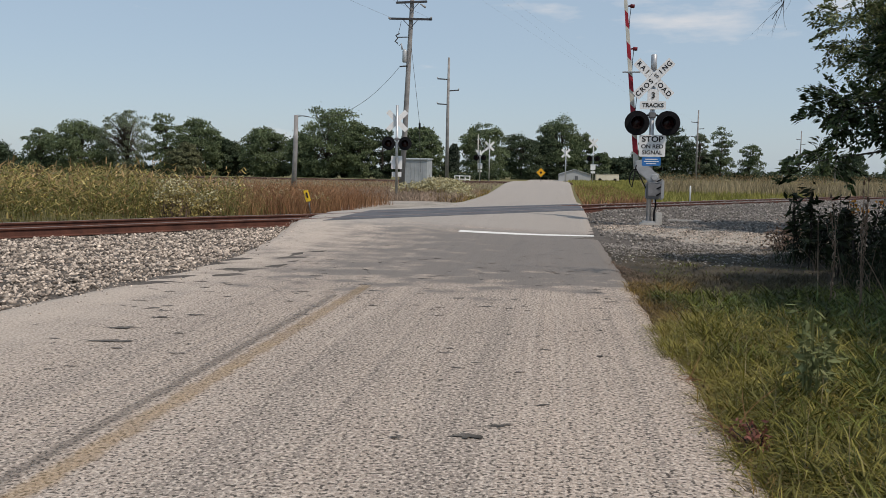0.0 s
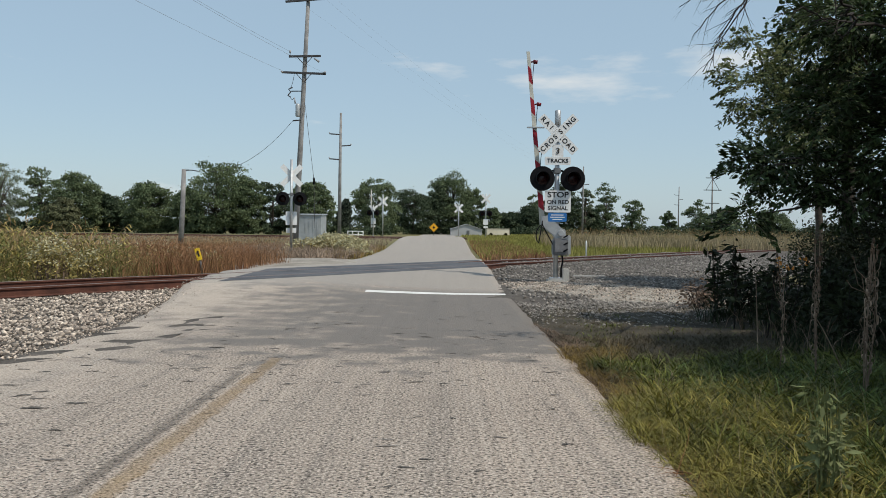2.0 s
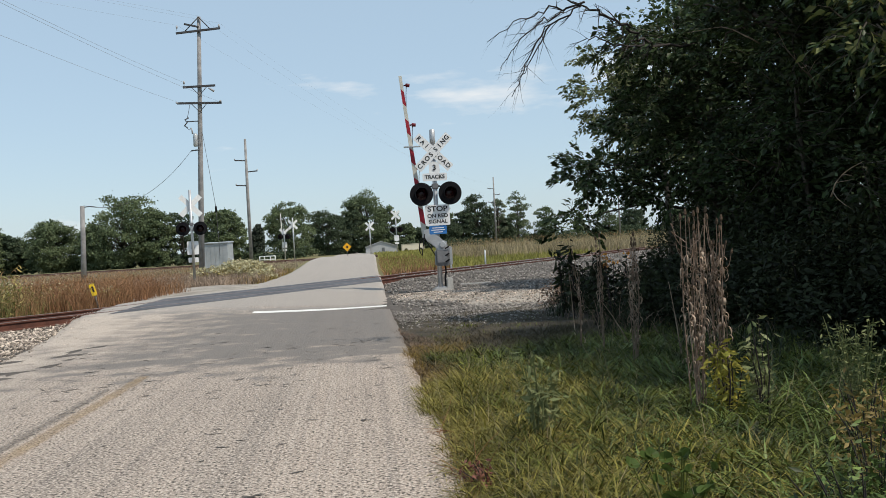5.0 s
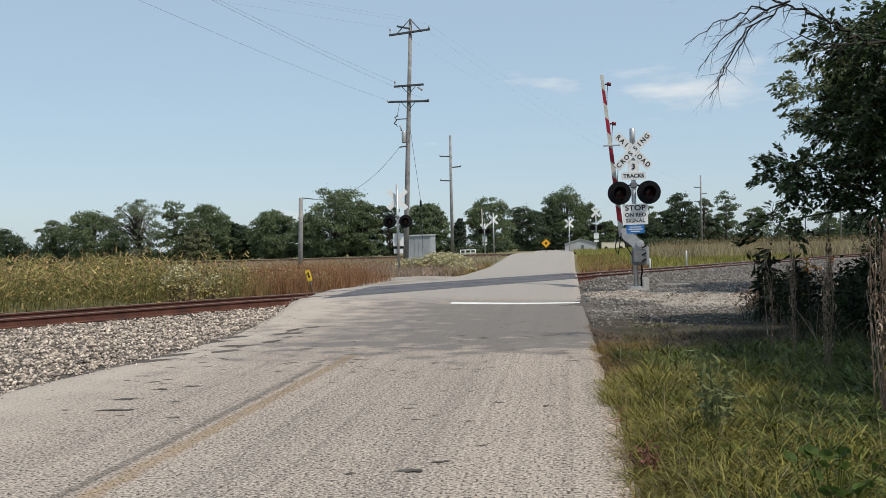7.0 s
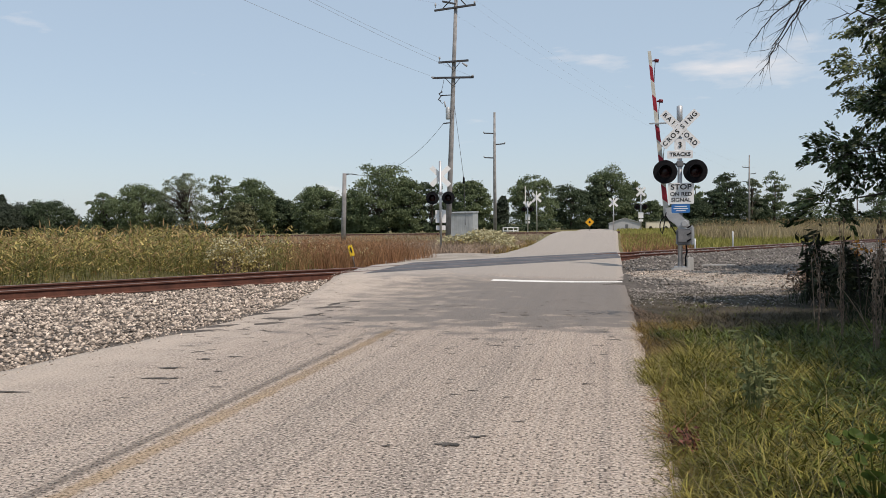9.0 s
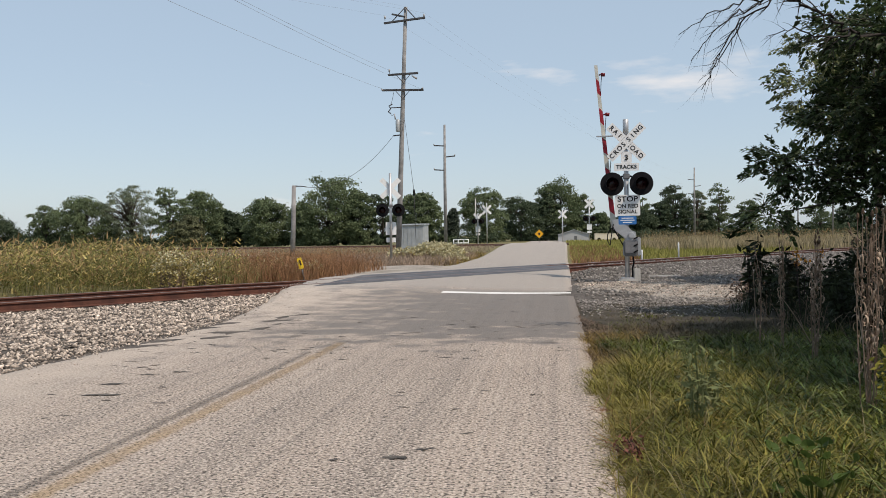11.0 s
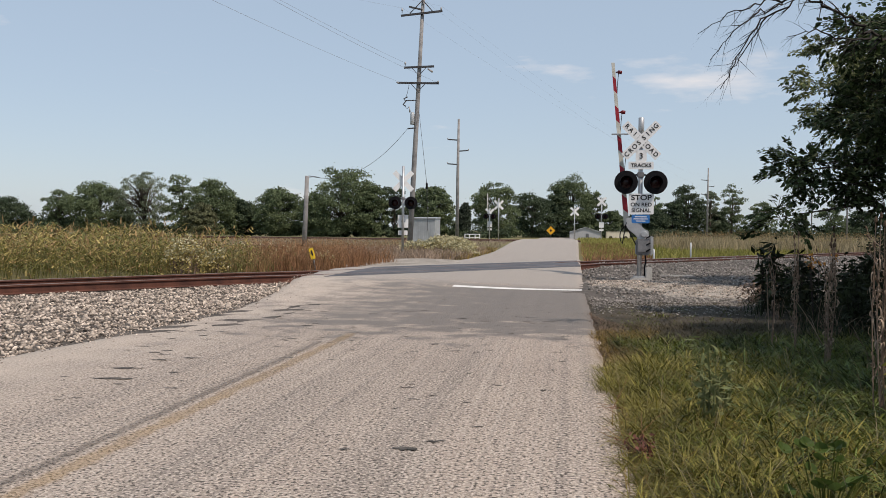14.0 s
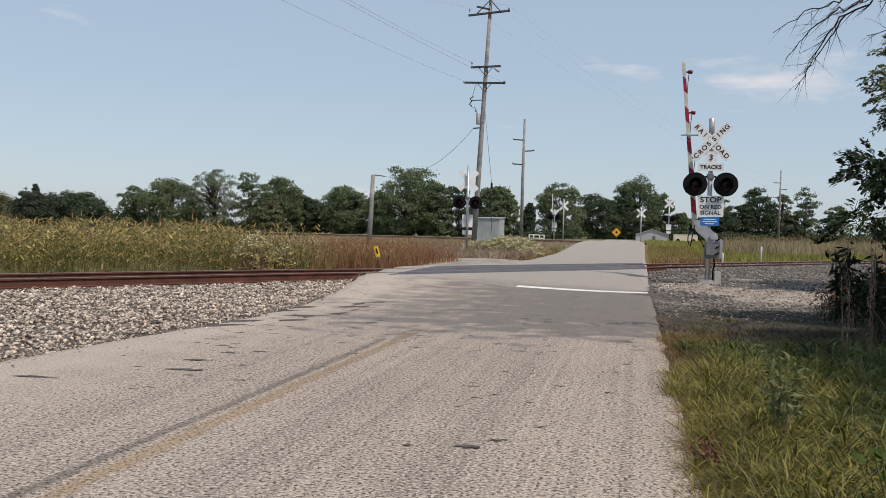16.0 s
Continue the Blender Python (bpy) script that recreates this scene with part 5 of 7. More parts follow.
# ---------------------------------------------------------------- distant trees
def far_tree(x, y, top_z, width, key="far_leaf", label="", shape="round", density=1.0):
    """A skyline tree: trunk and limbs, and a crown heaped up from round clumps of leaves."""
    t = thing("broadleaf_tree" if shape != "spire" else "conifer_tree", (x, y, -0.1), label, "tree", "skyline trees")
    h, r = top_z + 0.3, width * 0.535
    m = int(90 + 9 * width) if shape != "airy" else 190
    if shape == "tall":
        m = int(34 + 6 * width)
    o = ball(m)
    fr = rng.uniform(0.25, 1.0, m) ** 0.42
    cr = r * (rng.uniform(0.14, 0.25, m) if shape != "airy" else rng.uniform(0.09, 0.16, m))
    low = {"round": -0.06, "airy": 0.08, "spire": -0.02, "tall": -0.04}[shape]
    z01 = np.clip(0.5 + 0.5 * o[:, 2] * fr, 0, 1)
    z = h * (low + (1 - low) * z01) - cr * 0.6
    if shape == "spire":
        wide = np.clip(1.12 - z01, 0.06, 1) ** 0.8 * 1.15
    elif shape == "tall":
        wide = 0.62 + 0.38 * np.sin(np.pi * np.clip(z01 * 1.1, 0, 1))
    else:
        wide = np.where(z01 < 0.5, 0.86 + 0.28 * z01, 1.0)
    c = np.c_[o[:, 0] * fr * wide * (r - cr * 0.6), o[:, 1] * fr * wide * (r - cr * 0.6), z]
    if shape == "tall":
        cr = r * rng.uniform(0.16, 0.34, m)
        c += rng.normal(0, 1, (m, 3)) * np.array([r * 0.22, r * 0.22, h * 0.05])
    c[:, 0] += r * 0.12 * np.sin(z01 * 5 + x)
    lv = lumpy_leaves(c, cr, int(105 * density), 0.30 if shape != "airy" else 0.22)
    keep = lv[0][:, 2] > 0.05
    part("crown", leaves_facing("crown", *(q[keep] for q in lv), M[key]), t)
    v, f = [], []
    tr = max(0.10, h * 0.020)
    fork = Vector((0, 0, h * 0.16))
    tube([(0, 0, 0), fork, (r * 0.05, 0, h * 0.6), (0, 0, h * 0.86)], [tr * 1.3, tr, tr * 0.6, tr * 0.2], 8, v, f)
    for k in range(0, m, 2 if shape == "airy" else 4):
        e = Vector(c[k])
        if e.z > fork.z * 0.9:
            s0 = fork.lerp(Vector((0, 0, h * 0.6)), rng.random() * 0.8)
            tube([s0, s0.lerp(e, 0.5) + Vector((0, 0, 0.08 * h)), e], [tr * 0.42, tr * 0.3, tr * 0.12], 5, v, f)
    part("trunk", to_mesh("trunk", v, f, M["bark"], True), t)
    return t


SKYLINE = {"g": ("far_leaf", "full green broadleaf tree on the skyline"), "d": ("far_dark", "dark dense rounded tree on the skyline"),
           "p": ("far_pale", "airy pale green tree with open branches on the skyline"), "c": ("conifer", "dark grey-green conifer on the skyline"),
           "o": ("olive", "dull olive green low tree on the skyline")}
for x, y, h, w, kind_, shape in [
    (-100.6, 130, 6.0, 7.8, "c", "round"), (-100.6, 130.5, 7.0, 2.6, "c", "spire"), (-95.3, 135, 6.5, 9.1, "d", "round"), (-82.7, 132, 7.4, 5.4, "g", "tall"), (-75.2, 131, 8.5, 10.0, "g", "round"),
    (-66.8, 130, 10.2, 8.6, "p", "airy"), (-61.8, 133, 8.9, 5.5, "g", "tall"), (-55.1, 131, 9.1, 8.1, "g", "round"), (-51.3, 133, 6.0, 5.2, "d", "round"), (-55.3, 126, 4.9, 4.7, "o", "round"),
    (-44.6, 130, 7.7, 8.3, "g", "round"), (-33.6, 127, 10.8, 10.6, "g", "round"), (-29.0, 128, 8.0, 6.0, "g", "round"), (-37.6, 127, 6.6, 5.0, "g", "round"), (-25.9, 130, 7.8, 4.8, "d", "tall"), (-20.1, 129, 7.9, 6.8, "g", "round"),
    (-15.7, 134, 5.6, 3.0, "c", "spire"), (-11.9, 150, 9.5, 8.4, "g", "round"), (-6.2, 165, 8.8, 8.4, "d", "round"), (1.1, 170, 12.2, 9.6, "g", "round"), (4.8, 172, 9.4, 5.6, "g", "round"), (-1.4, 168, 9.6, 5.4, "d", "round"),
    (8.8, 174, 5.4, 4.6, "g", "round"), (13.4, 178, 5.0, 5.4, "d", "round"), (17.2, 178, 5.8, 6.6, "d", "round"), (17.9, 179, 9.0, 3.2, "g", "tall"), (25.0, 184, 11.0, 7.6, "d", "round"), (29.4, 184, 10.6, 3.0, "p", "tall"),
    (21.6, 182, 7.6, 5.0, "d", "round"), (31.2, 186, 5.9, 4.4, "d", "round"), (34.5, 188, 11.4, 5.4, "g", "tall"), (40.8, 190, 8.5, 5.4, "g", "tall"), (50.2, 195, 5.7, 3.0, "g", "tall"), (57.0, 195, 7.9, 5.3, "g", "tall"),
    (64.5, 200, 6.5, 7.0, "d", "round"), (75.0, 200, 6.5, 9.0, "g", "round"), (-113.5, 150, 6.6, 9.5, "c", "round"), (-124.0, 150, 6.2, 12.0, "o", "round"), (-136.0, 150, 6.0, 12.0, "o", "round")]:
    key, label = SKYLINE[kind_]
    far_tree(x, y, h, w, key, label, shape, 0.5 if shape == "airy" else 1.0)
# low growth that closes the horizon below the trees
def hedge(name, x0, x1, y, top, step, key, label, gap=None):
    xs = np.arange(x0, x1, step)
    if gap:
        xs = xs[(xs < gap[0]) | (xs > gap[1])]
    n = len(xs)
    hh = top * (0.72 + 0.28 * np.sin(xs * 0.33) * np.sin(xs * 0.11 + 1) + rng.normal(0, 0.12, n))
    rad = np.clip(hh * rng.uniform(0.35, 0.55, n), 0.3, 3)
    c = np.c_[xs + rng.normal(0, step * 0.4, n), y + rng.normal(0, 2.0, n), hh - rad * 0.9]
    c = np.concatenate([c, c * np.array([1, 1, 0.45])])
    lv = lumpy_leaves(c, np.concatenate([rad, rad]), 70, 0.42)
    tagged(new(name, leaves_facing(name, *lv, M[key])), label, "hedgerow", kind="stuff")


hedge("hedgerow", -260, 260, 208, 3.4, 1.3, "far_dark", "low dark green hedgerow along the horizon")
# undergrowth in the darker leaf colour, which also supplies the shade below the crowns
hedge("undergrowth", -160, -9, 133, 2.1, 0.9, "far_dark", "dark green undergrowth below the distant trees")
hedge("undergrowth", -94, -84, 140, 4.1, 0.9, "far_dark", "dark green undergrowth below the distant trees")
hedge("undergrowth", -14, 24, 172, 2.4, 0.9, "far_dark", "dark green undergrowth below the distant trees")
hedge("undergrowth", 24, 110, 192, 2.8, 0.9, "far_dark", "dark green undergrowth below the distant trees")

# ---------------------------------------------------------------- field vegetation
def stuff_part(name, me, parent):
    """A part made of countless small pieces."""
    return tagged(part(name, me, parent), kind="stuff")


def sow(n, x0, x1, y0, y1, keep, dens=None):
    x, y = rng.uniform(x0, x1, n), rng.uniform(y0, y1, n)
    ok = keep(x, y)
    return x[ok], y[ok]


def patch(x, scale=0.35, seed=0.0):
    """A soft random field between 0 and 1 over the plan, for uneven growth."""
    px, py = x
    return 0.5 + 0.25 * (np.sin(px * scale * 2.1 + seed) * np.sin(py * scale * 1.7 + 2 * seed) + np.sin((px + py) * scale * 3.7 + 3 * seed) * 0.6 + np.sin((px - 1.6 * py) * scale * 5.3 + seed) * 0.4)


def stand(name, xy, hmin, hmax, wmin, wmax, lean, key, label, z0=None, seed=0.0, rough=0.45):
    x, y = xy
    n = len(x)
    g = np.clip(patch((x, y), 0.9, seed), 0, 1)
    h = (hmin + (hmax - hmin) * (g * (1 - rough) + rng.random(n) * rough))
    z = land_z(x, y) if z0 is None else np.full(n, z0)
    me = blades(name, np.c_[x, y, z - 0.02], h, rng.uniform(wmin, wmax, n), rng.uniform(0.1, lean, n), M[key])
    return tagged(new(name, me), label, "grass", kind="stuff"), np.c_[x, y, z + h], h


def left_field(u_lo, u_hi, v_lo, v_hi):
    def keep(x, y):
        u, v = track_uv(x, y)
        edge = v_lo + 0.5 * np.sin(u * 1.3) * np.sin(u * 0.7 + 1)
        return (u > u_lo) & (u < u_hi) & (v > edge) & (v < v_hi) & (x < road_left(y) - 0.7)
    return keep


# tall grass beyond the first track: stalks, and arching leaves set on them at all heights
xy = sow(46000, -42, -4, -10, 42, left_field(-38, 0.6, 3.3, 14))
_, tips, hh = stand("tall_grass", xy, 0.60, 1.70, 0.008, 0.016, 0.5, "tall_stalk", "tall green and straw field grass behind the track", seed=1.0, rough=0.6)
for key, share in (("tall", 2.6), ("tall_stalk", 2.0), ("plume", 1.3), ("meadow", 0.6)):
    k = rng.integers(0, len(tips), int(len(tips) * share))
    fr = rng.random(len(k)) ** 0.6
    b = tips[k].copy()
    b[:, 2] = b[:, 2] - hh[k] + hh[k] * fr * 0.92
    b[:, :2] += rng.normal(0, 0.07, (len(k), 2))
    tagged(new("grass_leaves", blades("grass_leaves", b, rng.uniform(0.10, 0.30, len(k)), rng.uniform(0.022, 0.052, len(k)), rng.uniform(0.7, 2.4, len(k)), M[key], 0.9)), "arching leaves of the tall field grass", "grass", kind="stuff")
pk = rng.random(len(tips)) < 0.30
pp = tips[pk] + rng.normal(0, 0.03, (pk.sum(), 3)) - np.array([0, 0, 0.06])
tagged(new("seed_plumes", blades("seed_plumes", pp - np.array([0, 0, 0.12]), rng.uniform(0.16, 0.30, len(pp)), rng.uniform(0.025, 0.05, len(pp)), rng.uniform(0.2, 1.1, len(pp)), M["plume"])), "tan seed plumes on the tall grass", "grass", kind="stuff")
for y0, y1, lo, hi in ((20, 45, 0.20, 0.62), (45, 79, 0.06, 0.26)):
    stand("field_grass", sow(34000, -120, -9.5, y0, y1, left_field(-100, 60, 13, 70)), lo, hi, 0.02, 0.05, 0.7, "russet", "rough brown grass across the field", seed=2.0)


def fuzzy(tips, key, per, label):
    """Loose seed heads round the tips of grass."""
    b = np.repeat(tips, per, 0) + rng.normal(0, 0.035, (len(tips) * per, 3)) - np.array([0, 0, 0.07])
    n = len(b)
    tagged(new("seed_heads", blades("seed_heads", b, rng.uniform(0.05, 0.14, n), rng.uniform(0.006, 0.016, n), rng.uniform(0.4, 2.0, n), M[key], 0.7)), label, "grass", kind="stuff")


# russet grass by the crossing, redder towards the road, mixed with olive and tan weeds away from it
near_road = lambda x, y: x + 0.42 * (y - 24) > -8.2 + rng.normal(0, 0.6, len(x))
zone = lambda x, y: left_field(-1.2, 8.5, 3.6, 12)(x, y) & (y < 33)
for key, keep, n, hi in (("russet", lambda x, y: zone(x, y) & near_road(x, y), 60000, 1.02), ("plume", lambda x, y: zone(x, y) & ~near_road(x, y), 26000, 0.85), ("tall_stalk", lambda x, y: zone(x, y) & ~near_road(x, y), 26000, 0.80)):
    _, tips, _ = stand("russet_grass", sow(n, -22, -5, 19, 40, keep), 0.40, hi, 0.008, 0.020, 0.8, key, "russet dried grass beside the crossing", seed=3.0, rough=0.55)
    fuzzy(tips[::2], key, 3, "loose russet seed heads on the dried grass")
stand("russet_grass", sow(22000, -40, -6, 25, 60, lambda x, y: left_field(0.0, 26, 9, 26)(x, y) & (x < -9.5)), 0.22, 0.55, 0.02, 0.045, 0.7, "russet", "russet dried grass beside the crossing", seed=3.5)


def flowers(name, centre, radius, top, n, label, heads=True, key_leaf="tall", key="bloom", size=0.06):
    """A bushy weed: leafy stems with clusters of small pale heads on top."""
    t = thing(name, (centre[0], centre[1], -0.06), label, "plant", "flowering weeds")
    a, r = rng.uniform(0, 2 * np.pi, n), radius * np.sqrt(rng.random(n))
    hz = top * (1 - 0.45 * (r / radius) ** 2) * rng.uniform(0.75, 1.05, n)
    pts = np.c_[r * np.cos(a), r * np.sin(a), hz]
    low = pts.copy()
    low[:, 2] = 0
    stuff_part("stalk", blades("stalk", low * np.array([0.7, 0.7, 1]), hz, np.full(n, 0.02), rng.uniform(0.05, 0.3, n), M["brown"]), t)
    fol = np.repeat(pts, 11, 0)
    fol[:, 2] *= rng.random(len(fol)) ** 0.6
    stuff_part("foliage", leaves("foliage", fol + rng.normal(0, 0.05, fol.shape), 0.06, M[key_leaf], 0.3, 1.6), t)
    hd = np.repeat(pts, 7, 0) + rng.normal(0, 0.06, (7 * n, 3)) * np.array([1, 1, 0.6])
    stuff_part("blossom", leaves("blossom", hd, size, M[key], 0.6), t)
    return t


for c, r, tp, n in [((-8.75, 20.0), 0.5, 1.10, 80), ((-8.3, 20.8), 0.35, 0.85, 30), ((-9.9, 26.5), 0.8, 0.9, 26), ((-9.0, 27.6), 0.7, 0.9, 18), ((-7.4, 26.6), 0.6, 0.75, 20)]:
    flowers("white_flower_weed", c, r, tp, n, "bushy weed with clusters of pale white flower heads")
# weedy bank round the far signal
for c, r, tp, n in [((-5.9, 45.5), 1.4, 1.05, 300), ((-4.9, 43.5), 0.9, 0.85, 170), ((-7.2, 44.5), 1.1, 0.8, 90), ((-4.4, 41.5), 0.6, 0.5, 60)]:
    flowers("white_flower_weed", c, r, tp, n, "bushy weed with clusters of pale white flower heads", size=0.10)
bank = lambda x, y: (x < road_left(y) - 0.25 - 0.9 * (y < 37)) & (np.hypot((x + 7.2) / 3.8, (y - 44) / 9.5) < 1) & (y > 36)
stand("dead_stalks", sow(14000, -11, -3.6, 34, 54, bank), 0.25, 0.75, 0.015, 0.04, 1.5, "curl", "grey brown dead stalks on the bank", seed=4.0)
stand("bank_grass", sow(9000, -10, -3.4, 34, 56, lambda x, y: (x < road_left(y) - 0.15) & (x > road_left(y) - 1.8) & (y > 38)), 0.2, 0.5, 0.015, 0.035, 0.7, "dry", "dry yellow grass along the road edge", seed=5.0)
stand("bank_grass", sow(9000, -30, -4, 52, 80, lambda x, y: x < road_left(y) - 0.4), 0.06, 0.24, 0.03, 0.07, 0.7, "curl", "rough grass before the far tracks", seed=5.0)

# meadow and reeds on the far side, right of the road
east = lambda v_lo: (lambda x, y: (track_uv(x, y)[1] > v_lo) & (x > road_right(y) + 0.25))
stand("meadow_grass", sow(52000, 0.9, 42, 34, 78, east(3.6)), 0.30, 0.62, 0.03, 0.07, 0.6, "meadow", "bright yellow-green meadow grass beyond the track", seed=6.0)
stand("meadow_grass", sow(42000, 1.2, 110, 84, 178, lambda x, y: east(3.6)(x, y) & ((x > 12) | (y < 110))), 0.15, 0.55, 0.07, 0.16, 0.6, "meadow", "bright yellow-green meadow grass beyond the track", seed=6.5)
stand("brown_grass", sow(9000, 1.0, 4.2, 35, 66, lambda x, y: east(3.0)(x, y) & (x < 3.2 + 0.03 * y)), 0.22, 0.56, 0.02, 0.05, 0.7, "russet", "brown dried grass beside the road", seed=7.0)
_, tips, _ = stand("reed_belt", sow(9000, 6.5, 30, 52, 68, lambda x, y: (y > 52 + 0.15 * x)), 0.80, 1.45, 0.02, 0.05, 0.5, "reed", "belt of pale tan reeds across the meadow", seed=8.0, rough=0.7)
fuzzy(tips[::3], "plume", 4, "brown seed heads on the reeds")

# ---------------------------------------------------------------- verge on the camera's side
def verge_keep(lo, hi, y0, y1):
    return lambda x, y: (x > 0.84 + lo + 0.10 * np.sin(y * 2.3) + 0.06 * np.sin(y * 6.1)) & (x < 0.84 + hi + 0.2 * np.sin(y * 1.7)) & (y > y0) & (y < y1)


def mown(name, xy, hmin, hmax, wmin, wmax, lmin, lmax, key, label, seed):
    x, y = xy
    n = len(x)
    h = hmin + (hmax - hmin) * (0.5 * np.clip(patch((x, y), 2.2, seed), 0, 1) + 0.5 * rng.random(n))
    z = -0.045 + 0.05 * ease((x - 1.2) / 3)
    return tagged(new(name, blades(name, np.c_[x, y, z - 0.01], h, rng.uniform(wmin, wmax, n), rng.uniform(lmin, lmax, n), M[key], 0.9, 3)), label, "grass", kind="stuff")


def tufts(n, blades_each, x0, x1, y0, y1, keep, spread_r=0.035):
    """Blades gathered in tufts, with bare gaps between them."""
    x, y = sow(n, x0, x1, y0, y1, keep)
    k = rng.integers(blades_each // 2, blades_each * 2, len(x))
    return np.repeat(x, k) + rng.normal(0, spread_r, k.sum()), np.repeat(y, k) + rng.normal(0, spread_r, k.sum())


# grass colours split here: sunlit tones by the road, shaded greens beyond
shade_side = lambda x, y: x > 1.75 + 0.07 * (y - 4) + 0.25 * np.sin(y * 1.9) + rng.normal(0, 0.25, len(x))
mown("dry_verge_grass", tufts(4200, 8, 0.8, 2.2, 0.8, 13, verge_keep(-0.05, 0.70, 0.8, 11.5), 0.03), 0.05, 0.22, 0.0025, 0.0065, 0.5, 1.9, "dry", "dry straw-coloured grass along the asphalt edge", 1.0)
mown("dry_verge_grass", tufts(3000, 7, 1.0, 4.5, 0.8, 9, verge_keep(0.4, 1.7, 0.8, 8.2), 0.05), 0.10, 0.32, 0.0025, 0.0065, 0.6, 2.0, "dry", "dry straw-coloured grass among the green", 2.0)
mown("dry_verge_grass", tufts(1900, 8, 0.8, 1.6, 2.6, 8.5, verge_keep(-0.04, 0.50, 2.6, 8.5), 0.04), 0.08, 0.26, 0.004, 0.010, 0.4, 1.7, "verge_light", "olive grass leaning over the asphalt edge", 1.4)
mown("verge_grass", tufts(3800, 8, 0.95, 3.4, 0.8, 11, verge_keep(0.35, 2.3, 0.8, 10.3)), 0.10, 0.34, 0.007, 0.016, 0.4, 1.7, "green", "long green roadside grass", 3.0)
mown("verge_grass", tufts(7000, 8, 1.6, 6.4, 0.8, 10.8, lambda x, y: shade_side(x, y) & (y < 10.6), 0.04), 0.12, 0.40, 0.008, 0.018, 0.5, 1.8, "green", "long green roadside grass", 4.0)
mown("verge_grass", tufts(2500, 7, 1.6, 5.6, 0.8, 9.6, shade_side, 0.05), 0.18, 0.46, 0.008, 0.016, 0.6, 1.7, "deep_grass", "long arching blue-green grass in the shade", 4.2)
mown("verge_grass", tufts(3600, 7, 1.0, 3.6, 0.8, 8.8, verge_keep(0.15, 1.5, 0.8, 8.8), 0.04), 0.12, 0.40, 0.006, 0.013, 0.4, 1.6, "verge_light", "tall grass blades in a sunlit yellow-green", 8.0)
mown("verge_grass", tufts(2600, 7, 1.0, 7.0, -8, 0.8, lambda x, y: x > 0.95, 0.05), 0.12, 0.38, 0.009, 0.020, 0.3, 1.6, "green", "long green roadside grass", 4.5)
mown("dry_verge_grass", tufts(1500, 7, 0.85, 2.6, -8, 0.8, lambda x, y: x > 0.85, 0.05), 0.08, 0.30, 0.006, 0.014, 0.3, 1.5, "verge_light", "yellow-green grass along the asphalt edge", 4.6)
mown("seed_stalks", sow(420, 0.9, 4.2, 1.2, 9.5, verge_keep(0.1, 3.2, 1.2, 9.5)), 0.32, 0.60, 0.002, 0.004, 0.2, 0.9, "reed", "thin pale dead grass stalks in the verge", 8.5)
mown("thin_brown_grass", tufts(750, 7, 0.9, 4.5, 10, 16.4, lambda x, y: x > 0.95 + 0.12 * np.sin(y * 3) + 0.12 * np.maximum(y - 13, 0), 0.07), 0.03, 0.12, 0.004, 0.010, 0.6, 2.0, "thatch", "thin brown grass on shaded dirt", 5.0)
mown("thin_green_weeds", tufts(330, 7, 1.2, 4.5, 10, 15.2, lambda x, y: rng.random(len(x)) < (15.5 - y) / 5, 0.08), 0.04, 0.16, 0.005, 0.012, 0.6, 2.0, "green", "low green weeds on the shaded dirt", 5.5)
mown("thin_brown_grass", tufts(900, 7, 0.95, 3.6, 9.2, 12.5, verge_keep(0.1, 2.6, 9.2, 12.5), 0.05), 0.06, 0.22, 0.004, 0.009, 0.5, 1.7, "thatch", "thin brown grass on shaded dirt", 7.0)
mown("thin_brown_grass", sow(15000, 0.78, 1.3, 0.8, 14, verge_keep(-0.09, 0.22, 0.8, 14)), 0.03, 0.15, 0.003, 0.007, 0.5, 1.8, "brown", "matted brown thatch against the asphalt", 6.0)
mown("undergrowth_stalks", sow(2600, 3.3, 6.5, 7.6, 15.2, lambda x, y: x > 3.45 + 0.25 * np.sin(y * 2.1)), 0.2, 0.7, 0.008, 0.018, 0.2, 1.1, "shrub", "dark tangled stalks at the thicket's foot", 9.0)
mown("undergrowth_stalks", sow(420, 3.2, 5.5, 7.6, 15.2, lambda x, y: x > 3.3 + 0.25 * np.sin(y * 2.1)), 0.2, 0.8, 0.005, 0.011, 0.2, 1.0, "brown", "dark tangled stalks at the thicket's foot", 9.0)


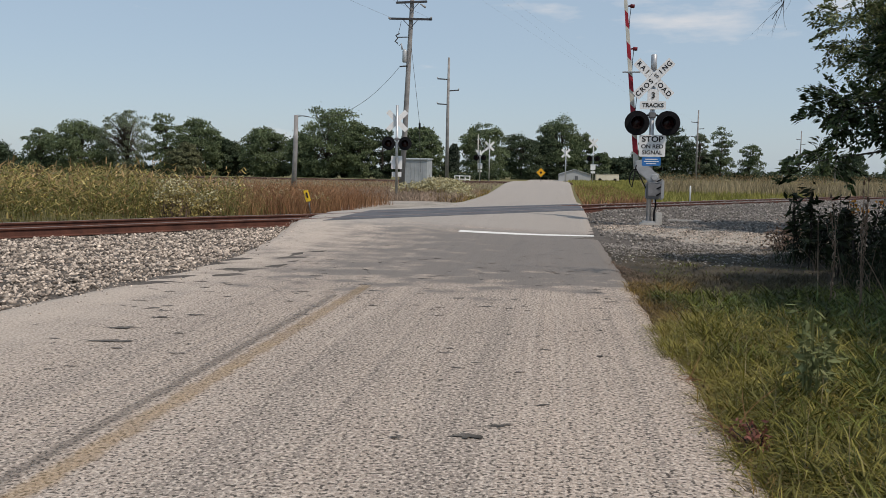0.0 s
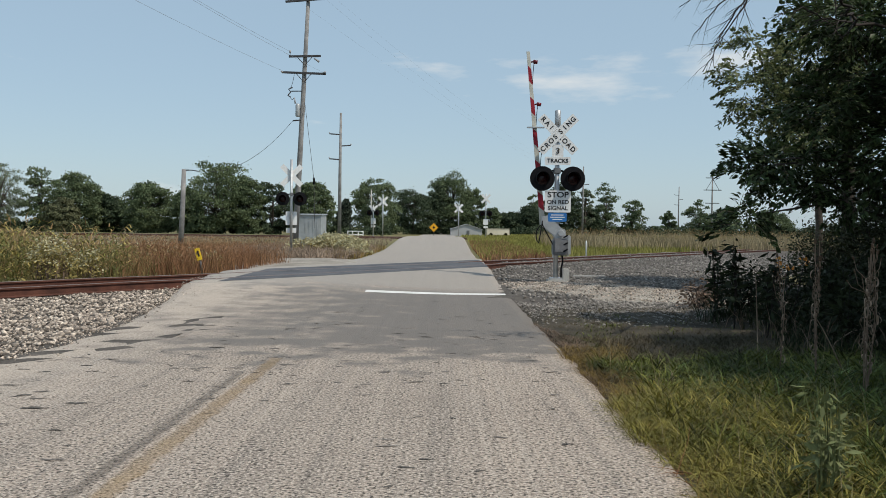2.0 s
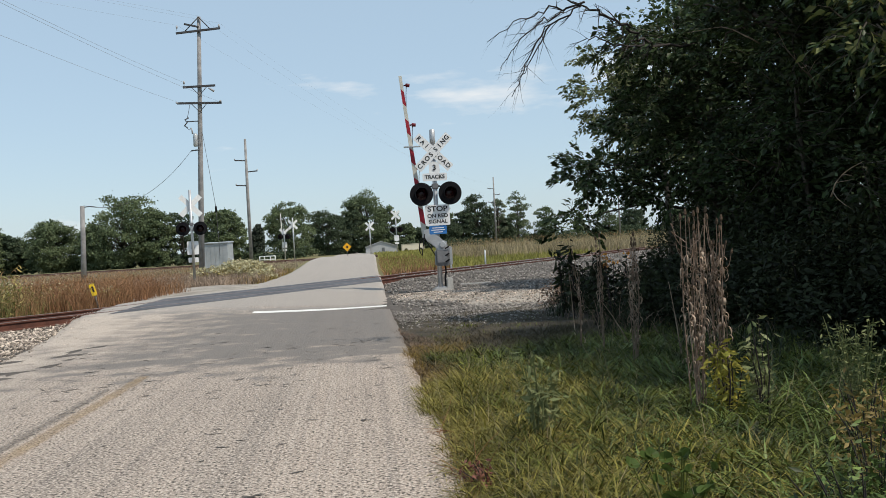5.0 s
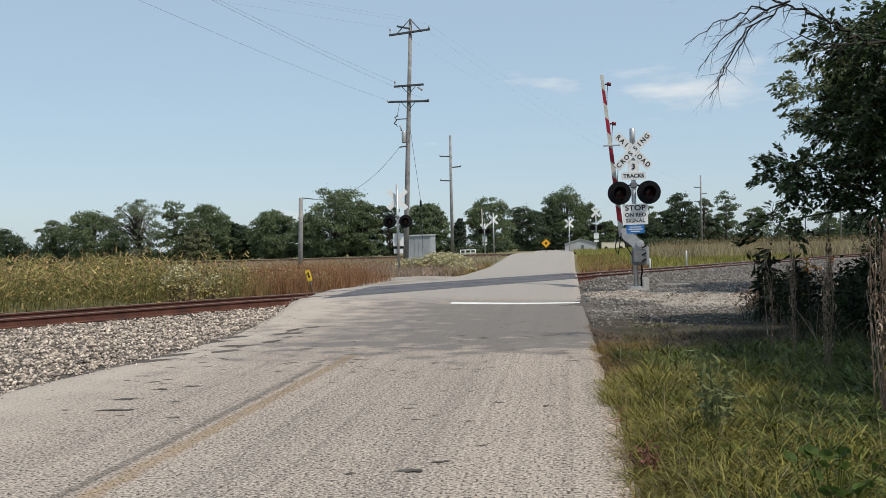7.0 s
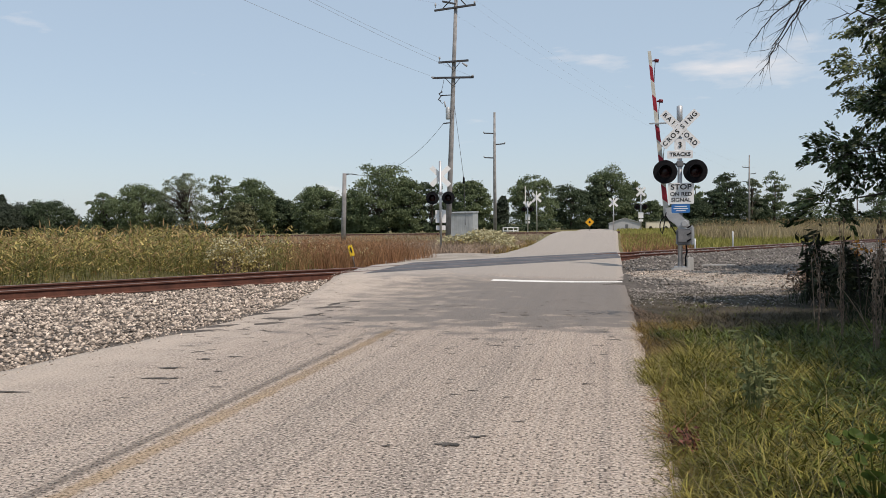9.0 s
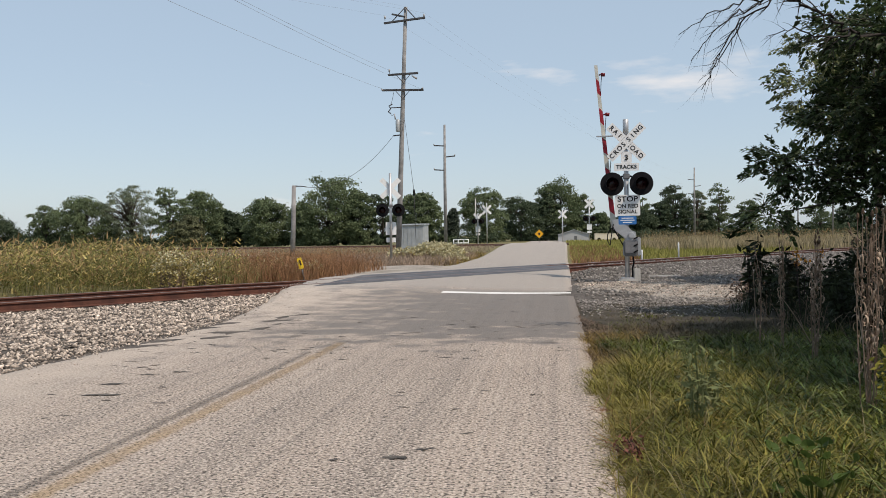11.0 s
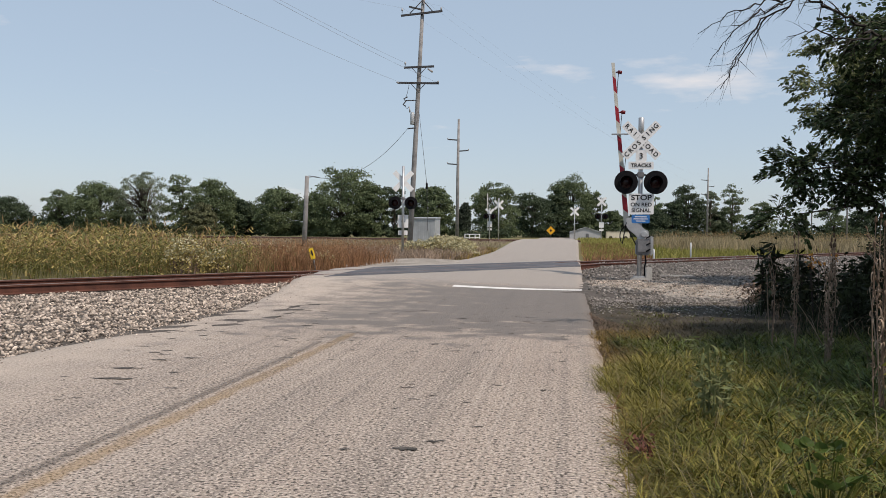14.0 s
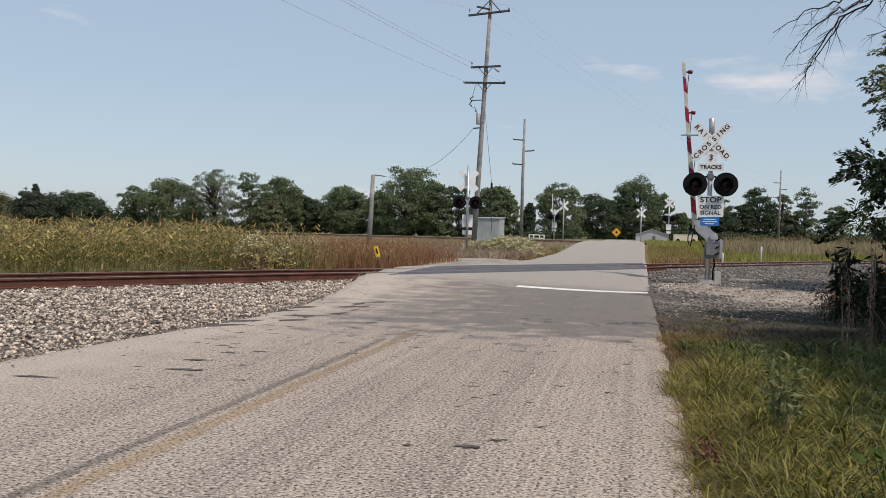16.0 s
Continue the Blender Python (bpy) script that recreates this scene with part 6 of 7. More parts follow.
# ---------------------------------------------------------------- near trees and shrubs
def spray_tree(base, blobs, count, length, per, leaf, trunk_r, label, key, second=None, share=0.0):
    """A near tree: trunk, limbs to each mass of leaves, fine twigs, and leaves in flat drooping sprays."""
    t = thing("broadleaf_tree", base, label, "tree")
    o = Vector(base)
    top = max(b[2] for b in blobs)
    v, f = [], []
    spine = [Vector((0, 0, -0.1)), Vector((0.04, 0.02, top * 0.28)), Vector((-0.10, 0, top * 0.6)), Vector((-0.05, 0.1, top * 0.95))]
    tube(spine, [trunk_r * 1.25, trunk_r, trunk_r * 0.7, trunk_r * 0.2], 9, v, f)
    for b in blobs:
        e = Vector(b[:3]) - o
        s = spine[1].lerp(spine[2], min(1.0, max(0.0, (e.z - spine[1].z) / (spine[2].z - spine[1].z) * 0.8)))
        tube([s, s.lerp(e, 0.5) + Vector((0, 0, 0.10 * (e - s).length)), e], [trunk_r * 0.22, trunk_r * 0.13, trunk_r * 0.05], 6, v, f)
    lv, roots, tips = sprays(blobs, count, length, per, leaf)
    for p, q in zip(roots, tips):
        p, q = Vector(p) - o, Vector(q) - o
        tube([p, p.lerp(q, 0.5) + Vector((0, 0, 0.03)), q], [0.006, 0.004, 0.002], 4, v, f)
    part("trunk", to_mesh("trunk", v, f, M["bark"], True), t)
    lv = (lv[0] - np.array(base), *lv[1:])
    pick = rng.random(len(lv[0])) < share
    part("crown", leaves_facing("crown", *(q[~pick] for q in lv), M[key], 0.25), t)
    if second:
        part("crown", leaves_facing("crown", *(q[pick] for q in lv), M[second], 0.25), t)
    return t


spray_tree((5.9, 13.4, -0.05), [
    (4.85, 13.5, 2.95, 0.60, 0.8, 0.60), (4.15, 13.7, 2.32, 0.66, 0.5, 0.20), (3.85, 13.8, 2.22, 0.40, 0.3, 0.14), (4.6, 13.6, 2.02, 0.5, 0.55, 0.20), (3.62, 13.5, 1.52, 0.28, 0.35, 0.16), (5.0, 13.3, 1.78, 0.42, 0.5, 0.18),
    (5.25, 13.4, 4.1, 0.6, 0.6, 0.5), (4.62, 13.5, 4.25, 0.35, 0.4, 0.28), (5.1, 13.5, 3.5, 0.4, 0.5, 0.35), (5.55, 13.0, 2.5, 0.7, 0.9, 0.7), (6.3, 12.8, 3.3, 1.2, 1.4, 1.4), (6.7, 13.0, 4.5, 1.0, 1.1, 0.8), (7.4, 13.4, 3.6, 1.5, 1.6, 1.8)],
    1500, 0.40, 34, 0.095, 0.14, "dark green overhanging broadleaf tree beside the road", "leaf", "thicket", 0.35)
spray_tree((7.6, 20.3, -0.05), [(6.05, 20.0, 4.6, 0.75, 0.8, 0.75), (6.5, 20.2, 3.9, 0.75, 0.8, 0.55), (7.3, 20.3, 5.0, 0.9, 1.0, 0.8), (5.95, 19.9, 5.3, 0.35, 0.4, 0.25), (7.4, 20.4, 3.8, 0.9, 1.0, 0.9), (6.9, 20.2, 3.0, 0.6, 0.7, 0.5)],
    430, 0.46, 36, 0.095, 0.08, "airy young tree with small light green leaves", "leaf_lit", "leaf", 0.25)
tree("broadleaf_tree", (9.0, 22.0, -0.05), [(8.35, 21.4, 6.4, 1.0, 1.2, 1.2), (8.6, 22.0, 5.4, 1.5, 1.5, 1.7), (9.9, 22.0, 7.4, 1.7, 1.6, 1.5), (8.2, 22.0, 3.2, 1.2, 1.3, 1.3), (9.8, 22.4, 3.6, 1.5, 1.5, 2.0)],
    11000, 0.11, 0.15, "dark green tree rising behind the thicket", M["leaf"], clump=0.18, flat=0.5, shell=0.3, long=1.3)
# crown mass at z 5.4 sits mostly above the view, added to shade the dirt
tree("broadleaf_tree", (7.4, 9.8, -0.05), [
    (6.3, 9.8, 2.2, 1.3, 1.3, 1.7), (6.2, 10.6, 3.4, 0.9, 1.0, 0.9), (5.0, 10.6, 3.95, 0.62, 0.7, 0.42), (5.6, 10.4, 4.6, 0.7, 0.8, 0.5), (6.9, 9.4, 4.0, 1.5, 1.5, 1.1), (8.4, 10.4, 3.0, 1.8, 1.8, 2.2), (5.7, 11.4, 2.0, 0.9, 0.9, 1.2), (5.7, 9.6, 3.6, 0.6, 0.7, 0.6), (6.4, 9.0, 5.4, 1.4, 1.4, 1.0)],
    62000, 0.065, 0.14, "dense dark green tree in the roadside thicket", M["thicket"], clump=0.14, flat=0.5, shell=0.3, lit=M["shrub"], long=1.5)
# the two masses above z 5 are likewise added, to shade the verge grass
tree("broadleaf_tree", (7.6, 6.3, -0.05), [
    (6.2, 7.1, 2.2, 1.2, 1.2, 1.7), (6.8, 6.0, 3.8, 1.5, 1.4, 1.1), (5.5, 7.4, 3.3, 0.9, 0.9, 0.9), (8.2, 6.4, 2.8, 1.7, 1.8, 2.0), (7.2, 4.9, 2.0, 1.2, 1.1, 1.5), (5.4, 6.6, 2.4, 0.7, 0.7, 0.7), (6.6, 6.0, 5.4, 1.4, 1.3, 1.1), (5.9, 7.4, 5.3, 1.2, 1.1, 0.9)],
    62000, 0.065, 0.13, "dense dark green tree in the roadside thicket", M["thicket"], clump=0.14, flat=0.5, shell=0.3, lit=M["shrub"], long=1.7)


spray_tree((4.9, 6.0, -0.05), [(3.62, 6.0, 2.95, 0.22, 0.3, 0.16), (3.50, 6.0, 3.15, 0.12, 0.2, 0.10), (3.85, 6.1, 2.62, 0.25, 0.3, 0.22), (4.15, 6.2, 3.0, 0.25, 0.3, 0.2), (4.3, 6.3, 2.4, 0.25, 0.3, 0.2)],
    46, 0.34, 16, 0.075, 0.035, "slim sapling with long light green leaves", "edge_leaf", "leaf", 0.4)


for base, blobs, n in (((5.6, 10.2, -0.05), [(5.35, 9.7, 3.3, 0.5, 0.6, 0.5), (5.0, 9.6, 2.4, 0.4, 0.5, 0.5), (5.5, 9.2, 4.2, 0.7, 0.6, 0.5)], 90),
                       ((5.5, 7.6, -0.05), [(4.9, 7.6, 2.5, 0.4, 0.5, 0.5), (4.8, 7.0, 3.1, 0.4, 0.5, 0.4), (5.0, 8.2, 1.8, 0.4, 0.4, 0.4), (5.1, 7.4, 4.0, 0.5, 0.6, 0.5)], 110)):
    spray_tree(base, blobs, n, 0.42, 22, 0.075, 0.035, "slender young tree with drooping leaves at the thicket's front", "leaf", "thicket", 0.4)


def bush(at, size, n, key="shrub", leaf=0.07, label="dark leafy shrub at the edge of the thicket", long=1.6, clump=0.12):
    t = thing("shrub", (at[0], at[1], -0.05), label, "shrub", "thicket shrubs")
    v, f = [], []
    for _ in range(12):
        e = Vector((random.uniform(-0.8, 0.8) * size[0], random.uniform(-0.8, 0.8) * size[1], random.uniform(0.6, 1.15) * size[2]))
        s = Vector((e.x * 0.2, e.y * 0.2, 0))
        tube([s, s.lerp(e, 0.5) + Vector((0, 0, 0.1)), e], [0.012, 0.009, 0.004], 5, v, f)
    stuff_part("stalk", to_mesh("stalk", v, f, M["dead"]), t)
    m = n // 14
    d = rng.normal(size=(m, 3))
    d /= np.linalg.norm(d, axis=1)[:, None]
    c = d * (rng.random(m) ** 0.4)[:, None] * np.array([size[0], size[1], size[2] * 0.55]) + np.array([0, 0, size[2] * 0.55])
    p = c[rng.integers(0, m, n)] + rng.normal(0, clump, (n, 3))
    p[:, 2] = np.abs(p[:, 2])
    stuff_part("foliage", leaves("foliage", p, leaf, M[key], 0.4, long), t)
    return t


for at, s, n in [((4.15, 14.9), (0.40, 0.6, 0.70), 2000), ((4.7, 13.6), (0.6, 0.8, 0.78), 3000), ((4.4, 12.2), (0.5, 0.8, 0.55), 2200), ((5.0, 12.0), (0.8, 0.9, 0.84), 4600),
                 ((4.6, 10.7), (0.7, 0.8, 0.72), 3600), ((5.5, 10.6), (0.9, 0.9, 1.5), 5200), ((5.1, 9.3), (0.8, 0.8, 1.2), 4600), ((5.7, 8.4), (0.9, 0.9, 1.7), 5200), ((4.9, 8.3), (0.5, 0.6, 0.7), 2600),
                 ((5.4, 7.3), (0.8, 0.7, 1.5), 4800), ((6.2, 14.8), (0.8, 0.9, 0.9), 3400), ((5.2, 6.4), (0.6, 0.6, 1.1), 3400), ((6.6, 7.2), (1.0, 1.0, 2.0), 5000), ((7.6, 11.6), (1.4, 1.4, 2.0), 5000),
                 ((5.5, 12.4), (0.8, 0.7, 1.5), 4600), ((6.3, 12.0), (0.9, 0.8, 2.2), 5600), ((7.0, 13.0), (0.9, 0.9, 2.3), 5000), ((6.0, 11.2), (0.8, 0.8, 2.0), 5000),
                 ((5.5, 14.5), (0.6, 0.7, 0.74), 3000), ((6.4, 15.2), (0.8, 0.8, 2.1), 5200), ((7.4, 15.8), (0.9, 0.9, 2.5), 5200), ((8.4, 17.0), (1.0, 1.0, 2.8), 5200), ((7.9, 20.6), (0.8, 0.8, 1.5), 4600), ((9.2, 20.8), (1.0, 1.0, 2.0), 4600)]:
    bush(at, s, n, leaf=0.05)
# backing thicket: closes the view to the right
for at, s, n in [((9.5, 15), (2.2, 2.0, 3.5), 4500), ((10.5, 11), (2.2, 2.2, 4.5), 4500), ((10.5, 7), (2.2, 2.2, 4.5), 4500), ((9.8, 3), (2.0, 2.0, 3.8), 4000)]:
    bush(at, s, n, "leaf", 0.16, "tall dark green shrub deep in the thicket", 1.3, 0.25)
bush((4.1, 17.0), (0.34, 0.50, 0.36), 700, "brown", 0.05, "small russet weed at the shrub edge")
og = thing("orange_flower_weed", (4.0, 13.0, 0.0), "small weed with a few orange flowers", "plant")
v, f = [], []
fp = []
for _ in range(6):
    e = Vector((random.uniform(-0.25, 0.25), random.uniform(-0.2, 0.2), random.uniform(0.75, 1.0)))
    tube([(e.x * 0.3, e.y * 0.3, 0), e], [0.008, 0.004], 5, v, f)
    fp += [e + Vector(rng.normal(0, 0.03, 3)) for _ in range(9)]
stuff_part("stalk", to_mesh("stalk", v, f, M["dead"]), og)
stuff_part("blossom", leaves("blossom", np.array(fp), 0.05, M["orange"], 0.5), og)


# dead branch hanging over the verge
def twig(start, way, length, r, depth, v, f, down=0.22):
    pts, rad = [Vector(start)], [r]
    d = Vector(way).normalized()
    n = max(3, int(length / 0.12))
    for k in range(n):
        d = (d + Vector((random.gauss(0, 0.14), random.gauss(0, 0.14), random.gauss(0, 0.12) - down * 0.12))).normalized()
        pts.append(pts[-1] + d * length / n)
        rad.append(r * (1 - 0.85 * (k + 1) / n))
        if depth and random.random() < 0.62:
            s = (d + Vector((random.gauss(0, 0.55), random.gauss(0, 0.4), random.gauss(-0.15, 0.45)))).normalized()
            twig(pts[-1], s, length * random.uniform(0.25, 0.55) * (1 - 0.5 * k / n), rad[-1] * 0.6, depth - 1, v, f, down)
    tube(pts, rad, 5, v, f)


random.seed(11)
v, f = [], []


def bough(points, r0, r1, side, sub):
    """A bent dead bough through points, set with fine twigs."""
    pts = []
    for a, b in zip(points, points[1:]):
        a, b = Vector(a), Vector(b)
        for k in range(5):
            pts.append(a.lerp(b, k / 5) + Vector((random.gauss(0, 0.018), random.gauss(0, 0.03), random.gauss(0, 0.018))))
    pts.append(Vector(points[-1]))
    rad = [r0 + (r1 - r0) * k / (len(pts) - 1) for k in range(len(pts))]
    tube(pts, rad, 6, v, f)
    for k in range(2, len(pts) - 1):
        for _ in range(side):
            if random.random() < 0.75:
                d = (pts[k + 1] - pts[k - 1]).normalized() + Vector((random.gauss(-0.1, 0.45), random.gauss(0, 0.4), random.gauss(-0.25, 0.4)))
                twig(pts[k], d, random.uniform(0.12, 0.42), rad[k] * 0.6, sub, v, f, 0.5)


bough([(5.6, 13.2, 4.05), (4.7, 12.6, 3.95), (4.2, 11.8, 3.86), (3.88, 11.3, 3.88)], 0.022, 0.016, 1, 1)
bough([(3.95, 11.3, 3.88), (3.6, 11.2, 4.05), (3.22, 11.0, 4.12), (2.75, 11.0, 3.85), (2.48, 11.0, 3.42), (2.29, 11.0, 3.02)], 0.017, 0.004, 2, 1)
bough([(3.25, 11.0, 4.12), (2.85, 11.05, 4.10), (2.45, 11.0, 3.95), (2.02, 11.0, 3.70)], 0.014, 0.003, 1, 1)
bough([(3.0, 11.0, 4.05), (2.70, 10.95, 3.95), (2.42, 11.0, 3.68), (2.17, 11.0, 3.38)], 0.012, 0.003, 1, 1)
bough([(2.8, 11.0, 3.9), (2.62, 11.1, 3.55), (2.40, 11.1, 3.22)], 0.010, 0.003, 1, 0)
bough([(4.4, 12.1, 3.88), (3.9, 11.4, 3.66), (3.45, 11.3, 3.78), (3.1, 11.2, 3.68)], 0.016, 0.003, 2, 1)
bough([(3.2, 11.0, 4.13), (2.8, 11.1, 4.35), (2.3, 11.1, 4.42), (1.75, 11.1, 4.35)], 0.012, 0.003, 1, 1)
tagged(new("dead_branch", to_mesh("dead_branch", v, f, M["dead"], True)), "bare dead branch hanging from the roadside tree", "branch")
random.seed(23)
for s, w, ln in [((4.6, 9.4, 1.9), (-0.8, -0.3, 0.15), 0.8), ((4.9, 8.6, 2.6), (-0.7, -0.4, 0.3), 0.9), ((4.5, 7.8, 1.5), (-0.5, -0.6, 0.2), 0.7), ((4.8, 7.0, 2.2), (-0.3, -0.7, 0.4), 0.8), ((4.9, 9.8, 3.3), (-0.8, -0.3, 0.4), 0.9)]:
    v, f = [], []
    twig(s, w, ln, 0.010, 1, v, f, 0.1)
    tagged(new("bare_twig", to_mesh("bare_twig", v, f, M["curl"], True)), "pale bare twig sticking out of the thicket", "twig", "bare twigs")


# ---------------------------------------------------------------- weeds in the verge
def curls(name, at, radius, width, material):
    """Withered leaves: each a narrow ribbon that stands out, rolls over and hangs curled."""
    n, seg = len(at), 7
    a = rng.uniform(0, 2 * np.pi, n)
    o = np.c_[np.cos(a), np.sin(a), np.zeros(n)]
    side = np.c_[-np.sin(a), np.cos(a), np.zeros(n)] + rng.normal(0, 0.3, (n, 3))
    turn_ = rng.uniform(3.0, 6.2, n)
    drop = rng.uniform(0.2, 2.4, n) * radius
    rows = []
    for k in range(seg + 1):
        t = k / seg
        ph = turn_ * t
        rr = radius * (1 - 0.45 * t)
        p = at + o * (radius - rr * np.cos(ph))[:, None]
        p[:, 2] += rr * np.sin(ph) * 1.1 - drop * t
        w = width * (0.45 + 0.75 * np.sin(np.pi * min(1, 0.15 + t * 0.8))) / 2
        rows += [p - side * w[:, None], p + side * w[:, None]]
    m = 2 * (seg + 1)
    v = np.stack(rows, 1).reshape(-1, 3)
    k0 = np.arange(n)[:, None] * m
    f = []
    for k in range(seg):
        f += [k0 + [2 * k, 2 * k + 1, 2 * k + 3], k0 + [2 * k, 2 * k + 3, 2 * k + 2]]
    return big_mesh(name, v, np.concatenate(f), material)


def teasel(at, height, feet, per, splay, label, leafy):
    """A stand of dead teasels: bundles of stems from a few feet, withered leaves and bristly heads."""
    t = thing("dead_teasel", (at[0], at[1], -0.03), label, "weed", "dead teasels")
    cl = []
    for fx, fy in feet:
        for k in range(per):
            v, f = [], []
            a, q = random.uniform(0, 6.28), math.sqrt(random.random())
            h = height * random.uniform(0.80, 1.02)
            b = Vector((fx + random.gauss(0, 0.014), fy + random.gauss(0, 0.014), 0))
            e = Vector((fx * 0.8 + splay * q * math.cos(a), fy + splay * q * math.sin(a), h))
            m = b.lerp(e, 0.55) + Vector((random.gauss(0, 0.026), random.gauss(0, 0.026), 0))
            tube([b, b.lerp(m, 0.5), m, m.lerp(e, 0.5) + Vector((random.gauss(0, 0.008), 0, 0)), e], [0.0052, 0.0046, 0.0040, 0.0032, 0.0026], 6, v, f)
            heads = [(e, Vector((e.x - m.x, e.y - m.y, 0.5)).normalized())]
            for _ in range(random.choice((1, 2, 2))):
                s = m.lerp(e, random.uniform(0.1, 0.75))
                d = Vector((random.gauss(0, 0.06), random.gauss(0, 0.06), random.uniform(0.08, 0.20)))
                tube([s, s + d * 0.5 + Vector((d.x * 0.3, d.y * 0.3, 0)), s + d], [0.0026, 0.0024, 0.0022], 5, v, f)
                heads.append((s + d, (d + Vector((0, 0, 0.1))).normalized()))
            part("stem", to_mesh("stem", v, f, M["brown"]), t)
            for i, (p, d) in enumerate(heads):
                hv, hf = [], []
                g = 0.8 if i == 0 else random.uniform(0.45, 0.65)
                tube([p, p + d * 0.008 * g, p + d * 0.028 * g, p + d * 0.046 * g, p + d * 0.056 * g], [0.005, 0.0125 * g, 0.0135 * g, 0.009 * g, 0.003], 8, hv, hf)
                part("seed_head", to_mesh("seed_head", hv, hf, M["head"]), t)
            for _ in range(leafy):
                fr = 0.22 + 0.62 * random.random() ** 0.9
                p = b.lerp(m, fr / 0.55) if fr < 0.55 else m.lerp(e, (fr - 0.55) / 0.45)
                cl.append(p)
    cl = np.array(cl)
    stuff_part("curled_leaves", curls("curled_leaves", cl, rng.uniform(0.009, 0.028, len(cl)), rng.uniform(0.004, 0.011, len(cl)), M["curl"]), t)


random.seed(31)
teasel((2.69, 6.2), 1.40, [(-0.13, 0.02), (-0.11, -0.04), (0.05, 0.06), (0.08, 0.0)], 5, 0.085, "dense clump of dead brown teasels in the grass", 28)
teasel((2.88, 8.5), 1.42, [(0.0, 0.0), (0.04, 0.05)], 3, 0.045, "thin clump of dead brown teasels in the grass", 34)
teasel((2.74, 9.1), 1.30, [(0.0, 0.0)], 3, 0.035, "thin clump of dead brown teasels in the grass", 32)
teasel((2.62, 9.6), 1.10, [(0.0, 0.0)], 2, 0.04, "thin clump of dead brown teasels in the grass", 20)


def leafy_plant(name, at, height, stems, leaf_n, leaf, key, label, spread_r=0.2, long=2.0, flat=0.4):
    t = thing(name, (at[0], at[1], -0.02), label, "plant")
    v, f, pts = [], [], []
    for _ in range(stems):
        a = random.uniform(0, 6.28)
        e = Vector((spread_r * math.cos(a) * random.random(), spread_r * math.sin(a) * random.random(), height * random.uniform(0.65, 1.0)))
        b = e * 0.15
        b.z = 0
        tube([b, b.lerp(e, 0.5) + Vector((0.02, 0, 0)), e], [0.006, 0.005, 0.002], 5, v, f)
        for _ in range(leaf_n // stems):
            q = b.lerp(e, random.uniform(0.25, 1.0))
            pts.append(q + Vector((random.gauss(0, 0.03), random.gauss(0, 0.03), random.gauss(0, 0.02))))
    stuff_part("stalk", to_mesh("stalk", v, f, M["thistle" if key == "thistle" else "dead"]), t)
    stuff_part("foliage", leaves("foliage", np.array(pts), leaf, M[key], flat, long), t)
    return t


leafy_plant("sapling", (2.66, 5.94), 0.62, 7, 320, 0.032, "sap", "bright yellow sapling with narrow leaves", 0.20, 2.0)
leafy_plant("sapling", (2.94, 6.0), 0.72, 7, 150, 0.034, "pale_sap", "sapling with narrow pale green leaves", 0.36, 2.2)
leafy_plant("sapling", (2.95, 4.75), 0.42, 8, 210, 0.028, "rust_leaf", "low sapling with yellow and rusty leaves", 0.32, 2.0)
for at_ in ((2.5, 4.1), (2.9, 4.5), (2.2, 3.7), (3.3, 4.8), (2.7, 3.6)):
    leafy_plant("leafy_weed", at_, 0.40, 10, 260, 0.024, "deep_grass", "low green weed with narrow leaves in the grass", 0.30, 2.2)
for at_ in ((2.62, 4.35), (3.1, 5.2)):
    leafy_plant("leafy_weed", at_, 0.40, 9, 190, 0.024, "rust_leaf", "yellow-brown leafy weed in the grass", 0.28, 2.0)
leafy_plant("leafy_weed", (3.5, 5.9), 0.70, 14, 900, 0.017, "thistle", "feathery grey-green weed beside the thicket", 0.34, 2.4)
for at_, h_ in (((3.55, 12.4), 1.3), ((4.1, 13.9), 0.95), ((4.35, 12.0), 1.0), ((3.85, 11.0), 0.95), ((4.6, 13.0), 1.0), ((4.3, 10.2), 1.0), ((4.7, 11.3), 1.05)):
    leafy_plant("leafy_weed", at_, h_, 6, 170, 0.06, "shrub", "upright dark leafy weed at the thicket edge", 0.22, 2.4)
leafy_plant("leafy_weed", (3.5, 13.4), 1.25, 5, 130, 0.07, "shrub", "upright dark leafy weed at the thicket edge", 0.10, 2.4)
leafy_plant("leafy_weed", (3.62, 14.6), 1.2, 5, 130, 0.07, "shrub", "upright dark leafy weed at the thicket edge", 0.14, 2.4)
thistle = leafy_plant("thistle", (1.40, 5.9), 0.60, 7, 150, 0.032, "thistle", "small green thistle with pale heads", 0.12, 2.2)
leafy_plant("thistle", (1.52, 6.1), 0.50, 6, 110, 0.030, "thistle", "small green thistle with pale heads", 0.12, 2.2)
for c in ((1.415, 5.925, 0.255), (1.362, 5.888, 0.445), (1.46, 5.98, 0.46), (1.53, 6.1, 0.40)):
    hv, hf = [], []
    c = (c[0] - 1.40, c[1] - 5.9, c[2] + 0.02)
    tube([(c[0], c[1], 0.0), c], [0.0025, 0.0025], 5, hv, hf)
    tube([c, (c[0], c[1], c[2] + 0.012), (c[0], c[1], c[2] + 0.03), (c[0], c[1], c[2] + 0.045)], [0.005, 0.013, 0.014, 0.006], 8, hv, hf)
    part("flower_head", to_mesh("flower_head", hv, hf, M["thistle"]), thistle, "pale thistle head on a thin stem")


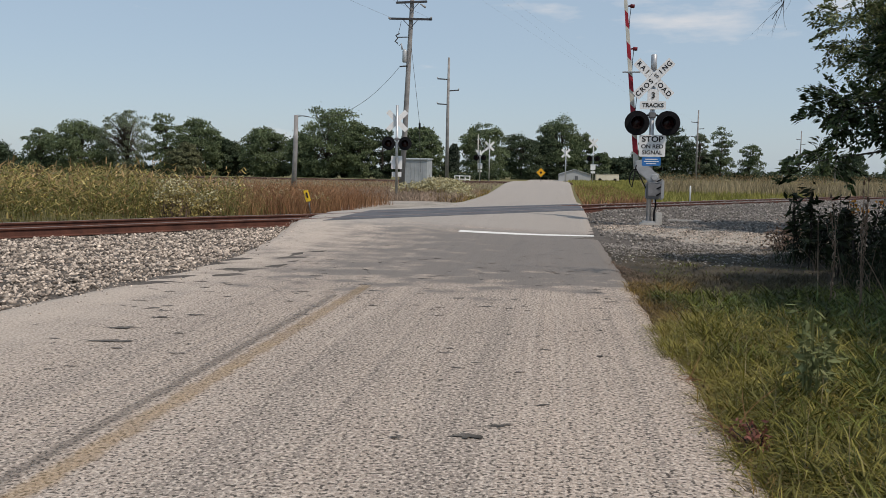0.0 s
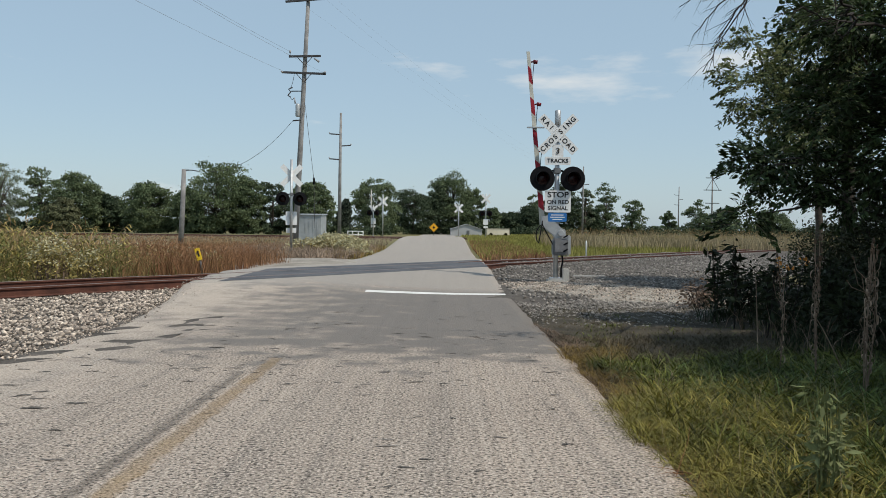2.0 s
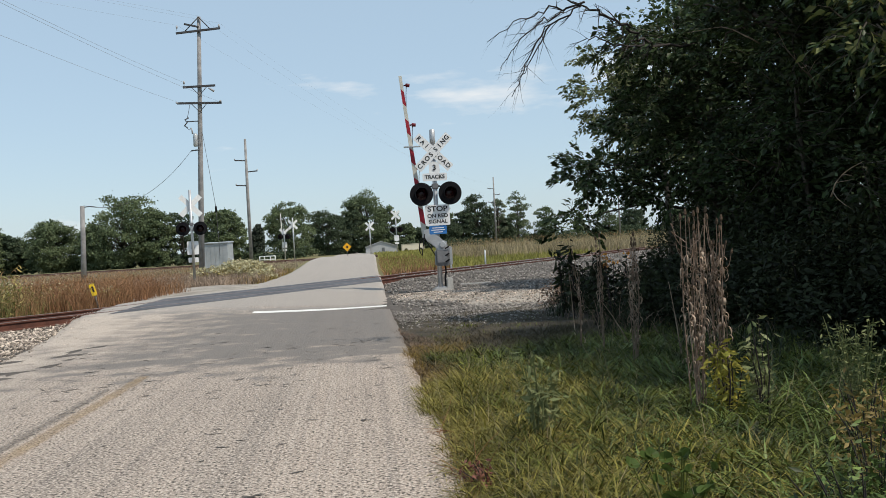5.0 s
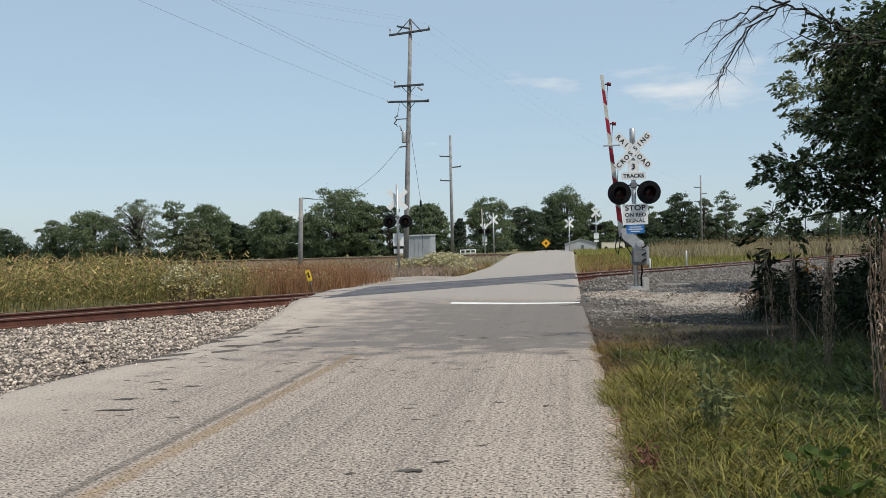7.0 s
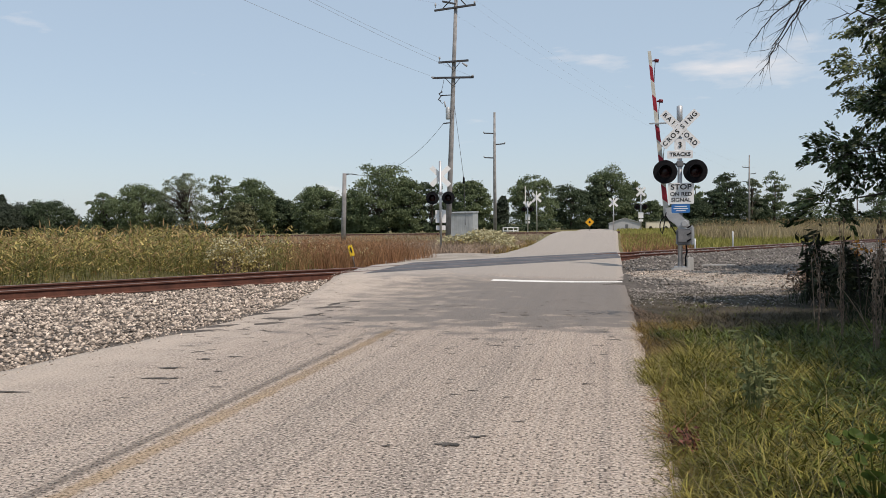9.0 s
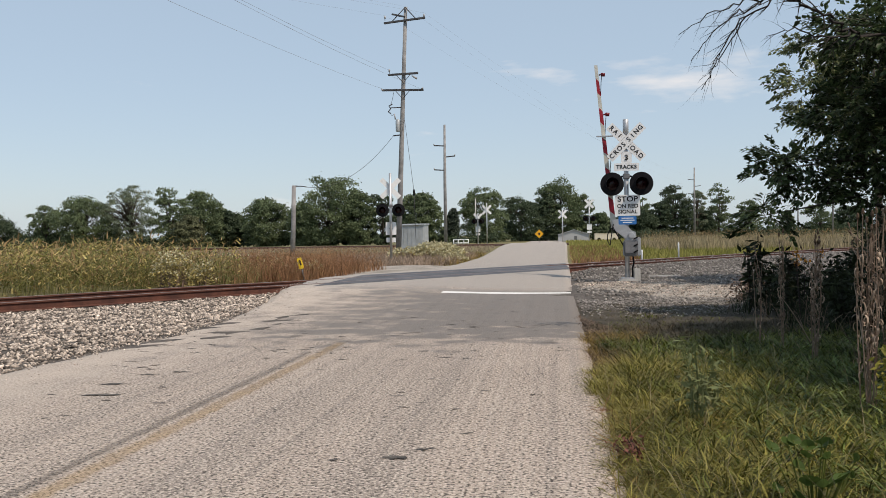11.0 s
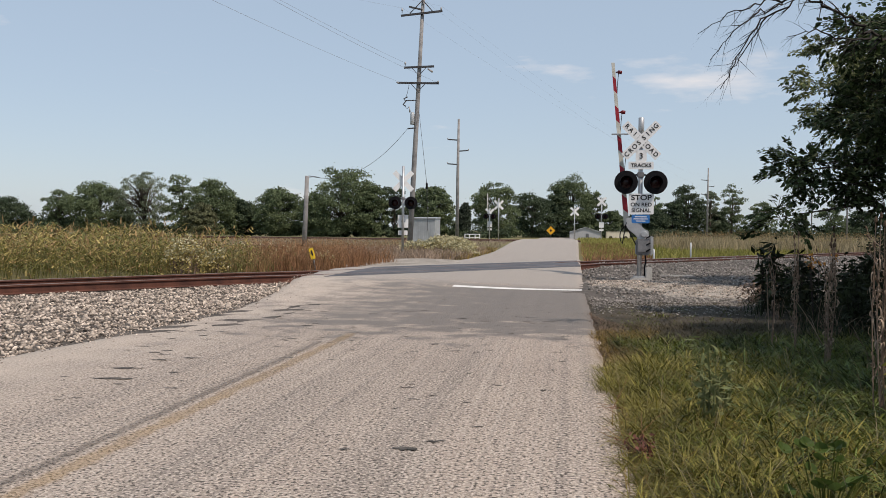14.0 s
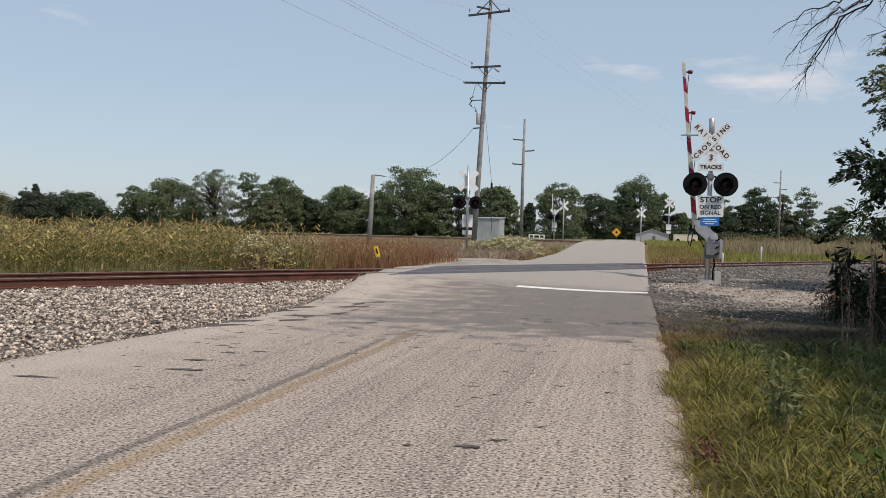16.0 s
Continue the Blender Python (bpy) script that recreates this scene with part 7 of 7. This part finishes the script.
def broad_leaf_plant(at):
    t = thing("broadleaf_weed", (at[0], at[1], -0.02), "low weed with broad rounded green leaves", "plant")
    for k in range(30):
        a, r, h = random.uniform(0, 6.28), random.uniform(0.03, 0.20), random.uniform(0.08, 0.38)
        c = Vector((r * math.cos(a), r * math.sin(a), h))
        tv, tf = tube([(c.x * 0.2, c.y * 0.2, 0), c], [0.004, 0.003], 5)
        part("stem", to_mesh("stem", tv, tf, M["green"]), t)
        s, n = random.uniform(0.024, 0.044), 12
        v = [(0, 0, -0.012)] + [(s * math.cos(w) * (1 + 0.15 * math.cos(w)), s * 0.85 * math.sin(w), 0.012 * abs(math.sin(w)) + random.uniform(-0.004, 0.004)) for w in np.linspace(0, 2 * math.pi, n, endpoint=False)]
        o = part("leaf", to_mesh("leaf", v, [(0, 1 + k, 1 + (k + 1) % n) for k in range(n)], M["broad"]), t)
        o.matrix_basis = Matrix.Translation(c) @ pose(0, 0, 0, random.uniform(10, 60), random.uniform(-25, 25), math.degrees(a) - 90)


broad_leaf_plant((1.62, 4.05))
leafy_plant("red_weed", (0.93, 5.1), 0.13, 8, 130, 0.022, "red_leaf", "low weed with small red leaves at the asphalt edge", 0.16, 1.6)
random.seed(5)
for c, n in (((0.86, 5.15), 9), ((0.80, 6.3), 6)):
    v, f = [], []
    for _ in range(n):
        twig((c[0] + random.uniform(-0.02, 0.12), c[1] + random.uniform(-0.2, 0.2), 0.0), (random.uniform(-1, 0.2), random.uniform(-0.6, 0.6), random.uniform(0.1, 0.5)), random.uniform(0.15, 0.32), 0.003, 1, v, f, 0.4)
    tagged(new("creeping_weed", to_mesh("creeping_weed", v, f, M["russet"])), "thin reddish creeping weed over the asphalt edge", "weed", "creeping weeds", kind="stuff")
for b, e in (((2.87, 10.8, 0), (2.83, 10.8, 0.85)), ((3.15, 9.4, 0), (2.75, 9.2, 0.62)), ((3.3, 8.4, 0), (3.2, 8.4, 0.8)), ((3.6, 7.9, 0), (3.3, 7.8, 0.55))):
    tagged(new("dry_stalk", tube_me("dry_stalk", sag(b, e, -0.04, 5), [0.007, 0.007, 0.006, 0.005, 0.004, 0.003], M["curl"], 5)), "single pale dry stalk standing in the grass", "stalk", "dry stalks")

# ---------------------------------------------------------------- ballast stones
def stone_me(seed):
    r = np.random.default_rng(seed)
    bm = bmesh.new()
    bmesh.ops.create_icosphere(bm, subdivisions=1, radius=1)
    sc = r.uniform(0.7, 1.25, 3) * np.array([1, 1, 0.7])
    for q in bm.verts:
        q.co = Vector(np.array(q.co) * sc * r.uniform(0.72, 1.2))
    return bm


stones = []
for k in range(8):
    bm = stone_me(k)
    bm.verts.index_update()
    stones.append((np.array([q.co[:] for q in bm.verts]), np.array([[q.index for q in fc.verts] for fc in bm.faces])))
    bm.free()


def ground_cover(n, x0, x1, y0, y1, keep):
    x, y = sow(n, x0, x1, y0, y1, keep)
    return np.c_[x, y, bed_height(x, y)]


def stone_field(name, pts, smin, smax, label, key="stone"):
    vv, ff, off = [], [], 0
    which = rng.integers(0, 8, len(pts))
    for k in range(8):
        p = pts[which == k]
        v0, f0 = stones[k]
        m = len(p)
        s = rng.uniform(smin, smax, m)[:, None, None]
        a = rng.uniform(0, 6.28, m)
        c, sn = np.cos(a)[:, None], np.sin(a)[:, None]
        x, y, z = v0[:, 0][None], v0[:, 1][None], v0[:, 2][None]
        tl_ = rng.normal(0, 0.35, m)[:, None]
        w = np.stack([c * x - sn * y, sn * x + c * y, z + tl_ * x + 0.35], -1) * s + p[:, None, :]
        vv.append(w.reshape(-1, 3))
        ff.append((f0[None] + (np.arange(m) * len(v0))[:, None, None] + off).reshape(-1, 3))
        off += m * len(v0)
    return tagged(new(name, big_mesh(name, np.concatenate(vv), np.concatenate(ff), M[key])), label, "ballast", kind="stuff")


def left_bed(x, y):
    u, v = track_uv(x, y)
    return (v < 3.2) & (v > -9) & (x < road_left(y) - 0.05 - 0.25 * rng.random(len(x)) ** 2)


near = lambda x, y: left_bed(x, y) & (y > 5.5) & (y < 11.5) & (x > -8.6)
pts = ground_cover(9500, -8.6, -4.6, 5.5, 11.5, near)
first, rest = pts[:300], pts[300:]
bed = bpy.data.objects["ballast_bed"]
single = []
for k in range(8):
    single.append(to_mesh("stone", stones[k][0], stones[k][1], M["stone_one"]))
for k, p in enumerate(first):
    o = part("stone", single[k % 8], bed)
    s = random.uniform(0.014, 0.036)
    o.matrix_basis = pose(*p, random.uniform(-20, 20), random.uniform(-20, 20), random.uniform(0, 360)) @ Matrix.Scale(s, 4)
stone_field("gravel_chips", ground_cover(16000, -8, -4.4, 4.5, 20, lambda x, y: (x < road_left(y) + 0.1) & (x > road_left(y) - 0.2 - 0.9 * rng.random(len(x)) ** 2)), 0.006, 0.018, "fine gravel chips along the asphalt edge")
x_, y_ = sow(9000, -6.4, -4.0, 4.5, 21, lambda x, y: (x > road_left(y) - 0.12) & (x < road_left(y) - 0.1 + 0.7 * rng.random(len(x)) ** 2.5))
stone_field("gravel_chips", np.c_[x_, y_, road_z(x_, y_) - 0.002], 0.003, 0.013, "fine gravel chips strewn over the asphalt edge")
stone_field("ballast_stones", rest, 0.009, 0.030, "loose pale grey and brown ballast stones")
stone_field("ballast_stones", ground_cover(64000, -17, -4.6, 6, 22, lambda x, y: left_bed(x, y) & ~near(x, y)), 0.010, 0.034, "loose pale grey and brown ballast stones")
stone_field("ballast_stones", ground_cover(26000, 0.95, 16, 15.5, 48, lambda x, y: (track_uv(x, y)[1] > -8.5) & (track_uv(x, y)[1] < 3.4) & (y > 16.5 + 0.3 * x) & (np.hypot((x - 2.9) / 2.3, (y - 20.9 + 0.45 * (x - 2.9)) / 2.4) > 0.9)), 0.013, 0.042, "loose grey ballast stones beside the signal", "stone_grey")


def mound_points(n):
    x, y = rng.uniform(0.95, 6.0, n), rng.uniform(16.5, 25, n)
    z = -0.12 + 0.16 * ease(1.45 - np.hypot((x - 2.9) / 2.4, (y - 20.9 + 0.45 * (x - 2.9)) / 2.6))
    ok = z > -0.05
    return np.c_[x, y, z][ok]


stone_field("gravel_stones", mound_points(16000), 0.005, 0.020, "small pale stones on the gravel mound")
x_, y_ = sow(7500, 0.9, 4.6, 13.6, 19.0, lambda x, y: rng.random(len(x)) < np.clip((y - 13.4) / 3.5, 0.05, 1))
z_ = -0.045 + 0.05 * ease((x_ - 1.2) / 3) - 0.12 * ease((y_ - 15.5) / 2.5)
stone_field("gravel_stones", np.c_[x_, y_, np.maximum(z_, -0.06)], 0.006, 0.024, "small grey stones in the shaded dirt", "stone_grey")
